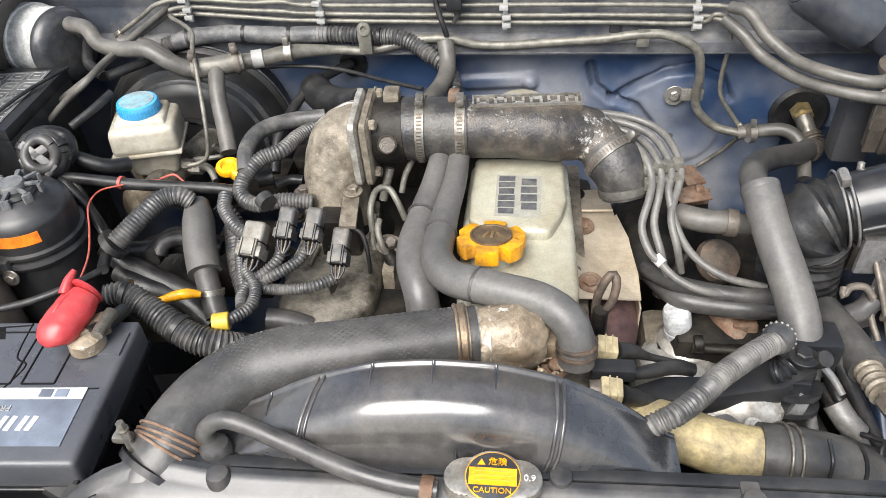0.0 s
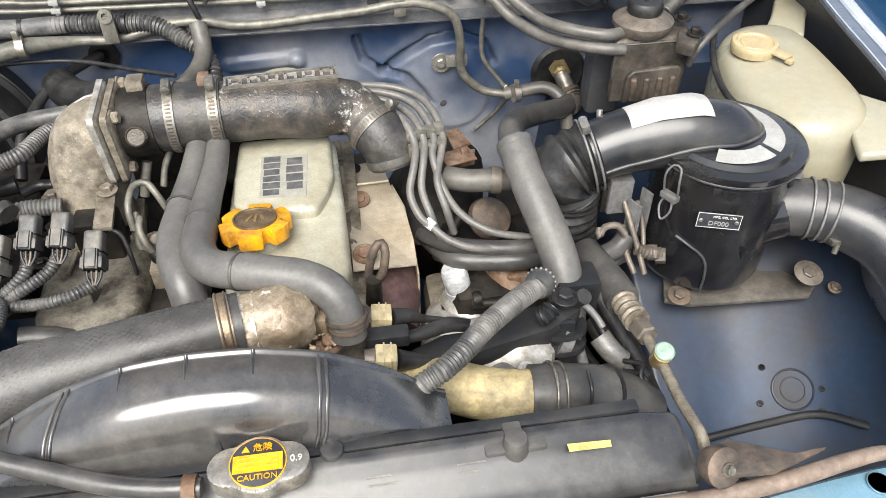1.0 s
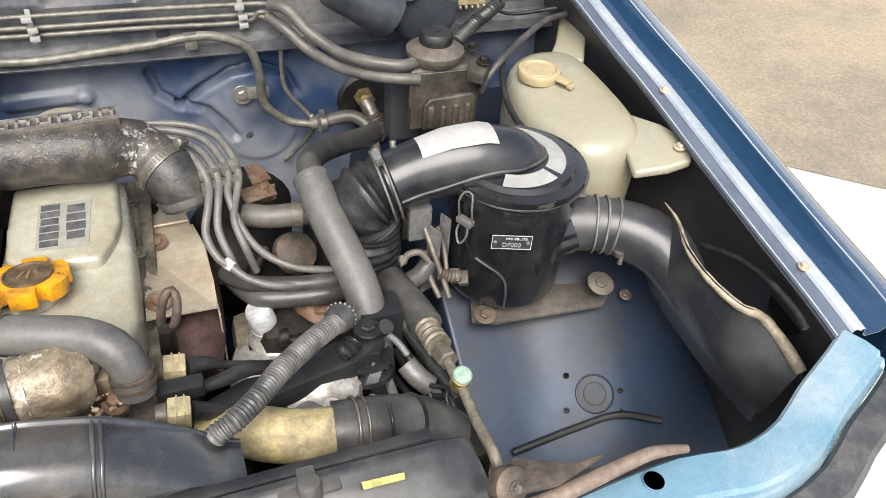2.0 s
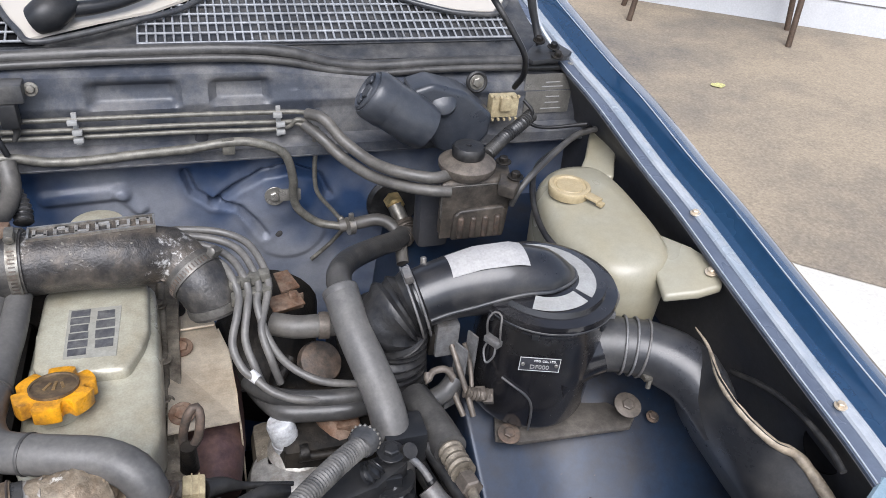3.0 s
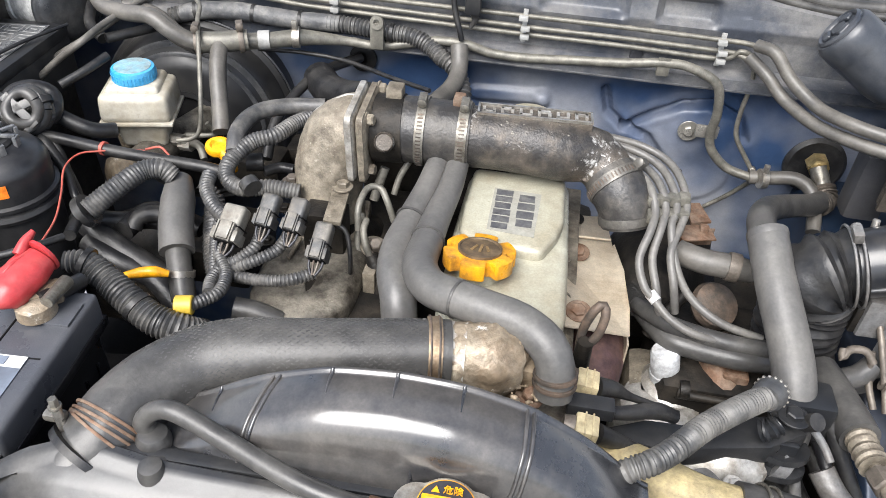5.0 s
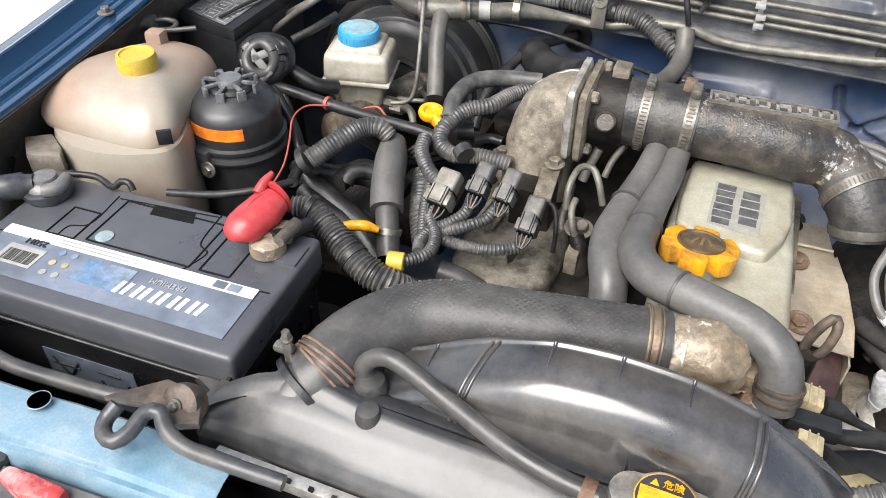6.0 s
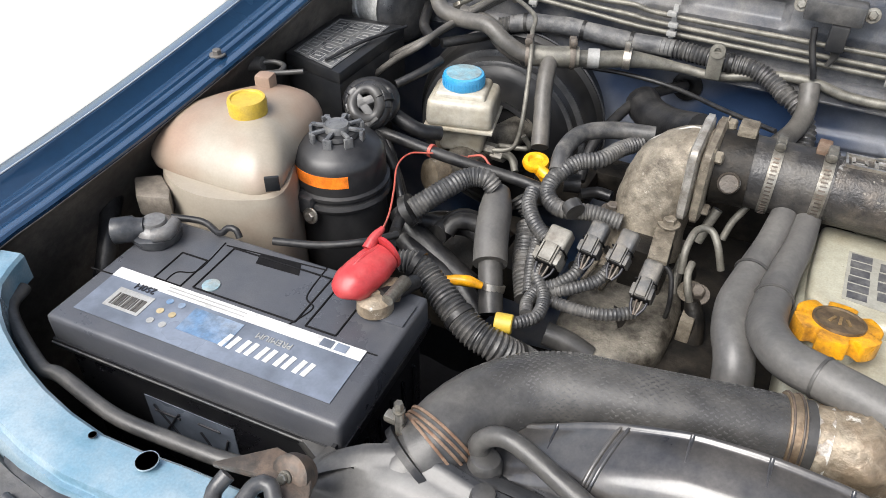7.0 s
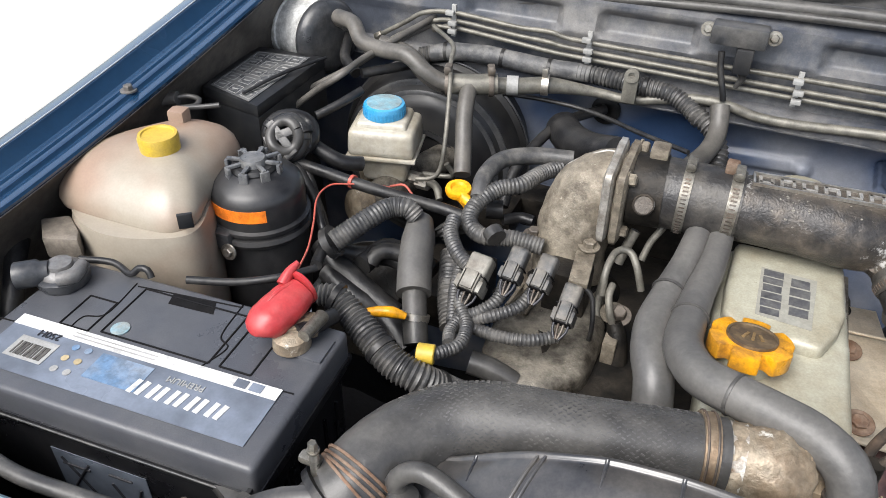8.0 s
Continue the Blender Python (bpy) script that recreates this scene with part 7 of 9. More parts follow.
up_hose = [(0.580, 1.225, 0.952), (0.556, 1.200, 0.958), (0.510, 1.150, 0.984), (0.452, 1.060, 1.033), (0.423, 0.990, 1.062), (0.423, 0.955, 1.057), (0.429, 0.940, 1.046)]
hose("heater_return_hose", up_hose, 0.0165, "rubber", "black rubber heater hose bending to the bulkhead", n=16)
big = [(0.413, 0.931, 1.086), (0.422, 0.878, 1.060), (0.433, 0.839, 1.036), (0.441, 0.811, 1.016), (0.444, 0.788, 1.000), (0.448, 0.772, 0.968), (0.450, 0.764, 0.930), (0.452, 0.757, 0.890)]
sleeve = hose("sleeved_hose", big, 0.0215, "foam", "grey foam-sleeved hose standing beside the bellows", n=22)
solid("sleeve_end", *lathe([(0.0150, 0.0), (0.0190, -0.002), (0.0218, -0.0005), (0.0222, 0.004), (0.0216, 0.008)], axis(big[0], Vector(big[1]) - Vector(big[0])), 26), "foam", sleeve, "rolled foam sleeve end")
for s_ in (0.72,):
    at_, way_ = along(big, s_)
    solid("band", *lathe([(0.0215, -0.003), (0.0226, -0.003), (0.0226, 0.003), (0.0215, 0.003)], axis(at_, way_), 24), "rubber_dark", sleeve, "thin black band")
# injector lines bunched in clips
FAN = [([(0.208, 1.071, 1.100), (0.244, 1.070, 1.100), (0.285, 1.065, 1.095), (0.314, 1.045, 1.090), (0.328, 1.010, 1.085), (0.334, 0.980, 1.072), (0.329, 0.959, 1.062), (0.319, 0.925, 1.045), (0.326, 0.898, 1.020), (0.335, 0.893, 0.985)]),
       ([(0.208, 1.060, 1.100), (0.240, 1.056, 1.100), (0.277, 1.050, 1.095), (0.303, 1.031, 1.090), (0.316, 0.998, 1.085), (0.322, 0.973, 1.072), (0.317, 0.952, 1.062), (0.326, 0.917, 1.035), (0.346, 0.895, 1.010), (0.381, 0.876, 0.995), (0.429, 0.870, 0.985)]),
       ([(0.208, 1.049, 1.100), (0.237, 1.042, 1.100), (0.269, 1.034, 1.095), (0.292, 1.015, 1.090), (0.304, 0.987, 1.085), (0.309, 0.966, 1.072), (0.305, 0.945, 1.062), (0.299, 0.918, 1.040), (0.306, 0.891, 1.020), (0.317, 0.881, 0.990), (0.339, 0.860, 0.980)]),
       ([(0.208, 1.036, 1.100), (0.233, 1.028, 1.100), (0.260, 1.021, 1.095), (0.281, 1.004, 1.090), (0.292, 0.979, 1.085), (0.297, 0.960, 1.072), (0.293, 0.938, 1.062), (0.284, 0.911, 1.040), (0.292, 0.888, 1.022), (0.304, 0.879, 1.013), (0.326, 0.862, 1.000), (0.363, 0.853, 0.990), (0.432, 0.862, 0.980)])]
for k, pts in enumerate(FAN):
    hose("injector_line", pts, 0.0048, "line_grey", "grey sheathed injector line", "pipe", n=10, group="injector lines")
for z_px in (410, 436):
    c_ = [((0.294, 0.976, 1.078)), ((0.306, 0.979, 1.078)), ((0.318, 0.983, 1.078)), ((0.330, 0.987, 1.078))] if z_px == 410 else [((0.295, 0.961, 1.066)), ((0.306, 0.964, 1.066)), ((0.318, 0.968, 1.066)), ((0.330, 0.972, 1.066))]
    cl = thing("line_clamp", c_[0], "dusty four-way injector line clamp", "clamp", "injector line clamps")
    for p in c_:
        solid("jaw", *box(0.014, 0.014, 0.014, Matrix.Translation((p[0], p[1], p[2] - 0.007)), 0.003), "steel_line", cl)
    solid("bar", *pipe([c_[0], c_[-1]], 0.004, n=8), "steel", cl)
solid("white_dot", *lathe([(0.0062, -0.006), (0.0066, -0.006), (0.0066, 0.006), (0.0062, 0.006)], axis((0.304, 0.881, 1.013), (0.6, -0.6, -0.3)), 14), "white", None, "white paint mark on the line", "mark")
for pts, r in (([(0.299, 0.925, 0.960), (0.312, 0.895, 0.975), (0.329, 0.871, 0.985), (0.365, 0.860, 0.985), (0.404, 0.856, 0.983), (0.445, 0.860, 0.980), (0.477, 0.874, 0.970)], 0.0105), ([(0.307, 0.926, 0.950), (0.319, 0.890, 0.960), (0.334, 0.861, 0.970), (0.373, 0.852, 0.970), (0.412, 0.848, 0.970), (0.454, 0.855, 0.965), (0.498, 0.843, 0.965), (0.531, 0.850, 0.970), (0.546, 0.860, 0.980)], 0.0125)):
    hose("fuel_hose", pts, r, "rubber", "dusty black fuel hose with tape", n=12)
sh2 = [(0.335, 0.962, 1.020), (0.362, 0.948, 1.022), (0.392, 0.945, 1.022), (0.420, 0.942, 1.020)]
side_h = hose("breather_hose", sh2, [0.015, 0.015, 0.015, 0.013], "hose_dust", "short grey breather hose with brass clip", n=14)
clamp(side_h, sh2, 0.74, 0.0150, "tan", 0.013, "dull brass band clip", turn=90, screw=False)
turbo = thing("turbo_actuator", (0.397, 0.977, 0.920), "rusty round actuator half hidden behind hoses", "actuator")
solid("can", *lathe([(0.026, 0), (0.030, 0.010), (0.027, 0.018), (0.014, 0.022)], axis((0.387, 0.945, 0.955), (0.25, -0.5, 0.8)), 28), "rust_dark", turbo)
solid("arm", *pipe([(0.354, 0.940, 0.980), (0.334, 0.919, 0.960), (0.316, 0.907, 0.930)], 0.008, n=8), "grime", turbo)
solid("rusty_tin", *outline([p[:2] for p in [(0.347, 1.051, 1.040), (0.366, 1.056, 1.040), (0.377, 1.018, 1.030), (0.352, 1.009, 1.030)]], 1.028, 1.031), "rust", None, "torn rusty tin bracket", "bracket", smooth=0)
solid("rusty_tin", *join(box(0.042, 0.030, 0.0025, Matrix.Translation((0.355, 0.989, 1.030)) @ Matrix.Rotation(radians(14), 4, "Z"), 0.0008), box(0.042, 0.0025, 0.024, Matrix.Translation((0.359, 0.997, 1.008)) @ Matrix.Rotation(radians(14), 4, "Z"), 0.0008), box(0.010, 0.012, 0.006, Matrix.Translation((0.365, 0.996, 1.032)), 0.002)), "rust", None, "grimy steel bracket behind the lines", "bracket")
pump = thing("injection_pump", (0.40, 0.88, 0.80), "dark grimy injection pump below the lines", "pump")
solid("body", *box(0.15, 0.16, 0.14, Matrix.Translation((0.40, 0.90, 0.80)), 0.02), "grime", pump)
solid("head", *lathe([(0.05, 0), (0.05, 0.10), (0.035, 0.12)], axis((0.40, 0.83, 0.86), (0, -1, 0.1)), 24), "grime", pump)
solid("rust_block", *box(0.03, 0.03, 0.05, Matrix.Translation((0.408, 0.854, 0.900)), 0.004), "rust", pump)
# throttle lever cluster beside the air cleaner
lev = thing("throttle_linkage", (0.561, 0.882, 0.920), "dull steel throttle lever linkage with springs", "linkage")
solid("block", *box(0.030, 0.024, 0.05, Matrix.Translation((0.539, 0.893, 1.000)), 0.003), "grey_paint", lev)
solid("block", *box(0.022, 0.02, 0.035, Matrix.Translation((0.528, 0.896, 1.000)), 0.003), "grime", lev)
for pts, r in (([(0.508, 0.857, 1.000), (0.506, 0.848, 0.995), (0.515, 0.858, 1.000), (0.532, 0.859, 1.000), (0.541, 0.852, 0.990)], 0.006), ([(0.545, 0.887, 1.020), (0.549, 0.861, 1.000), (0.557, 0.837, 0.970), (0.561, 0.821, 0.950)], 0.005), ([(0.561, 0.879, 1.020), (0.567, 0.863, 0.990), (0.564, 0.838, 0.960)], 0.004), ([(0.538, 0.860, 1.000), (0.542, 0.844, 0.970), (0.549, 0.824, 0.950)], 0.005)):
    solid("rod", *pipe(pts, r * 0.75, n=10), "tan", lev)
for p, sz in (((0.553, 0.867, 0.985), (0.003, 0.022, 0.062)), ((0.571, 0.878, 0.985), (0.003, 0.018, 0.070)), ((0.545, 0.858, 0.955), (0.028, 0.003, 0.030))):
    solid("lever_plate", *box(*sz, Matrix.Translation((p[0], p[1], p[2] - 0.02)) @ Matrix.Rotation(radians(24), 4, "Z"), 0.001), "grey_paint", lev)
solid("return_spring", *pipe([(0.554, 0.841, 0.975), (0.567, 0.838, 0.970), (0.584, 0.839, 0.965)], 0.007, n=12, pitch=0.004, depth=0.003), "tan", lev)
for p in [(0.570, 0.843, 0.965), (0.581, 0.841, 0.960)]:
    solid("nut", *lathe([(0.010, 0), (0.010, 0.012)], axis(p, (1, -0.4, 0.2)), 6), "tan", lev)
# air-conditioning line with service port
acp = [(0.491, 0.850, 0.970), (0.496, 0.815, 0.975), (0.502, 0.782, 0.978), (0.506, 0.752, 0.982)]
ac = hose("air_con_hose", acp, [0.020, 0.021, 0.021, 0.020], "rubber", "thick grey air-conditioning hose with crimped ferrule", n=18)
solid("ferrule", *pipe([(0.505, 0.758, 0.982), (0.506, 0.736, 0.985), (0.508, 0.714, 0.988)], 0.0138, n=16, pitch=0.009, depth=0.0024), "alu", ac, "crimped aluminium ferrule")
solid("hard_line", *pipe([(0.508, 0.717, 0.988), (0.507, 0.686, 0.995), (0.505, 0.654, 1.002), (0.505, 0.629, 1.006), (0.499, 0.583, 1.020), (0.495, 0.538, 1.036), (0.495, 0.525, 1.030)], 0.0055, n=12), "alu", ac, "bare aluminium line")
solid("hex_nut", *lathe([(0.0105, -0.011), (0.0125, -0.009), (0.0125, 0.009), (0.0105, 0.011)], axis((0.507, 0.694, 0.994), (0.1, -0.8, 0.15)), 6), "tan", ac, "dull brass hex nut")
port = thing("service_port", (0.508, 0.651, 1.000), "pale green plastic service port cap", "cap")
solid("stem", *lathe([(0.010, -0.008), (0.010, 0.010)], axis((0.506, 0.647, 1.006), (0, -0.3, 1)), 14), "brass", port)
solid("cap", *lathe([(0.0092, 0.004), (0.0102, 0.007), (0.0102, 0.016), (0.0085, 0.018)], axis((0.507, 0.649, 1.004), (0, -0.3, 1)), 24), "green", port)
for pts, r in (([(0.475, 0.793, 0.950), (0.481, 0.745, 0.950), (0.493, 0.715, 0.930), (0.506, 0.669, 0.900)], 0.006), ([(0.480, 0.773, 0.930), (0.492, 0.742, 0.920), (0.508, 0.711, 0.900), (0.516, 0.683, 0.890)], 0.010), ([(0.491, 0.733, 0.940), (0.494, 0.706, 0.920), (0.513, 0.684, 0.930), (0.517, 0.658, 0.920)], 0.004), ([(0.459, 0.764, 0.960), (0.463, 0.750, 0.920), (0.492, 0.723, 0.880)], 0.005)):
    hose("thin_hose", pts, r, "rubber_dark", "thin black hose in the dark gap beside the wheel arch", n=10)

# front right of the engine: pulley bracket, plugs, corrugated hose
br = thing("accessory_bracket", (0.36, 0.74, 0.93), "black steel accessory bracket across the front of the engine", "bracket")
solid("arm", *outline([p[:2] for p in [(0.254, 0.709, 1.000), (0.296, 0.728, 0.995), (0.346, 0.730, 0.990), (0.397, 0.754, 0.985), (0.454, 0.764, 0.985), (0.454, 0.742, 0.985), (0.414, 0.717, 0.985), (0.332, 0.698, 0.990), (0.268, 0.681, 1.000)]], 0.960, 0.988, 0.006), "plastic", br)
solid("slot_face", *box(0.11, 0.006, 0.024, Matrix.Translation((0.388, 0.727, 0.962)), 0.002), "plastic", br)
solid("upright", *box(0.05, 0.04, 0.05, Matrix.Translation((0.457, 0.780, 0.955)), 0.006), "plastic", br)
bolt(br, (0.434, 0.745, 1.005), (0, 0, 1), 0.009, "plastic", h=0.008)
solid("pulley", *lathe([(0.030, 0), (0.030, 0.006), (0.022, 0.010), (0.022, 0.016), (0.030, 0.020), (0.030, 0.026)], axis((0.432, 0.736, 0.940), (0, 0.3, 1)), 28), "plastic", br)
cor = [(0.255, 0.613, 1.040), (0.263, 0.612, 1.056), (0.281, 0.620, 1.061), (0.303, 0.640, 1.060), (0.329, 0.671, 1.054), (0.360, 0.702, 1.046), (0.389, 0.730, 1.036), (0.409, 0.747, 1.028)]
cdu = hose("corrugated_hose", cor, [0.0095, 0.0098, 0.0098, 0.0100, 0.0106, 0.0110, 0.0110, 0.0108], "ribbed_grey", "grey corrugated hose with a toothed end collar", n=22, pitch=0.0040, depth=0.0019)
cm = axis((0.400, 0.740, 1.032), (0.5, 0.75, -0.25))
solid("collar", *lathe([(0.0125, -0.006), (0.0155, 0.0), (0.0160, 0.012), (0.012, 0.015)], cm, 28), "plastic_grey", cdu, "toothed grey collar")
for k in range(18):
    a_ = 2 * math.pi * k / 18
    solid("tooth", *box(0.0028, 0.0028, 0.003, cm @ Matrix.Translation((0.0160 * math.cos(a_), 0.0160 * math.sin(a_), 0.010)), 0.001), "steel", cdu)
sens = thing("temperature_sender", (0.336, 0.880, 0.900), "white crusted hexagonal sender on an aluminium boss", "sensor")
solid("stem", *lathe([(0.0175, -0.046), (0.0175, -0.034), (0.0165, -0.033), (0.0165, -0.005), (0.0145, -0.001), (0.010, 0.0)], axis((0.327, 0.852, 0.964), (-0.22, -0.02, 1)), 20), "dull_white", sens)
solid("boss", *lumpy(lathe([(0.060, -0.100), (0.054, -0.078), (0.044, -0.062), (0.031, -0.052), (0.023, -0.046), (0.012, -0.044)], axis((0.327, 0.852, 0.964), (-0.22, -0.02, 1)), 28), 0.0012, 60), "alu_bright", sens)
solid("housing", *box(0.13, 0.09, 0.07, Matrix.Translation((0.360, 0.865, 0.840)), 0.016), "alu", sens)
solid("lever", *pipe([(0.347, 0.825, 0.930), (0.365, 0.820, 0.930), (0.403, 0.810, 0.940)], [0.009, 0.005, 0.004], n=8), "grime", sens)
comp = thing("compressor", (0.406, 0.806, 0.820), "bare aluminium compressor casting", "compressor")
solid("casting", *pipe([(0.337, 0.723, 0.935), (0.369, 0.727, 0.940), (0.404, 0.729, 0.930)], [0.030, 0.040, 0.036], n=20, wobble=0.08), "alu_bright", comp)
solid("lug", *box(0.05, 0.03, 0.03, Matrix.Translation((0.392, 0.715, 0.930)) @ Matrix.Rotation(radians(20), 4, "Z"), 0.006), "alu_bright", comp)
yp = [(0.247, 0.677, 0.980), (0.281, 0.666, 0.985), (0.307, 0.653, 0.986), (0.339, 0.641, 0.985), (0.376, 0.638, 0.982)]
hose("intercooler_pipe", yp, [0.021, 0.0255, 0.027, 0.027, 0.0265], "yellowed", "yellowed cast aluminium pipe", "pipe", n=24)
ich = [(0.370, 0.639, 0.982), (0.394, 0.637, 0.980), (0.429, 0.637, 0.972), (0.465, 0.638, 0.955), (0.497, 0.634, 0.930)]
icho = hose("intercooler_hose", ich, [0.031, 0.032, 0.033, 0.033, 0.031], "rubber", "thick black intercooler hose", n=24)
clamp(icho, ich, 0.20, 0.0325, "clamp_steel", 0.010, "double wire hose clip", wire=True, turn=-60)
clamp(icho, ich, 0.60, 0.0326, "rubber_dark", 0.004, "moulded ring", screw=False, name="ring")
hose("tie_wire", [(0.424, 0.632, 1.020), (0.423, 0.612, 1.015), (0.422, 0.604, 1.000)], 0.002, "rubber_dark", "thin black wire round the hose", "wire", n=6)
for k, (p, e) in enumerate((((0.235, 0.730, 1.019), [(0.243, 0.731, 1.018), (0.260, 0.737, 1.012), (0.280, 0.741, 1.000), (0.329, 0.744, 0.985)]), ((0.235, 0.673, 1.021), [(0.243, 0.673, 1.020), (0.261, 0.677, 1.010), (0.281, 0.682, 1.000), (0.303, 0.689, 0.990)]))):
    sp = thing("sender_plug", p, "beige plastic sender plug with black rubber boot", "connector", "sender plugs on the housing")
    m_ = axis(p, (1, -0.05, -0.1))
    solid("body", *box(0.024, 0.022, 0.022, m_ @ Matrix.Translation((0, 0, -0.014)), 0.003), "plug_tan", sp)
    for k_ in (-0.006, 0.001):
        solid("plug_rib", *box(0.0255, 0.0235, 0.0016, m_ @ Matrix.Translation((0, 0, k_)), 0.0004), "plug_tan", sp)
    solid("collar", *lathe([(0.010, -0.024), (0.012, -0.014)], m_, 12), "tan", sp)
    solid("boot", *pipe(e, [0.0105, 0.0082, 0.0042, 0.0026], n=14), "rubber_dark", sp)
bp = thing("black_plug", (0.239, 0.699, 1.020), "small black plug with split sleeve", "connector")
solid("body", *box(0.044, 0.018, 0.016, Matrix.Translation((0.236, 0.700, 1.016)), 0.003), "plastic", bp)
solid("sleeve", *pipe([(0.248, 0.698, 1.020), (0.274, 0.708, 1.015), (0.301, 0.720, 1.010), (0.321, 0.725, 1.000)], [0.006, 0.0075, 0.0085, 0.007], n=12), "rubber_dark", bp)


# ---- left side of the bay ----
BM = Matrix.Translation((-0.397, 0.607, 0.855)) @ Matrix.Rotation(radians(3.5), 4, "Z")
bat = thing("battery", (-0.397, 0.607, 0.855), "black car battery with grey and white printed label", "battery")
solid("case", *box(0.304, 0.160, 0.180, BM, 0.005), "battery", bat)
solid("lid", *box(0.318, 0.172, 0.040, BM @ Matrix.Translation((0, 0, 0.174)), 0.006, 3), "batlid", bat, "grey-black moulded lid")
solid("lid_lip", *box(0.322, 0.176, 0.012, BM @ Matrix.Translation((0, 0, 0.172)), 0.003), "battery", bat)
for line in ([(-0.0706, 0.0734), (-0.0686, 0.0252), (-0.0863, 0.0133), (-0.0868, -0.0107)], [(0.0471, 0.0823), (0.0514, 0.0379), (0.0657, 0.025), (0.0557, -0.0064)], [(-0.0668, 0.0702), (0.0489, 0.0792)], [(-0.1683, -0.0158), (0.1501, -0.0032)]):
    solid("groove", *pipe([tuple(BM @ Vector((x_, y_, 0.2141))) for x_, y_ in line], 0.0008, n=6, step=0.002), "dark", bat)
solid("handle_slot", *outline([(-0.0265, 0.0738), (0.0207, 0.0759), (0.0277, 0.0604), (-0.0225, 0.0585)], 0.2138, 0.2146, 0.0, BM), "dark", bat, smooth=0)
solid("charge_eye", *lathe([(0.009, 0), (0.009, 0.0012), (0.007, 0.0016)], BM @ Matrix.Translation((-0.042, 0.012, 0.2140)), 20), "grey_cap", bat, "round grey charge indicator")
LB = BM @ Matrix.Translation((0.0, -0.036, 0.2146))
flat("label", 0.280, 0.064, LB, "silver_label", bat, "grey-blue printed label")
flat("label_strip", 0.280, 0.013, LB @ Matrix.Translation((0, 0.026, 0.0006)), "white", bat, "white label strip")
flat("code_patch", 0.042, 0.026, LB @ Matrix.Translation((-0.098, -0.004, 0.0006)), "paper", bat, "white barcode patch")
for k in range(9):
    flat("code_bar", 0.0016 + 0.001 * (k % 3), 0.016, LB @ Matrix.Translation((-0.113 + 0.0038 * k, -0.006, 0.0012)), "plate_dull", bat)
flat("picture_patch", 0.055, 0.030, LB @ Matrix.Translation((-0.006, 0.000, 0.0006)), "blue_label", bat, "printed blue picture")
for k, mt in enumerate(("blue_label", "blue_label", "cap_tan", "cap_tan", "paper", "paper")):
    solid("symbol", *lathe([(0.0036, 0), (0.0036, 0.0006)], LB @ Matrix.Translation((-0.062 + 0.014 * (k % 2), 0.012 - 0.014 * (k // 2), 0.0007)), 16), mt, bat, smooth=0)
turned = LB @ Matrix.Rotation(math.pi, 4, "Z")
for k in range(5):
    bm0 = turned @ Matrix.Translation((-0.100 + 0.0195 * k, 0.008, 0.0007))
    for dx_ in (-0.0042, 0.0042):
        flat("brand_bar", 0.0050, 0.0160, bm0 @ Matrix.Translation((dx_, 0, 0)) @ Matrix.Rotation(radians(-10), 4, "Z"), "white", bat)
letters("label_text", "PREMIUM", 0.0092, turned @ Matrix.Translation((-0.058, -0.009, 0.0012)), "paper", bat)
letters("label_text", "250H", 0.011, turned @ Matrix.Translation((0.095, -0.0165, 0.0016)), "ink", bat)
for dx in (-0.118, -0.103):
    flat("warning_box", 0.012, 0.009, LB @ Matrix.Translation((-dx, 0.026, 0.0013)), "silver_label", bat)
solid("label_lines", *join(*[box(0.09, 0.0012, 0.0003, LB @ Matrix.Translation((-0.03, 0.0235 + 0.0045 * k, 0.0013))) for k in range(2)]), "paper", bat, smooth=0)
fm = BM @ Matrix.Translation((-0.014, -0.0805, 0.108)) @ Matrix.Rotation(radians(90), 4, "X")
flat("recycle_label", 0.104, 0.066, fm, "silver_label", bat, "grey recycling label with crossed bin sign")
for x0, y0, x1, y1 in ((-0.034, 0.018, -0.010, -0.018), (-0.010, 0.018, -0.034, -0.018), (-0.034, 0.012, -0.010, 0.012), (-0.030, -0.016, -0.012, -0.016), (0.008, 0.016, 0.028, 0.016), (0.034, 0.010, 0.026, -0.014), (0.008, 0.006, 0.018, -0.014)):
    solid("sign_stroke", *pipe([tuple(fm @ Vector((x0 * 1.25, y0 * 1.3, 0.001))), tuple(fm @ Vector((x1 * 1.25, y1 * 1.3, 0.001)))], 0.0013, n=5), "ink", bat)
tl = thing("battery_terminal", (-0.565, 0.656, 1.070), "grey lead battery clamp with rounded cover", "terminal")
solid("post", *lathe([(0.021, -0.006), (0.022, 0.006), (0.019, 0.012), (0.013, 0.015), (0.012, 0.019), (0.006, 0.020)], Matrix.Translation((-0.541, 0.650, 1.074)), 26), "grey_paint", tl)
solid("clamp_ring", *lumpy(lathe([(0.024, -0.004), (0.026, 0.0), (0.026, 0.007), (0.022, 0.009)], Matrix.Translation((-0.541, 0.650, 1.073)), 30), 0.0015, 80), "plastic_grey", tl)
solid("lug", *lathe([(0.010, 0.0), (0.0140, 0.002), (0.0140, 0.022), (0.0115, 0.025), (0.0105, 0.034)], axis((-0.574, 0.622, 1.084), (0.75, 0.55, 0.05)), 22), "plastic_grey", tl)
solid("clamp_bolt", *pipe([(-0.530, 0.634, 1.086), (-0.520, 0.645, 1.086), (-0.526, 0.664, 1.086)], [0.007, 0.008, 0.006], n=12), "grey_paint", tl)
tr = thing("battery_terminal", (-0.282, 0.669, 1.070), "brassy battery clamp with bolt and bare lug", "terminal")
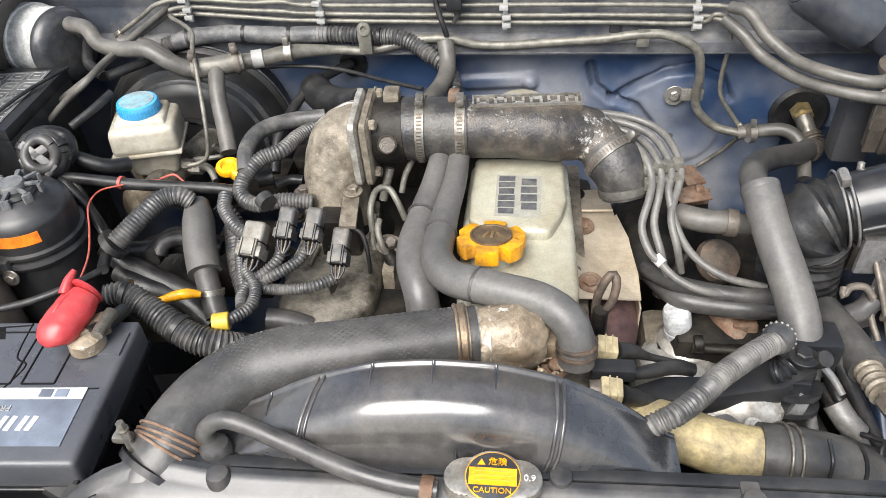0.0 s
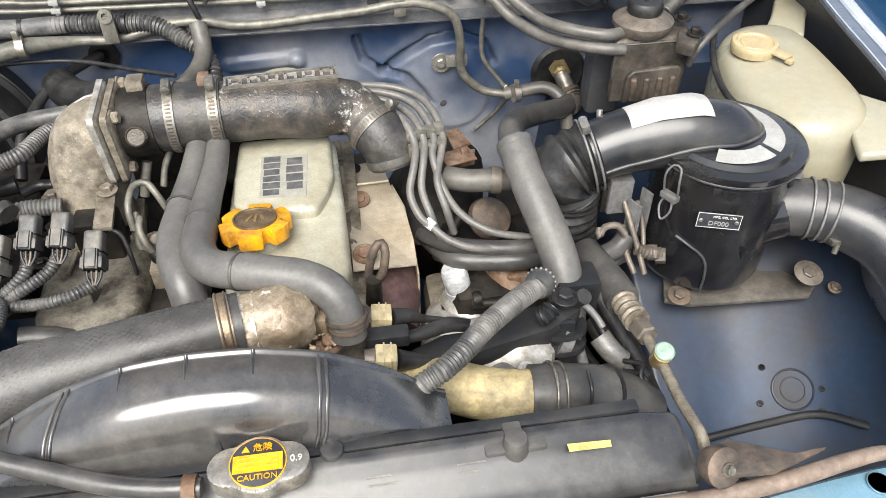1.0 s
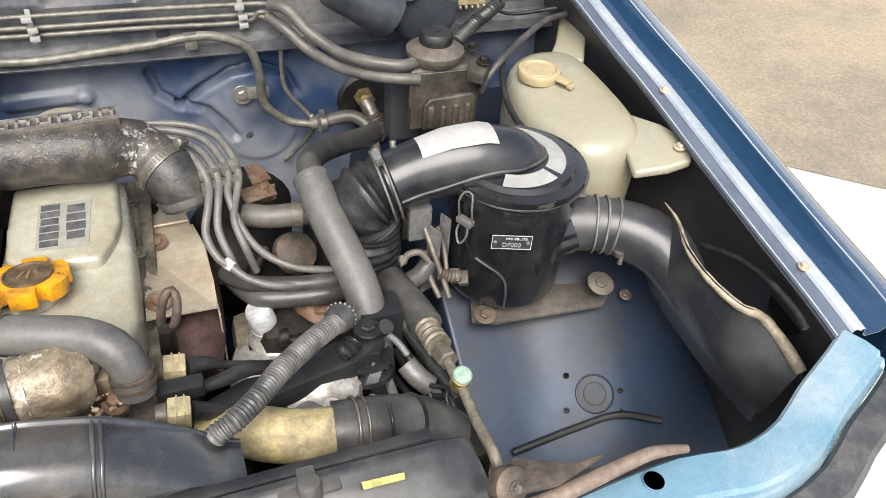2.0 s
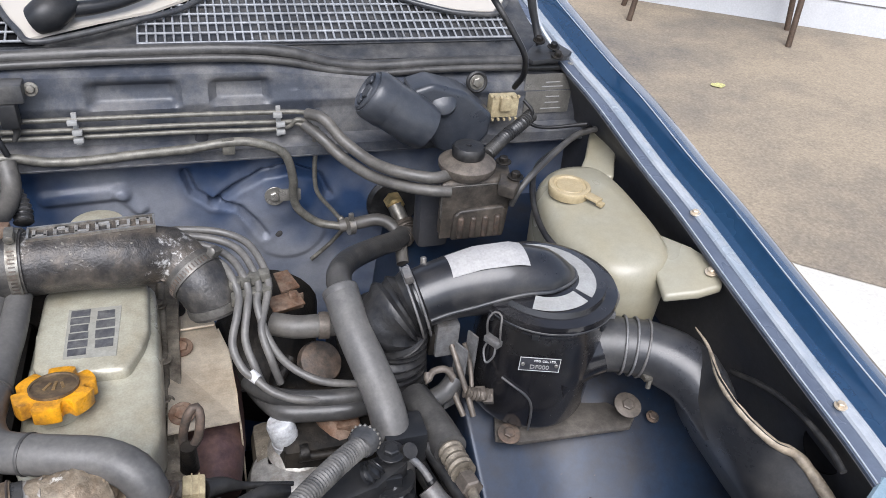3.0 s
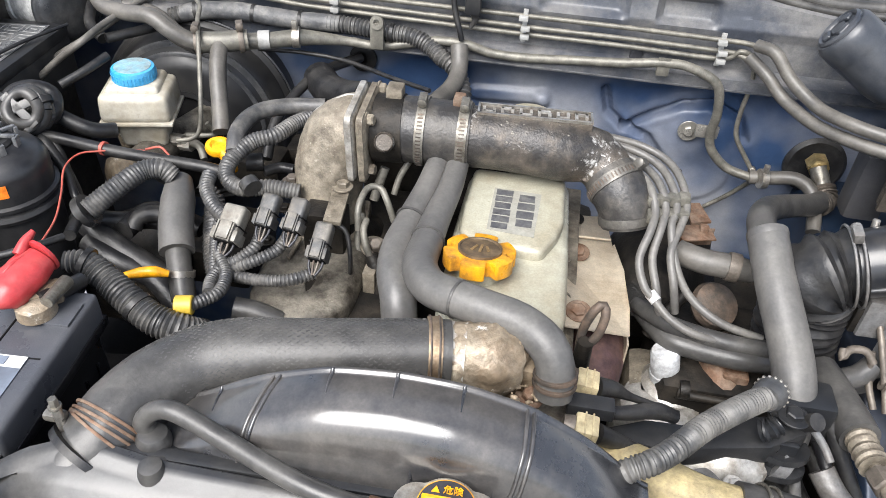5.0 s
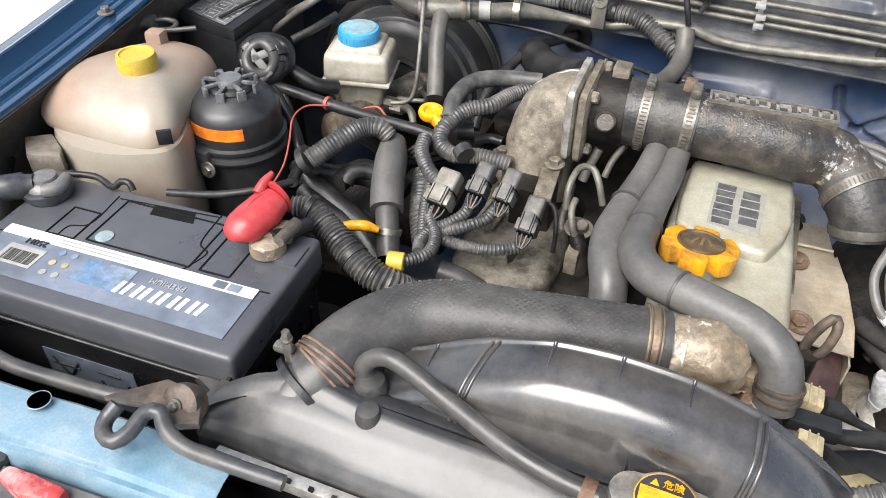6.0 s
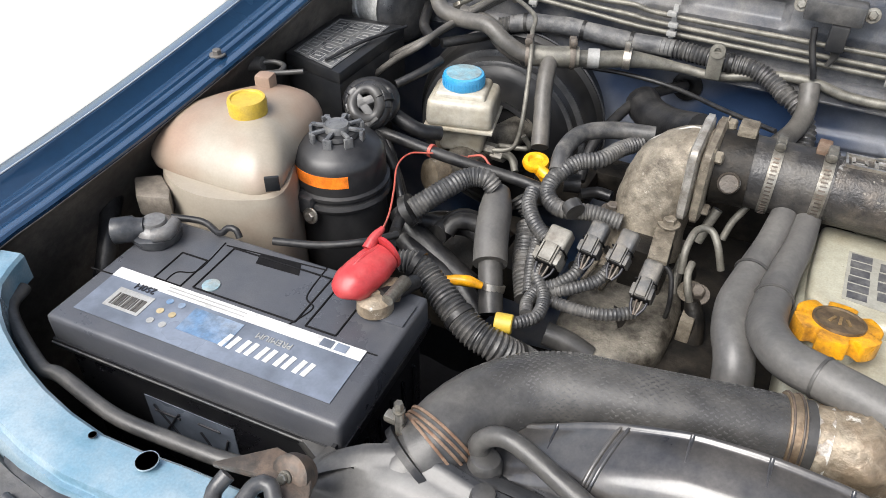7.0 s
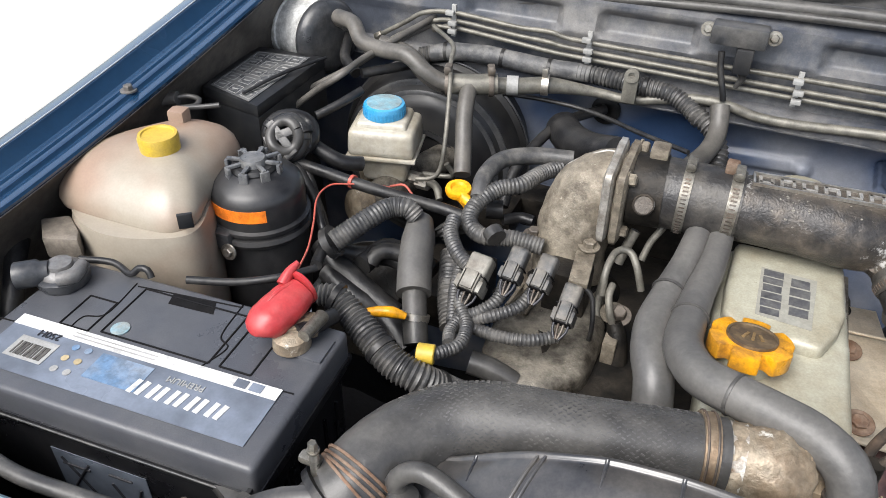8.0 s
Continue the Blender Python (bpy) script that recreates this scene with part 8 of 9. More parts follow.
solid("post", *lathe([(0.018, -0.002), (0.017, 0.010), (0.012, 0.013)], Matrix.Translation((-0.280, 0.663, 1.074)), 20), "crust_brown", tr)
solid("clamp_block", *box(0.034, 0.022, 0.016, Matrix.Translation((-0.280, 0.677, 1.074)) @ Matrix.Rotation(radians(35), 4, "Z"), 0.004), "crust_brown", tr)
solid("clamp_bolt", *pipe([(-0.264, 0.660, 1.090), (-0.264, 0.693, 1.088)], [0.006, 0.007], n=10), "clamp_steel", tr)
ra, rb = Vector((-0.305, 0.649, 1.092)), Vector((-0.289, 0.706, 1.104))
rw = (rb - ra).normalized()
rs_ = rw.cross(Vector((0, 0, 1))).normalized()
rmat = Matrix((rs_, rw, rs_.cross(rw))).transposed().to_4x4()
rmx = Matrix.Translation((ra + rb) / 2) @ rmat @ Matrix.Diagonal((0.84, 0.84, 0.95, 1.0))
hood_pts = [(0.0, -0.037, -0.006), (0.0, -0.033, -0.003), (0.0, -0.020, 0.0), (0.0, 0.010, 0.001), (0.0, 0.030, 0.002)]
hood_r = [0.011, 0.0190, 0.0245, 0.0245, 0.0200]
red = solid("terminal_cover", *moved(lumpy(moved(pipe(hood_pts, hood_r, n=32, step=0.003), Matrix.Diagonal((1.0, 1.0, 0.72, 1.0))), 0.0010, 60), rmx), "red", None, "faded red plastic battery terminal cover, lifted aside", "cover")
solid("rib", *moved(pipe([(-0.004, -0.030, 0.010), (-0.004, 0.0, 0.0168), (-0.004, 0.028, 0.013)], [0.002, 0.003, 0.003], n=10), rmx), "red", red)
solid("tab", *moved(pipe([(-0.012, 0.018, 0.012), (-0.014, 0.032, 0.018), (-0.013, 0.046, 0.022)], [0.008, 0.006, 0.003], n=12), rmx), "red", red)
solid("mouth_rim", *moved(lathe([(0.0165, 0.0), (0.0195, 0.001), (0.0195, 0.005), (0.016, 0.006)], Matrix.Diagonal((1, 1, 1, 1)) @ axis((0.0, 0.031, 0.002), (0, 1, 0)), 26), rmx), "red", red)
solid("slot", *moved(box(0.018, 0.003, 0.012, Matrix.Translation((0.0, 0.0378, -0.004))), rmx), "dark", red, smooth=0)
hd = thing("hold_down_bolt", (-0.198, 0.564, 1.060), "steel battery hold-down bolt with small clamp", "bolt")
bolt(hd, (-0.187, 0.550, 1.096), (0, 0, 1), 0.0040, "clamp_steel", h=0.010, washer=1.3)
solid("clamp_plate", *box(0.018, 0.010, 0.008, Matrix.Translation((-0.192, 0.552, 1.078)), 0.003), "clamp_steel", hd)
solid("rod", *lathe([(0.004, -0.12), (0.004, 0.0)], Matrix.Translation((-0.187, 0.550, 1.094)), 10), "steel", hd)

cool = thing("coolant_tank", (-0.57, 0.82, 0.88), "pink-stained white plastic coolant expansion tank, yellow capped", "coolant tank")
T1 = [(-0.606, 0.731), (-0.636, 0.740), (-0.654, 0.775), (-0.641, 0.818), (-0.616, 0.862), (-0.584, 0.902), (-0.546, 0.918), (-0.512, 0.911), (-0.497, 0.880), (-0.483, 0.815), (-0.466, 0.770), (-0.471, 0.748), (-0.492, 0.735), (-0.550, 0.731)]
solid("upper_body", *loft(T1, [(1.078, 0.90), (1.083, 0.965), (1.091, 1.0), (1.101, 0.985), (1.112, 0.93), (1.121, 0.84), (1.129, 0.70), (1.135, 0.50), (1.138, 0.25)], lean=(-0.010, 0.024)), "tank", cool, smooth=70)
T2 = [(-0.604, 0.726, 1.070), (-0.632, 0.766, 1.070), (-0.618, 0.848, 1.070), (-0.547, 0.903, 1.070), (-0.495, 0.838, 1.070), (-0.457, 0.762, 1.070), (-0.484, 0.728, 1.070), (-0.545, 0.710, 1.070)]
solid("lower_body", *loft(T2, [(0.84, 0.92), (0.90, 0.97), (1.0, 1.0), (1.070, 1.0), (1.085, 0.96)]), "tank", cool, smooth=70)
slab_pts = [(-0.640, 0.715, 1.078), (-0.615, 0.734, 1.084), (-0.584, 0.715, 1.082), (-0.571, 0.700, 1.078), (-0.609, 0.687, 1.070)]
solid("flange", *outline([p[:2] for p in slab_pts], 1.050, 1.078, 0.004), "flange_grey", cool, "grimy translucent mounting flange")
solid("flange_hole", *box(0.012, 0.002, 0.010, Matrix.Translation((-0.612, 0.699, 1.062))), "dark", cool, smooth=0)
YC = Vector((-0.546, 0.820, 1.153))
solid("cap", *lathe([(0.0222, -0.018), (0.0228, -0.003), (0.0215, 0.0012), (0.0185, 0.0012), (0.0175, -0.0005), (0.006, -0.0015)], Matrix.Translation(YC), 36), "yellow_cap", cool, "round yellow screw cap")
solid("neck", *lathe([(0.0195, -0.050), (0.0195, -0.014)], Matrix.Translation(YC), 28), "tank", cool)
solid("vent_stub", *box(0.022, 0.020, 0.056, Matrix.Translation((-0.572, 0.886, 1.094)) @ Matrix.Rotation(radians(10), 4, "Z"), 0.005), "tank", cool)
solid("black_clip", *box(0.016, 0.004, 0.018, Matrix.Translation((-0.464, 0.751, 1.093)) @ Matrix.Rotation(radians(38), 4, "Z"), 0.001), "plastic", cool)
solid("seam", *pipe([(-0.612, 0.744, 1.101), (-0.600, 0.760, 1.113), (-0.582, 0.785, 1.1245), (-0.566, 0.806, 1.1315)], 0.0007, n=5), "tan", cool, "thin dark moulding seam")

PS = Vector((-0.456, 0.866, 0.0))
ps = thing("power_steering_reservoir", (PS.x, PS.y, 0.90), "black plastic power steering reservoir with orange label", "reservoir")
PSM = Matrix.Translation((PS.x, PS.y, 0))
solid("pot", *lathe([(0.051, 0.90), (0.054, 0.95), (0.0555, 1.030), (0.060, 1.032), (0.062, 1.037), (0.060, 1.042), (0.0555, 1.043), (0.0555, 1.047), (0.060, 1.048), (0.0605, 1.052), (0.056, 1.054), (0.0565, 1.056), (0.0562, 1.083), (0.054, 1.091), (0.047, 1.0985), (0.036, 1.103), (0.030, 1.108)], PSM, 44), "pot_black", ps)
CAPZ = 1.104
solid("cap_skirt", *lathe([(0.026, CAPZ - 0.004), (0.027, CAPZ + 0.006), (0.024, CAPZ + 0.010)], PSM, 32), "plastic", ps)
for k in range(8):
    a_ = 2 * math.pi * (k + 0.3) / 8
    turn_ = PSM @ Matrix.Rotation(a_, 4, "Z")
    solid("cap_fin", *join(box(0.020, 0.0050, 0.004, turn_ @ Matrix.Translation((0.022, 0, CAPZ + 0.011)), 0.0012), box(0.0045, 0.0110, 0.016, turn_ @ Matrix.Translation((0.0315, 0, CAPZ - 0.003)), 0.0014)), "fin_grey", ps)
solid("cap_hub", *lathe([(0.016, CAPZ + 0.008), (0.0155, CAPZ + 0.015), (0.014, CAPZ + 0.018), (0.012, CAPZ + 0.017), (0.009, CAPZ + 0.0175)], PSM, 32), "fin_grey", ps, "grey ribbed cap centre")
olab = quad_grid(lambda u, v: (PS.x + 0.0568 * math.cos(radians(186 + 128 * u)), PS.y + 0.0568 * math.sin(radians(186 + 128 * u)), 1.0665 + 0.0155 * v), 30, 2)
sheet("orange_label", olab, 0.0006, "orange_label", ps, "bright orange band label", smooth=60)
solid("strap_lug", *box(0.022, 0.014, 0.024, Matrix.Translation((-0.466, 0.806, 1.029)), 0.003), "plastic_grey", ps)
bolt(ps, (-0.455, 0.798, 1.032), (0, -1, 0.2), 0.006, "steel")

fuse = thing("fuse_box", (-0.58, 1.08, 1.03), "black plastic fuse box with printed grey lid", "fuse box")
F = [(-0.641, 1.010, 1.115), (-0.656, 1.166, 1.115), (-0.540, 1.172, 1.115), (-0.536, 0.990, 1.115)]
solid("base", *outline([p[:2] for p in F], 1.030, 1.098, 0.006), "plastic", fuse)
solid("lid", *outline([p[:2] for p in F], 1.096, 1.115, 0.005), "plastic", fuse)
G = [Vector(p) for p in [(-0.630, 1.017, 1.116), (-0.640, 1.146, 1.116), (-0.557, 1.157, 1.116), (-0.552, 0.995, 1.116)]]
solid("lid_label", *outline([p[:2] for p in G], 1.1155, 1.1162), "fin_grey", fuse, "dark grey printed fuse chart", smooth=0)
for j in range(5):
    for i in range(3):
        if i == 2 and j == 2:
            continue
        u0, u1, w0, w1 = (i + 0.14) / 3, (i + 0.86) / 3, (j + 0.16) / 5, (j + 0.84) / 5
        c = [G[0].lerp(G[3], u).lerp(G[1].lerp(G[2], u), w) for u, w in ((u0, w0), (u1, w0), (u1, w1), (u0, w1))]
        solid("print_box", *join(*[pipe([tuple(c[q]), tuple(c[(q + 1) % 4])], 0.0006, n=4, step=1) for q in range(4)], box(0.010, 0.003, 0.0004, Matrix.Translation((c[0] + c[2]) / 2))), "paper", fuse, smooth=0)
solid("cable_strip", *pipe([(-0.568, 1.006, 1.120), (-0.554, 1.080, 1.122), (-0.527, 1.155, 1.122)], [0.0022, 0.0026, 0.0022], n=8), "plastic", fuse)
for p in [(-0.578, 1.003, 1.060), (-0.567, 1.003, 1.060)]:
    solid("latch", *box(0.014, 0.006, 0.02, Matrix.Translation(p), 0.001), "plastic", fuse)
fcab = hose("fuse_cable", [(-0.69, 0.8, 1.085), (-0.656, 0.902, 1.118), (-0.65, 0.924, 1.126), (-0.638, 0.936, 1.128), (-0.621, 0.941, 1.13)], [0.010, 0.0105, 0.0100, 0.0095, 0.0090], "foam", "grey sleeved cable beside the fuse box", "cable", n=16)
solid("bare_loop", *pipe([(-0.624, 0.943, 1.13), (-0.611, 0.952, 1.13), (-0.596, 0.952, 1.128), (-0.593, 0.938, 1.126), (-0.606, 0.927, 1.126), (-0.586, 0.938, 1.126), (-0.563, 0.95, 1.128)], 0.0035, n=8), "rubber", fcab, "bare black cable loop")
hose("wing_cable", [(-0.623, 0.617, 0.980), (-0.633, 0.649, 1.020), (-0.655, 0.681, 1.040), (-0.680, 0.717, 1.050), (-0.717, 0.770, 1.050), (-0.785, 0.846, 1.030)], 0.012, "rubber_dark", "black cable down the inner wing", "cable", n=10)

vac = thing("vacuum_tank", (-0.60, 1.25, 1.08), "grey-black round vacuum canister with pale scuffed side", "canister")
vmx = axis((-0.600, 1.235, 1.124), (0.9, -0.35, 0.02))
solid("drum", *lathe([(0.040, -0.12), (0.052, -0.11), (0.0555, -0.07), (0.0555, -0.026), (0.0575, -0.024), (0.0575, -0.020), (0.0555, -0.018), (0.0555, 0.036)], vmx, 44), "vacpot", vac)
solid("dark_end", *lathe([(0.0555, 0.034), (0.0580, 0.036), (0.0580, 0.040), (0.0555, 0.042), (0.0545, 0.046), (0.050, 0.052), (0.040, 0.055), (0.012, 0.057)], vmx, 44), "plastic_grey", vac, "dark end cap with rolled rim")
solid("stub", *lathe([(0.011, 0.05), (0.011, 0.072), (0.0125, 0.073), (0.0125, 0.078)], vmx @ Matrix.Translation((0.012, 0.028, 0)), 18), "hose_dust", vac)

boost = thing("brake_booster", (-0.345, 1.25, 0.83), "large dusty black brake booster drum", "brake booster")
BX = axis((-0.394, 1.305, 0.950), (0.08, -1, 0.08))
solid("drum", *lathe([(0.140, 0.0), (0.147, 0.03), (0.148, 0.055), (0.154, 0.058), (0.154, 0.068), (0.146, 0.072), (0.141, 0.096), (0.132, 0.108), (0.122, 0.112), (0.118, 0.118), (0.095, 0.126), (0.06, 0.130), (0.03, 0.132)], BX, 56), "booster", boost)
for r_, d_ in ((0.1545, 0.063), (0.1330, 0.1075), (0.1185, 0.1165)):
    solid("rim", *lathe([(r_ - 0.003, d_ - 0.002), (r_ + 0.0012, d_ - 0.002), (r_ + 0.0018, d_ + 0.001), (r_ - 0.002, d_ + 0.003)], BX, 64), "plastic_grey", boost, "worn pressed rim of the drum")
solid("ridge", *lathe([(0.062, 0.126), (0.065, 0.134), (0.058, 0.136), (0.054, 0.130)], BX, 48), "booster", boost)
mc = thing("brake_master_cylinder", (-0.385, 1.08, 0.94), "grimy cast brake master cylinder", "master cylinder")
solid("body", *pipe([(-0.345, 1.19, 0.985), (-0.365, 1.13, 0.985), (-0.385, 1.06, 0.985), (-0.395, 1.00, 0.985)], [0.022, 0.022, 0.022, 0.020], n=18), "alu_dark", mc)
solid("end_valve", *pipe([(-0.406, 1.026, 1.000), (-0.397, 1.016, 0.985), (-0.404, 1.019, 0.970)], [0.018, 0.024, 0.018], n=14), "crust_brown", mc)
for p in [(-0.361, 1.086, 1.000), (-0.348, 1.084, 0.995)]:
    solid("union_nut", *lathe([(0.009, 0), (0.009, 0.02)], axis(p, (1, -0.2, 0.1)), 6), "steel", mc)
res = thing("brake_fluid_reservoir", (-0.39, 1.06, 1.0), "dirty white plastic brake fluid reservoir, blue capped", "reservoir")
BC = Vector((-0.400, 1.090, 1.104))
RM = Matrix.Translation((BC.x, BC.y, 0)) @ Matrix.Rotation(radians(14), 4, "Z")
solid("upper_body", *box(0.094, 0.080, 0.040, RM @ Matrix.Translation((0.002, -0.004, 1.040)), 0.010, 3, 0.96), "reservoir", res)
solid("shoulder", *box(0.074, 0.064, 0.012, RM @ Matrix.Translation((0.001, -0.001, 1.076)), 0.005, 3, 0.9), "reservoir", res)
solid("seam_lip", *box(0.098, 0.084, 0.005, RM @ Matrix.Translation((0.002, -0.004, 1.037)), 0.002), "reservoir", res)
solid("lower_body", *box(0.060, 0.050, 0.044, RM @ Matrix.Translation((0.004, -0.004, 0.995)), 0.008, 3, 1.2), "reservoir", res)
solid("feet", *box(0.034, 0.030, 0.030, RM @ Matrix.Translation((0.002, -0.004, 0.970)), 0.006), "reservoir", res)
solid("neck", *lathe([(0.028, 1.070), (0.028, BC.z - 0.02)], Matrix.Translation((BC.x, BC.y, 0)), 28), "reservoir", res)
solid("cap", *lathe([(0.0285, -0.017), (0.0292, -0.014), (0.0292, -0.004), (0.0278, 0.0), (0.025, 0.001)], Matrix.Translation(BC), 40), "blue_cap", res, "bright blue screw cap")
solid("cap_top", *lathe([(0.0245, 0.0), (0.024, 0.0018), (0.02, 0.002)], Matrix.Translation(BC), 36), "grey_cap", res, "dusty pale cap disc")
solid("cap_grip", *join(*[box(0.0010, 0.0016, 0.010, Matrix.Translation((BC.x + 0.0291 * math.cos(2 * math.pi * k / 36), BC.y + 0.0291 * math.sin(2 * math.pi * k / 36), BC.z - 0.0145)) @ Matrix.Rotation(2 * math.pi * k / 36, 4, "Z")) for k in range(36)]), "blue_cap", res)
dip = thing("dipstick", (-0.273, 1.064, 1.000), "bright yellow oil dipstick pull ring", "dipstick")
solid("grip", *lathe([(0.0085, 0.0), (0.011, 0.0035), (0.0165, 0.003), (0.0178, -0.001), (0.0165, -0.006), (0.010, -0.007)], axis((-0.264, 1.031, 1.035), (0.05, -0.12, 1)), 28), "yellow", dip)
solid("neck", *pipe([(-0.256, 1.023, 1.032), (-0.246, 1.019, 1.028), (-0.242, 1.026, 1.022)], [0.006, 0.008, 0.006], n=12), "yellow", dip)
solid("stem", *pipe([(-0.261, 1.025, 1.030), (-0.247, 1.024, 1.020), (-0.246, 1.031, 1.000)], [0.007, 0.008, 0.005], n=10), "yellow", dip)

# hoses and looms on the left
hose("vacuum_hose", [(-0.536, 1.210, 1.164), (-0.499, 1.190, 1.166), (-0.475, 1.170, 1.151), (-0.438, 1.160, 1.148), (-0.394, 1.150, 1.151), (-0.366, 1.145, 1.136), (-0.338, 1.150, 1.121), (-0.304, 1.160, 1.121)], 0.0115, "hose_dust", "dusty brownish servo vacuum hose", n=14)
tee = [(-0.335, 1.152, 1.120), (-0.304, 1.160, 1.121), (-0.268, 1.175, 1.122)]
th = hose("tee_joint", tee, 0.0145, "steel_line", "hose tee with clips", "joint", n=14)
for s in (0.1, 0.9):
    clamp(th, tee, s, 0.0148, "tan", 0.007, "spring clip", turn=90)
hose("servo_hose", [(-0.302, 1.160, 1.121), (-0.299, 1.140, 1.109), (-0.292, 1.115, 1.088), (-0.282, 1.090, 1.064), (-0.271, 1.060, 1.039)], 0.0118, "hose_dust", "grey servo hose hanging from the tee", n=14)
for pts, r in (([(-0.544, 1.084, 1.070), (-0.509, 1.092, 1.100), (-0.468, 1.090, 1.130), (-0.456, 1.134, 1.140), (-0.435, 1.198, 1.150), (-0.410, 1.283, 1.160)], 0.0062), ([(-0.573, 1.095, 1.050), (-0.544, 1.124, 1.080), (-0.480, 1.142, 1.120), (-0.447, 1.185, 1.140), (-0.414, 1.271, 1.150)], 0.0062)):
    hose("brake_pipe", pts, r * 0.75, "hose_dust", "steel pipe bending up to the cowl", "pipe", n=8)
lp = [(-0.414, 1.240, 1.114), (-0.376, 1.250, 1.123), (-0.324, 1.255, 1.127), (-0.281, 1.258, 1.125), (-0.230, 1.260, 1.122), (-0.155, 1.262, 1.123), (-0.098, 1.262, 1.119), (-0.050, 1.260, 1.117), (-0.020, 1.250, 1.108), (0.003, 1.235, 1.097)]
bl = hose("bulkhead_loom", lp, 0.0118, "conduit", "dusty grey corrugated wiring loom along the bulkhead", "wiring loom", n=16, pitch=0.0056, depth=0.0022)
wrap = [along(lp, 0.04 + 0.07 * k)[0] for k in range(9)]
solid("tape_wrap", *pipe(wrap, [0.0126, 0.0134, 0.0130, 0.0137, 0.0131, 0.0136, 0.0130, 0.0133, 0.0124], n=16, wobble=0.05), "taped", bl, "dusty grey cloth tape wrap")
for s_ in (0.10, 0.30, 0.47, 0.78):
    at_, way_ = along(lp, s_)
    solid("loom_tie", *lathe([(0.0125, -0.0025), (0.0142, -0.0025), (0.0142, 0.0025), (0.0125, 0.0025)], axis(at_, way_), 22), "rubber_dark", bl, "black cable tie")
hose("bulkhead_loom", [(-0.002, 1.235, 1.104), (0.023, 1.220, 1.091), (0.036, 1.200, 1.074), (0.039, 1.180, 1.060)], 0.0115, "conduit", "corrugated loom drop behind the pipe", "wiring loom", n=14, pitch=0.007, depth=0.003)
hose("servo_branch", [(0.023, 1.235, 1.123), (0.027, 1.220, 1.104), (0.027, 1.200, 1.091), (0.020, 1.170, 1.084), (0.008, 1.120, 1.089), (0.005, 1.080, 1.099)], 0.0125, "hose_dust", "grey hose dropping behind the throttle", n=12)
hose("rear_hose", [(-0.179, 1.211, 1.060), (-0.158, 1.180, 1.060), (-0.123, 1.146, 1.070), (-0.081, 1.110, 1.090)], [0.024, 0.024, 0.022, 0.022], "rubber_dark", "short black hose behind the elbow", n=16)
hose("clutch_line", [(-0.136, 1.290, 1.061), (-0.169, 1.250, 1.059), (-0.188, 1.200, 1.061), (-0.203, 1.140, 1.051), (-0.212, 1.100, 1.034), (-0.211, 1.060, 1.005)], 0.0075, "rubber_dark", "black flexible line from the bulkhead", n=10)
solid("grommet", *lathe([(0.022, 0), (0.022, 0.004), (0.015, 0.007), (0.008, 0.007)], axis((-0.137, 1.308, 1.052), (0, -1, 0)), 24), "rubber_dark", None, "black rubber bulkhead grommet", "grommet")
hose("thin_wire", [(-0.273, 1.220, 1.088), (-0.210, 1.230, 1.086), (-0.141, 1.220, 1.086), (-0.063, 1.170, 1.094), (0.002, 1.120, 1.107)], 0.0032, "rubber_dark", "thin black cable across the bulkhead", "wire", n=6)
for pts, r, cor in (([(-0.130, 1.082, 1.085), (-0.175, 1.071, 1.085), (-0.210, 1.045, 1.085), (-0.220, 1.004, 1.080), (-0.216, 0.977, 1.065)], 0.0110, False), ([(-0.143, 1.071, 1.075), (-0.161, 1.047, 1.075), (-0.175, 1.012, 1.075), (-0.200, 0.994, 1.072), (-0.217, 0.966, 1.060), (-0.215, 0.945, 1.050), (-0.193, 0.932, 1.045), (-0.159, 0.942, 1.045), (-0.124, 0.947, 1.040)], 0.0100, True), ([(-0.229, 0.930, 1.060), (-0.225, 0.910, 1.055), (-0.207, 0.886, 1.050), (-0.185, 0.870, 1.045)], 0.0086, True)):
    hose("loom_branch", pts, r, "conduit", "grey ribbed wiring loom looping by the elbow", "wiring loom", n=14, **(dict(pitch=0.0044, depth=0.0011) if cor else {}))
hose("bracket_clip", [(-0.181, 0.929, 1.058), (-0.172, 0.921, 1.055)], 0.012, "loom", "black plastic loom clip", "clip", n=10)
for pts in ([(-0.178, 0.845, 1.035), (-0.179, 0.828, 1.028), (-0.161, 0.802, 1.025), (-0.155, 0.770, 1.028), (-0.165, 0.751, 1.030), (-0.177, 0.738, 1.032)], [(-0.141, 0.866, 1.045), (-0.142, 0.842, 1.035), (-0.155, 0.824, 1.028), (-0.171, 0.813, 1.022), (-0.175, 0.793, 1.020), (-0.167, 0.769, 1.024)], [(-0.109, 0.867, 1.042), (-0.118, 0.844, 1.032), (-0.141, 0.825, 1.026), (-0.163, 0.815, 1.020), (-0.177, 0.806, 1.018)], [(-0.070, 0.829, 1.020), (-0.095, 0.814, 1.018), (-0.125, 0.809, 1.016), (-0.160, 0.812, 1.014), (-0.187, 0.824, 1.010)], [(-0.202, 0.886, 1.030), (-0.197, 0.858, 1.020), (-0.182, 0.815, 1.010)]):
    hose("plug_loom", pts, 0.0067, "conduit", "grey corrugated plug lead", "wiring loom", n=12, group="plug leads", pitch=0.0042, depth=0.0010)
for p, w in (((-0.179, 0.739, 1.032), (1, -0.5, 0)), ):
    solid("yellow_tape", *lathe([(0.0092, -0.009), (0.0103, -0.008), (0.0103, 0.008), (0.0092, 0.009)], axis(p, (0.9, 0.2, 0.0)), 18), "yellow_cap", None, "yellow tape wrapped round a lead", "tape")
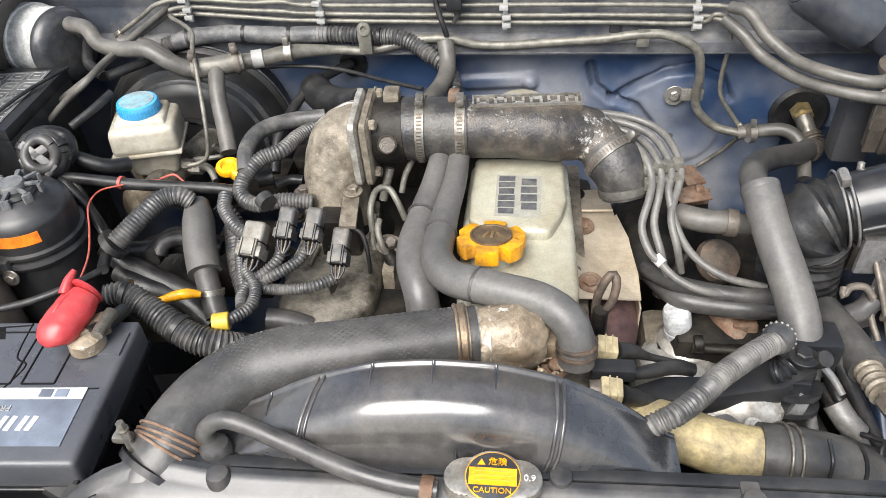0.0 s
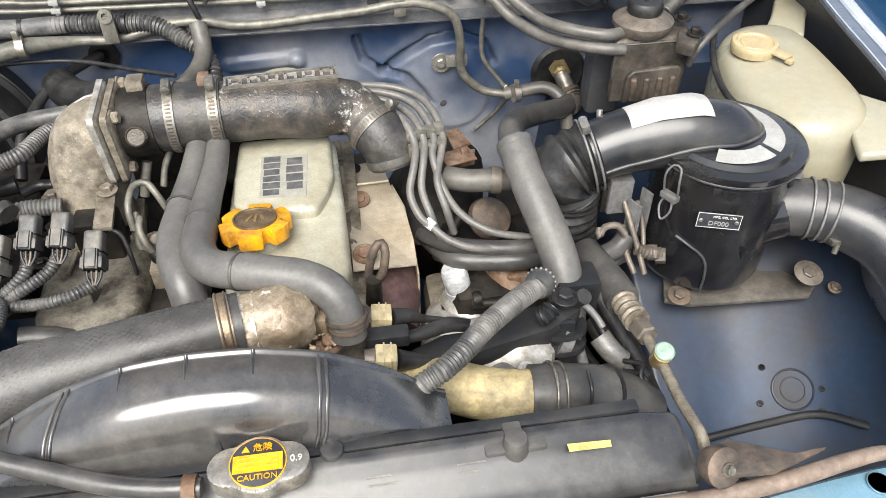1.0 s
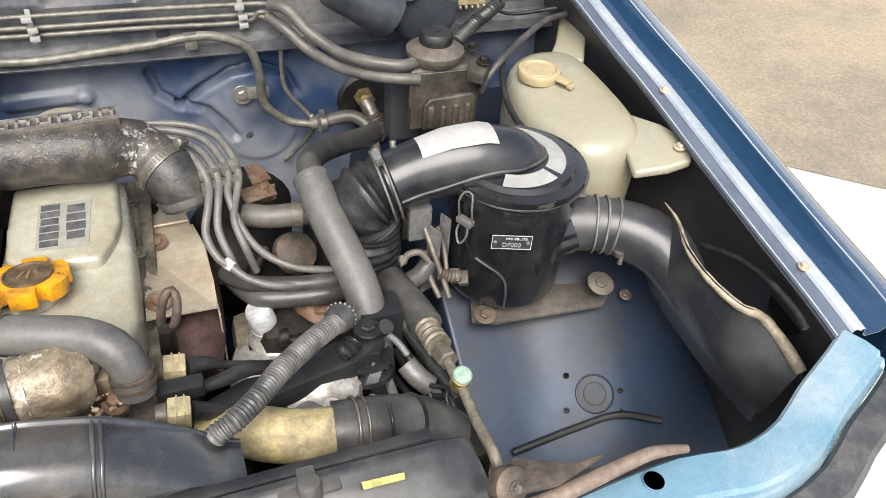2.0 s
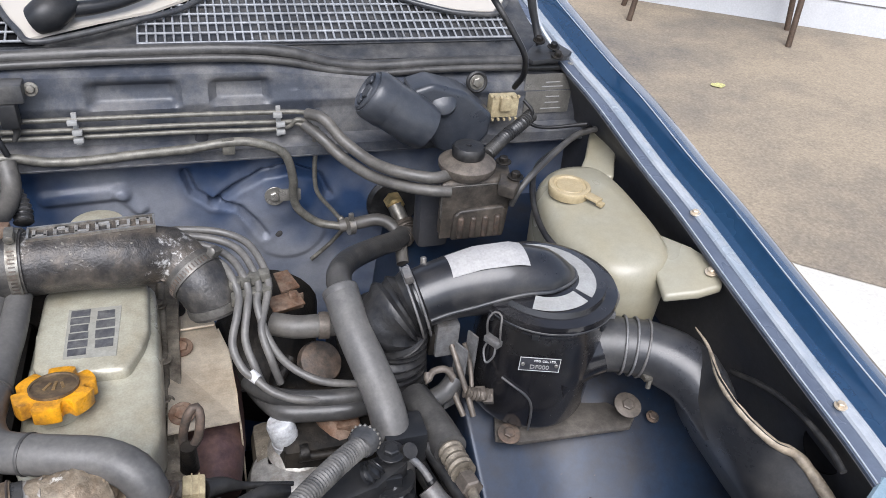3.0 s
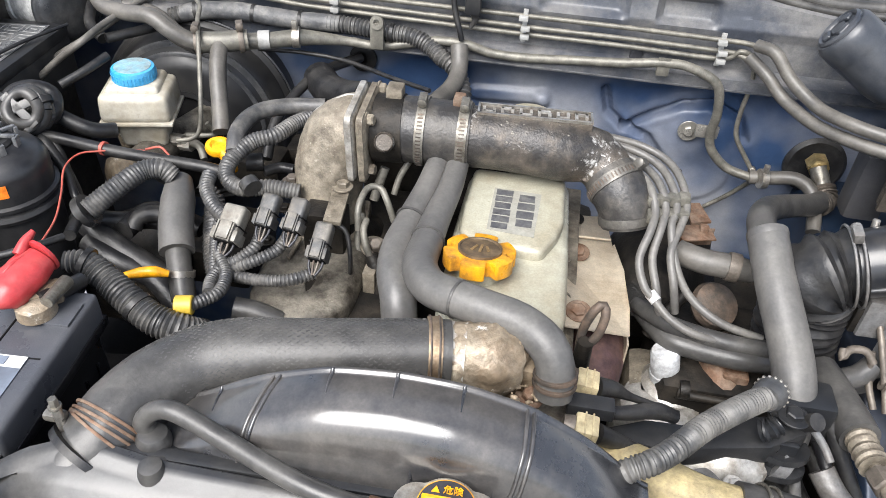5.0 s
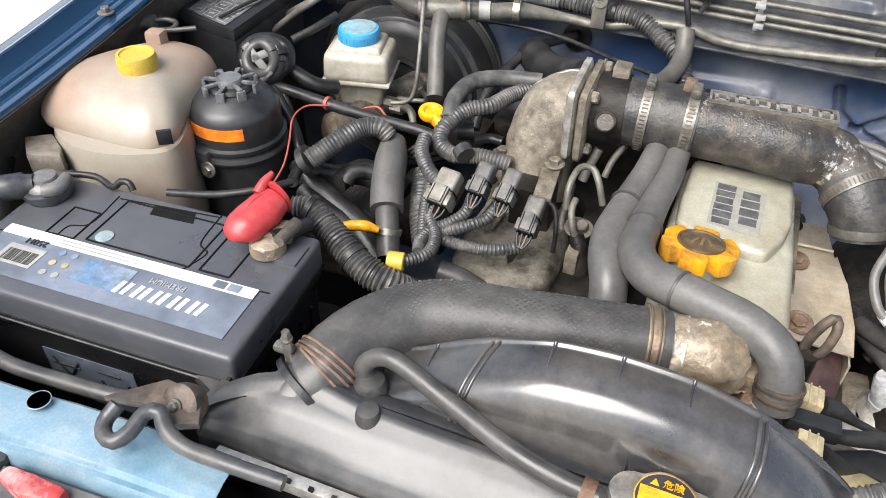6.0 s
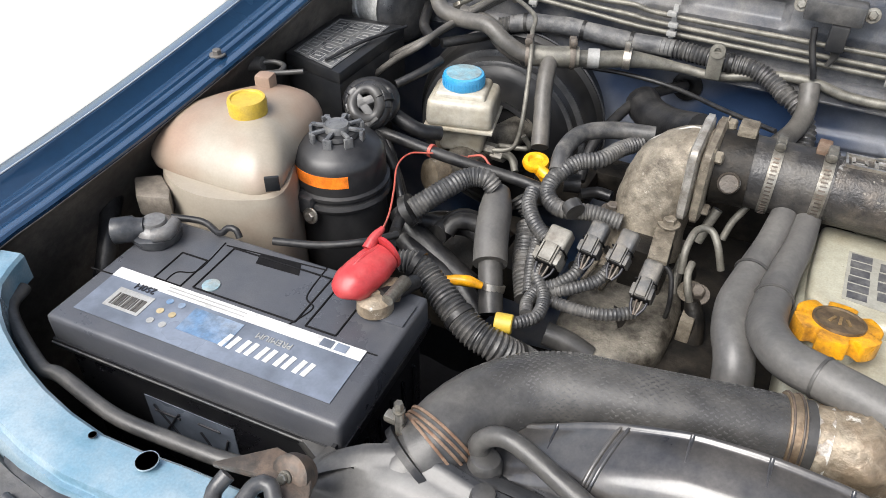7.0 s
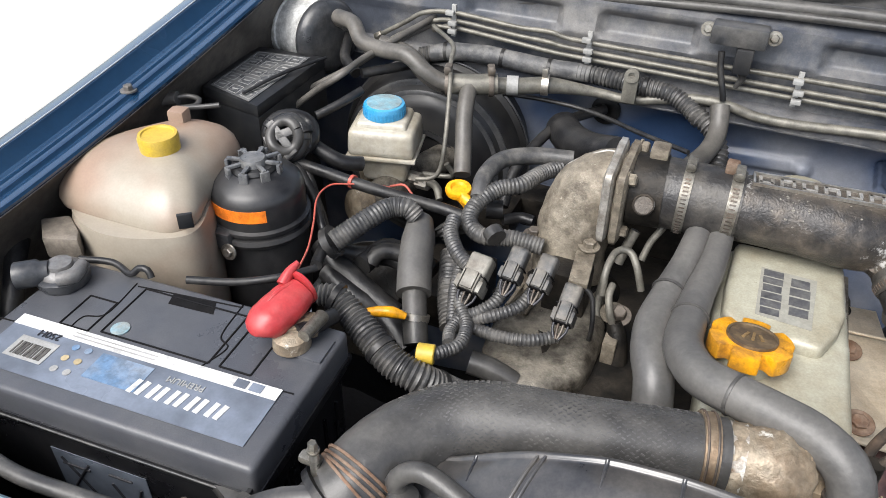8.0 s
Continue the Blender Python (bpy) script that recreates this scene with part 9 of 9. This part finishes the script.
hose("yellow_sleeve", [(-0.283, 0.800, 1.000), (-0.265, 0.803, 1.005), (-0.250, 0.808, 1.005), (-0.237, 0.813, 1.000)], [0.004, 0.0062, 0.0066, 0.004], "yellow", "yellow plastic sleeve on a lead", "sleeve", n=10)
mainl = [(-0.302, 0.741, 1.065), (-0.282, 0.746, 1.062), (-0.256, 0.738, 1.050), (-0.228, 0.726, 1.038), (-0.202, 0.717, 1.028), (-0.174, 0.718, 1.018), (-0.155, 0.735, 0.995), (-0.142, 0.769, 0.955)]
bloom = hose("battery_loom", mainl, [0.010, 0.0135, 0.0145, 0.0150, 0.0155, 0.0155, 0.015, 0.014], "conduit", "thick dusty black corrugated battery loom", "wiring loom", n=22, pitch=0.0046, depth=0.0024)
for s_ in (0.10, 0.40, 0.72):
    at_, way_ = along(mainl, s_)
    solid("loom_tie", *lathe([(0.0150, -0.003), (0.0172, -0.003), (0.0172, 0.003), (0.0150, 0.003)], axis(at_, way_), 24), "rubber_dark", bloom, "black tape tie")
hose("battery_lead", [(-0.275, 0.666, 1.085), (-0.268, 0.687, 1.080), (-0.265, 0.712, 1.072)], 0.008, "rubber_dark", "short thick black battery lead", "cable", n=10)
c2 = [(-0.357, 0.867, 1.030), (-0.343, 0.884, 1.040), (-0.327, 0.905, 1.050), (-0.312, 0.927, 1.055), (-0.293, 0.935, 1.055), (-0.279, 0.935, 1.045)]
hose("breather_conduit", c2, [0.0130, 0.0128, 0.0125, 0.0122, 0.0118, 0.0115], "conduit", "grey corrugated breather conduit", "hose", n=16, pitch=0.0046, depth=0.0012)
solid("conduit_collar", *lathe([(0.020, -0.004), (0.020, 0.006), (0.014, 0.008)], axis((-0.360, 0.869, 1.028), (-0.7, -0.3, -0.5)), 20), "loom", None, "black collar on the conduit end", "collar")
vh = [(-0.281, 0.949, 1.030), (-0.270, 0.919, 1.025), (-0.258, 0.883, 1.015), (-0.245, 0.852, 1.000)]
hose("foam_hose", vh, [0.016, 0.0205, 0.0205, 0.0205], "foam", "grey foam-sleeved standing hose", n=18)
hose("lower_hose", [(-0.247, 0.857, 1.000), (-0.235, 0.833, 0.985), (-0.223, 0.810, 0.965)], 0.0145, "rubber", "black hose below the foam sleeve", n=14)
solid("hose_clip", *lathe([(0.0150, -0.004), (0.0172, -0.004), (0.0172, 0.004), (0.0150, 0.004)], axis((-0.235, 0.833, 0.985), (0.02, -0.55, -0.8)), 20), "steel", None, "steel clip on the standing hose", "clip")
hose("thick_cable", [(-0.464, 0.951, 1.070), (-0.429, 0.954, 1.065), (-0.363, 0.951, 1.060), (-0.305, 0.961, 1.050), (-0.253, 0.965, 1.045), (-0.223, 0.965, 1.040)], 0.0075, "rubber_dark", "thick black cable crossing the bay", "cable", n=10)
solid("red_clip", *lathe([(0.0076, -0.0022), (0.0088, -0.0022), (0.0088, 0.0022), (0.0076, 0.0022)], axis((-0.375, 0.951, 1.062), (0.9, -0.1, 0)), 14), "red_wire", None, "red clip on the black cable", "clip")
hose("red_wire", [(-0.332, 0.968, 1.055), (-0.354, 0.958, 1.060), (-0.373, 0.942, 1.064), (-0.391, 0.924, 1.068), (-0.389, 0.890, 1.070), (-0.370, 0.849, 1.065), (-0.350, 0.804, 1.065), (-0.332, 0.754, 1.075), (-0.318, 0.722, 1.090)], 0.0012, "red_wire", "thin red wire from the battery", "wire", n=6)
bun = thing("cable_bundle", (-0.47, 0.956, 1.1), "taped bundle of black cables behind the reservoir", "cable")
bun_m = axis((-0.47, 0.956, 1.1), (0.25, -0.75, 0.6))
for k, (r_, t_, d_) in enumerate(((0.0215, 0.0085, 0.0), (0.0175, 0.0070, 0.011), (0.0240, 0.0060, -0.010))):
    loop_ = [tuple(bun_m @ Vector((r_ * math.cos(a_), r_ * 1.1 * math.sin(a_), d_ + 0.003 * math.sin(2 * a_)))) for a_ in np.linspace(0.5 * k, 0.5 * k + 2 * math.pi, 18)]
    solid("cable_turn", *pipe(loop_, t_, n=12, wobble=0.06), "rubber" if k == 1 else "loom", bun)
solid("cable_core", *lathe([(0.019, -0.012), (0.018, -0.003), (0.004, -0.002)], bun_m, 24), "rubber_dark", bun)
for turn_, off_ in ((25, 0.003), (-48, -0.004)):
    solid("tape_strap", *box(0.052, 0.011, 0.003, bun_m @ Matrix.Rotation(radians(turn_), 4, "Z") @ Matrix.Translation((0, off_, 0.011)), 0.0014), "loom", bun, "dusty black tape strap")
for a_ in (0.4, 2.6, 3.9):
    at_ = bun_m @ Vector((0.0210 * math.cos(a_), 0.0225 * math.sin(a_), 0.001))
    solid("tape_band", *lathe([(0.0110, -0.005), (0.0132, -0.004), (0.0132, 0.004), (0.0110, 0.005)], axis(at_, bun_m.to_3x3() @ Vector((-math.sin(a_), math.cos(a_), 0))), 18), "rubber_dark", bun, "black tape band")
for pts, r in (([(-0.473, 0.960, 1.080), (-0.443, 0.941, 1.060), (-0.410, 0.918, 1.040), (-0.379, 0.883, 1.020), (-0.352, 0.819, 1.030)], 0.007), ([(-0.465, 0.966, 1.075), (-0.425, 0.937, 1.050), (-0.386, 0.890, 1.030), (-0.373, 0.890, 1.000)], 0.005), ([(-0.425, 0.696, 1.075), (-0.379, 0.717, 1.072), (-0.340, 0.740, 1.075), (-0.320, 0.772, 1.070)], 0.0042), ([(-0.540, 0.672, 1.082), (-0.509, 0.685, 1.078), (-0.483, 0.680, 1.075), (-0.474, 0.685, 1.082), (-0.464, 0.686, 1.082), (-0.459, 0.684, 1.075)], 0.0036), ([(-0.479, 1.041, 1.090), (-0.458, 1.067, 1.100), (-0.440, 1.101, 1.110)], 0.006), ([(-0.465, 0.989, 1.080), (-0.418, 0.992, 1.060), (-0.396, 1.013, 1.050)], 0.010), ([(-0.331, 0.885, 0.990), (-0.322, 0.928, 0.990), (-0.297, 0.941, 0.980), (-0.255, 0.936, 0.970)], 0.013), ([(-0.370, 0.869, 0.980), (-0.330, 0.853, 0.970), (-0.285, 0.853, 0.950), (-0.244, 0.830, 0.930)], 0.014)):
    hose("black_lead", pts, r, "rubber_dark", "black lead in the shaded gap by the battery", "cable", n=8)
for pts, r in (([(-0.341, 1.081, 1.000), (-0.317, 1.076, 1.000), (-0.303, 1.060, 0.990)], 0.005), ([(-0.194, 1.008, 1.020), (-0.176, 1.023, 1.020), (-0.157, 1.022, 1.020)], 0.007), ([(-0.217, 1.009, 1.030), (-0.197, 1.016, 1.030)], 0.012)):
    hose("small_pipe", pts, r, "steel_line" if r < 0.006 else "rubber_dark", "short bent pipe by the dipstick", "pipe", n=8)
for p, s in (((-0.245, 1.111, 0.980), (0.08, 0.06, 0.05)), ((-0.360, 0.931, 0.900), (0.12, 0.08, 0.08)), ((-0.268, 1.027, 0.900), (0.10, 0.12, 0.06)), ((-0.183, 1.156, 0.980), (0.06, 0.05, 0.05))):
    solid("grimy_casting", *box(*s, Matrix.Translation((p[0], p[1], p[2] - s[2])), 0.01), "grime", None, "grimy dark casting deep in the bay", "casting")


# ---- smaller details ----
# moulded strap on the canister and its lower bracket
strap = []
for ang, h in ((-142, 0.082), (-130, 0.076), (-118, 0.066), (-112, 0.052), (-110, 0.030), (-110, 0.006)):
    strap.append((AC.x + 0.0822 * math.cos(radians(ang)), AC.y + 0.0822 * math.sin(radians(ang)), AC.z + h))
solid("strap_edge", *pipe(strap, 0.0017, n=6), "plastic_grey", air)
for ang in (-60, -20, 150, 200, 240):
    a_ = radians(ang)
    solid("rim_notch", *box(0.008, 0.004, 0.008, Matrix.Translation((AC.x + 0.0878 * math.cos(a_), AC.y + 0.0878 * math.sin(a_), AC.z + 0.162)) @ Matrix.Rotation(a_ + math.pi / 2, 4, "Z"), 0.001), "plastic", air)
solid("duct_screw", *lathe([(0.004, 0), (0.004, 0.008), (0.003, 0.009)], axis((0.515, 0.930, 1.112), (0, 0.3, 1)), 10), "steel", bellows)
# bulkhead plugs
for p in ((0.382, 1.312, 0.921), (0.274, 1.290, 1.115), (0.204, 1.312, 0.883), (0.275, 1.290, 1.119)):
    solid("blanking_plug", *lathe([(0.009, 0), (0.009, 0.003), (0.006, 0.005), (0.003, 0.005)], axis(p, (0, -1, 0.1)), 18), "bay_black", None, "small dark rubber blanking plug in the bulkhead", "plug", "bulkhead plugs")
solid("crease_rod", *pipe([(0.436, 1.300, 0.865), (0.464, 1.295, 0.895), (0.487, 1.285, 0.930)], 0.0035, n=8), "steel_line", None, "thin steel line rising along the bulkhead", "pipe")
# plenum details
for p in [(-0.158, 0.978, 0.988), (-0.131, 0.957, 0.988), (-0.159, 0.912, 0.985)]:
    bolt(man, p, (0, 0, 1), 0.006, "grime", h=0.006)
for pts in ([(-0.145, 0.890, 0.988), (-0.142, 0.906, 0.990), (-0.140, 0.933, 0.990)], [(-0.121, 0.883, 0.988), (-0.119, 0.897, 0.990), (-0.118, 0.920, 0.990)], [(-0.122, 0.959, 0.990), (-0.119, 0.972, 0.992)]):
    solid("cast_rib", *pipe(pts, 0.0025, n=6), "alu", man)
solid("port_opening", *pipe([(-0.085, 0.912, 0.965), (-0.071, 0.899, 0.950), (-0.068, 0.886, 0.935)], [0.020, 0.030, 0.026], n=16), "dark", man, "dark opening between the runners")
solid("heat_insulator", *box(0.010, 0.09, 0.06, Matrix.Translation((-0.051, 0.918, 0.920)) @ Matrix.Rotation(radians(8), 4, "Z"), 0.002), "grime", man)
solid("rust_block", *box(0.022, 0.03, 0.03, Matrix.Translation((-0.054, 0.922, 0.925)), 0.004), "rust", man)
bolt(None, (-0.028, 0.925, 0.990), (0, -0.3, 1), 0.009, "alu", "dull hexagonal bolt beside the hoses", name="flange_bolt", h=0.010)
for pts, r in (([(-0.029, 0.996, 1.060), (-0.035, 0.988, 1.040), (-0.040, 0.981, 1.020)], 0.006), ([(-0.050, 0.961, 1.010), (-0.049, 0.933, 0.990), (-0.041, 0.920, 0.970), (-0.035, 0.916, 0.960)], 0.0048)):
    hose("fuel_return_pipe", pts, r, "steel_line", "short steel fuel return pipe", "pipe", n=8)
# elbow casting marks
for k in range(3):
    solid("cast_mark", *box(0.030 - 0.004 * k, 0.0015, 0.0022, Matrix.Translation((-0.098, 0.949, 1.028)) @ Matrix.Translation((0.002 * k, -0.001 - 0.0015 * k, -0.007 * k)) @ Matrix.Rotation(radians(-6), 4, "Z")), "alu", elbow, smooth=0)
for k in range(9):
    solid("cast_mark", *box(0.005 if k % 3 else 0.003, 0.0012, 0.0045, Matrix.Translation(Vector((0.106, 0.981, 1.110)).lerp(Vector((0.156, 0.981, 1.108)), k / 8)) @ Matrix.Rotation(radians(-30), 4, "X")), "duct", intake, smooth=0)
# battery lid grooves
def lid_loop(x0, x1, y0, y1):
    c = [(x0, y0), (x1, y0), (x1, y1), (x0, y1)]
    for q in range(4):
        a_, b_ = c[q], c[(q + 1) % 4]
        solid("groove", *pipe([tuple(BM @ Vector((*a_, 0.2142))), tuple(BM @ Vector((*b_, 0.2142)))], 0.0010, n=6), "dark", bat)


lid_loop(-0.0565, 0.0605, 0.0025, 0.0695)
lid_loop(-0.1010, -0.0690, -0.0015, 0.0415)
lid_loop(0.0720, 0.1040, 0.0025, 0.0535)
for dx in (-0.155, 0.128):
    solid("lid_step", *box(0.030, 0.030, 0.004, BM @ Matrix.Translation((dx + 0.012, 0.052, 0.2125)), 0.001), "batlid", bat)
solid("lip_line", *pipe([tuple(BM @ Vector((-0.160, -0.0885, 0.180))), tuple(BM @ Vector((0.160, -0.0885, 0.180)))], 0.0012, n=6), "plastic_grey", bat)
for k in range(6):
    solid("case_rib", *box(0.004, 0.003, 0.10, BM @ Matrix.Translation((0.153, -0.06 + 0.024 * k, 0.04)), 0.0008), "battery", bat)
# master cylinder flange, straps and the dark drum detail
solid("strap", *pipe([(-0.433, 1.077, 1.000), (-0.409, 1.074, 0.998), (-0.390, 1.090, 0.998)], [0.004, 0.005, 0.004], n=8), "reservoir", res)
for p in [(-0.421, 1.079, 1.000), (-0.400, 1.097, 0.990)]:
    solid("collar", *lathe([(0.014, -0.016), (0.016, 0.0), (0.014, 0.004)], Matrix.Translation(p), 18), "crust_brown", mc)
solid("end_cap", *lathe([(0.020, 0), (0.024, 0.006), (0.024, 0.026), (0.018, 0.030)], axis((-0.389, 1.017, 0.985), (-0.5, -0.75, 0.15)), 24), "crust_brown", mc)
for pts in ([(-0.350, 1.081, 1.000), (-0.325, 1.085, 1.000), (-0.308, 1.072, 0.995), (-0.307, 1.059, 0.980)], [(-0.343, 1.092, 1.005), (-0.300, 1.096, 1.010), (-0.307, 1.092, 1.030)]):
    hose("brake_union_pipe", pts, 0.0038, "steel_line", "thin bent brake pipe at the cylinder", "pipe", n=8)
hose("red_wire", [(-0.337, 0.978, 1.050), (-0.322, 0.988, 1.050), (-0.306, 0.979, 1.045)], 0.0016, "red_wire", "thin red wire looping by the cylinder", "wire", n=6)
# tie straps and taped coil
solid("cable_tie", *pipe([(-0.458, 0.930, 1.085), (-0.453, 0.949, 1.088), (-0.445, 0.968, 1.088)], [0.004, 0.005, 0.004], n=8), "plastic_grey", None, "flat grey cable tie round the coil", "cable tie")
for pts, r in (([(-0.492, 0.956, 1.080), (-0.504, 0.965, 1.095), (-0.503, 0.984, 1.105), (-0.485, 0.997, 1.108), (-0.465, 1.002, 1.100), (-0.451, 0.983, 1.090), (-0.456, 0.973, 1.080)], 0.010), ([(-0.481, 0.961, 1.090), (-0.485, 0.976, 1.100), (-0.477, 0.990, 1.100), (-0.459, 0.981, 1.095)], 0.008)):
    hose("coiled_cable", pts, r, "rubber_dark", "taped black cable coil behind the reservoir", "cable", n=12)
for pts, r, m_ in (([(-0.363, 0.888, 1.000), (-0.341, 0.904, 0.990), (-0.310, 0.921, 0.985), (-0.286, 0.920, 0.980)], 0.012, "rubber_dark"), ([(-0.323, 0.892, 0.990), (-0.319, 0.904, 1.000), (-0.303, 0.915, 1.000), (-0.285, 0.918, 0.995)], 0.011, "rubber_dark"), ([(-0.391, 0.894, 1.000), (-0.360, 0.879, 0.985), (-0.323, 0.868, 0.970), (-0.273, 0.859, 0.950)], 0.016, "rubber_dark"), ([(-0.260, 0.964, 1.020), (-0.243, 0.962, 1.000), (-0.232, 0.945, 0.980)], 0.009, "conduit"), ([(-0.234, 0.940, 1.000), (-0.215, 0.886, 0.985), (-0.195, 0.848, 0.970)], 0.014, "conduit"), ([(-0.150, 0.786, 0.990), (-0.126, 0.789, 0.985), (-0.100, 0.789, 0.975)], 0.013, "rubber"), ([(-0.531, 1.235, 1.130), (-0.520, 1.196, 1.110), (-0.486, 1.168, 1.100)], 0.008, "rubber_dark"), ([(-0.456, 1.131, 1.120), (-0.422, 1.170, 1.120), (-0.394, 1.206, 1.120)], 0.007, "rubber_dark")):
    hose("side_lead", pts, r, m_, "dark lead tucked low beside the engine", "cable", n=12, **(dict(pitch=0.0052, depth=0.002) if m_ == "conduit" else {}))
alt = thing("alternator", (-0.351, 0.934, 0.860), "dark grimy alternator low beside the battery", "alternator")
solid("case", *lathe([(0.055, 0), (0.062, 0.02), (0.062, 0.06), (0.05, 0.08), (0.02, 0.085)], axis((-0.370, 0.979, 0.860), (0.2, -0.6, 0.75)), 32), "grime", alt)
solid("fin_ring", *lathe([(0.064, 0.03), (0.066, 0.034), (0.066, 0.05), (0.064, 0.054)], axis((-0.370, 0.979, 0.860), (0.2, -0.6, 0.75)), 32), "plastic", alt)
# front right clutter
for pts, r, m_ in (([(0.481, 0.771, 0.980), (0.506, 0.739, 0.940), (0.530, 0.706, 0.900)], 0.008, "rubber_dark"), ([(0.476, 0.731, 0.950), (0.486, 0.716, 0.940), (0.498, 0.708, 0.930)], 0.013, "grey_paint"), ([(0.498, 0.708, 0.930), (0.510, 0.699, 0.910), (0.519, 0.684, 0.890)], 0.007, "grey_paint"), ([(0.496, 0.700, 0.940), (0.510, 0.684, 0.950), (0.505, 0.673, 0.945), (0.512, 0.648, 0.930)], 0.003, "rubber_dark"), ([(0.455, 0.701, 0.930), (0.475, 0.693, 0.930)], 0.006, "grey_paint"), ([(0.449, 0.732, 0.950), (0.460, 0.705, 0.910)], 0.006, "grey_paint"), ([(0.437, 0.710, 0.930), (0.427, 0.698, 0.920)], 0.010, "alu_bright")):
    hose("pump_lead", pts, r, m_, "grimy pipe in the gap beside the bracket", "pipe", n=10)
solid("pivot", *lathe([(0.009, -0.004), (0.009, 0.012)], axis((0.450, 0.745, 1.000), (0.3, -0.5, 0.8)), 12), "rubber_dark", br)
solid("stay", *pipe([(0.450, 0.745, 1.000), (0.466, 0.734, 0.985), (0.474, 0.722, 0.975)], 0.004, n=8), "grey_paint", br)
solid("bracket_spring", *pipe([(0.402, 0.726, 1.000), (0.409, 0.725, 1.005), (0.416, 0.729, 1.010)], 0.010, n=14, pitch=0.005, depth=0.003), "plastic", br)
solid("bracket_hole", *lathe([(0.004, 0), (0.004, 0.001)], axis((0.421, 0.725, 0.978), (0, -0.8, 0.5)), 12), "dark", br)
solid("pulley_lump", *pipe([(0.428, 0.729, 0.955), (0.440, 0.725, 0.950)], [0.020, 0.016], n=16), "grey_paint", br)
solid("sender_base", *loft([(0.285, 0.80), (0.36, 0.79), (0.385, 0.83), (0.35, 0.865), (0.295, 0.86)], [(0.84, 1.0), (0.89, 0.97), (0.905, 0.85), (0.91, 0.6)]), "alu_bright", sens)
solid("sender_clip", *lathe([(0.010, -0.005), (0.011, 0.0), (0.010, 0.005)], axis((0.353, 0.823, 0.935), (1, 0, 0.1)), 14), "grime", sens)
solid("rust_clip", *box(0.026, 0.014, 0.012, Matrix.Translation((0.391, 0.835, 0.925)), 0.002), "rust", pump)
solid("rust_pipe", *pipe([(0.389, 0.872, 0.940), (0.397, 0.851, 0.930), (0.400, 0.842, 0.920)], 0.020, n=14), "rust", pump)
ic2 = thing("intercooler_bracket", (0.362, 0.689, 0.950), "grey speckled casting beside the yellowed pipe", "bracket")
solid("wedge", *loft([p[:2] for p in [(0.330, 0.685, 0.965), (0.357, 0.701, 0.965), (0.380, 0.673, 0.965), (0.381, 0.660, 0.965), (0.350, 0.669, 0.965)]], [(0.93, 1.0), (0.955, 0.97), (0.966, 0.85)]), "grey_paint", ic2)
bolt(ic2, (0.378, 0.678, 0.972), (0, -0.2, 1), 0.006, "alu_bright")
# fluff on the shroud: chipped pale corner
solid("sump_edge", *pipe([(-0.118, 0.556, 1.058), (0.02, 0.549, 1.060), (0.16, 0.549, 1.060), (0.265, 0.556, 1.058)], 0.004, n=8), "plastic", shroud)
# weather strip clips and wing screws
for p in [(0.867, 1.301, 1.205), (0.886, 1.325, 1.205)]:
    bolt(wing_r, p, (0, 0, 1), 0.005, "steel")

# pale corrosion crust on the cast pipe
rng = random.Random(11)
crust = []
for k in range(110):
    x_ = (0.064 + 0.006 * rng.random()) if k % 4 == 0 else rng.gauss(0.138, 0.024)
    x_ = min(0.186, max(0.062, x_))
    a_ = radians(rng.gauss(30, 22)) if x_ > 0.075 else radians(rng.uniform(-80, 80))
    w_ = 0.0006 + 0.0030 * rng.random() ** 3
    c_ = (x_, 1.0165 - 0.0366 * math.sin(a_), 1.1075 + 0.0366 * math.cos(a_))
    m_ = axis(c_, (0, -math.sin(a_), math.cos(a_)), rng.uniform(0, 180))
    ring_ = [(w_ * rng.uniform(0.5, 1.1) * math.cos(2 * math.pi * i / 9), 0.7 * w_ * rng.uniform(0.5, 1.1) * math.sin(2 * math.pi * i / 9)) for i in range(9)]
    crust.append(moved(([(x, y, 0.0) for x, y in ring_] + [(x * 0.7, y * 0.7, 0.0007) for x, y in ring_], [[i, (i + 1) % 9, 9 + (i + 1) % 9, 9 + i] for i in range(9)] + [list(range(9, 18))]), m_))
solid("corrosion_crust", *join(*crust), "plug_pale", intake, "pale flaking corrosion", kind="stuff")
solid("cast_letter_ring", *lathe([(0.0075, 0), (0.0075, 0.0012), (0.006, 0.0012), (0.006, 0)], axis((0.089, 0.985, 1.110), (0, -0.9, 0.4)), 20), "alu_bright", intake)

# crust round the thermostat housing
chips = []
o_ = Vector((0.139, 0.697, 1.056))
for k in range(140):
    a_ = rng.uniform(0, 2 * math.pi)
    rad_ = 0.052 * math.sqrt(rng.random())
    c_ = o_ + Vector((rad_ * math.cos(a_), 0.65 * rad_ * math.sin(a_) - 0.004, 0.010 * math.cos(rad_ * 50) - 0.006 - 0.010 * rng.random()))
    s_ = rng.uniform(0.0015, 0.0055)
    chips.append(box(s_ * 1.4, s_, s_ * 0.8, Matrix.Translation(c_) @ Matrix.Rotation(rng.uniform(0, 6), 4, "Z") @ Matrix.Rotation(rng.uniform(-0.6, 0.6), 4, "X"), s_ * 0.25, 1))
solid("corrosion_crust", *join(*chips), "alu_crust", stat, "glassy brown and white corrosion flakes", kind="stuff")
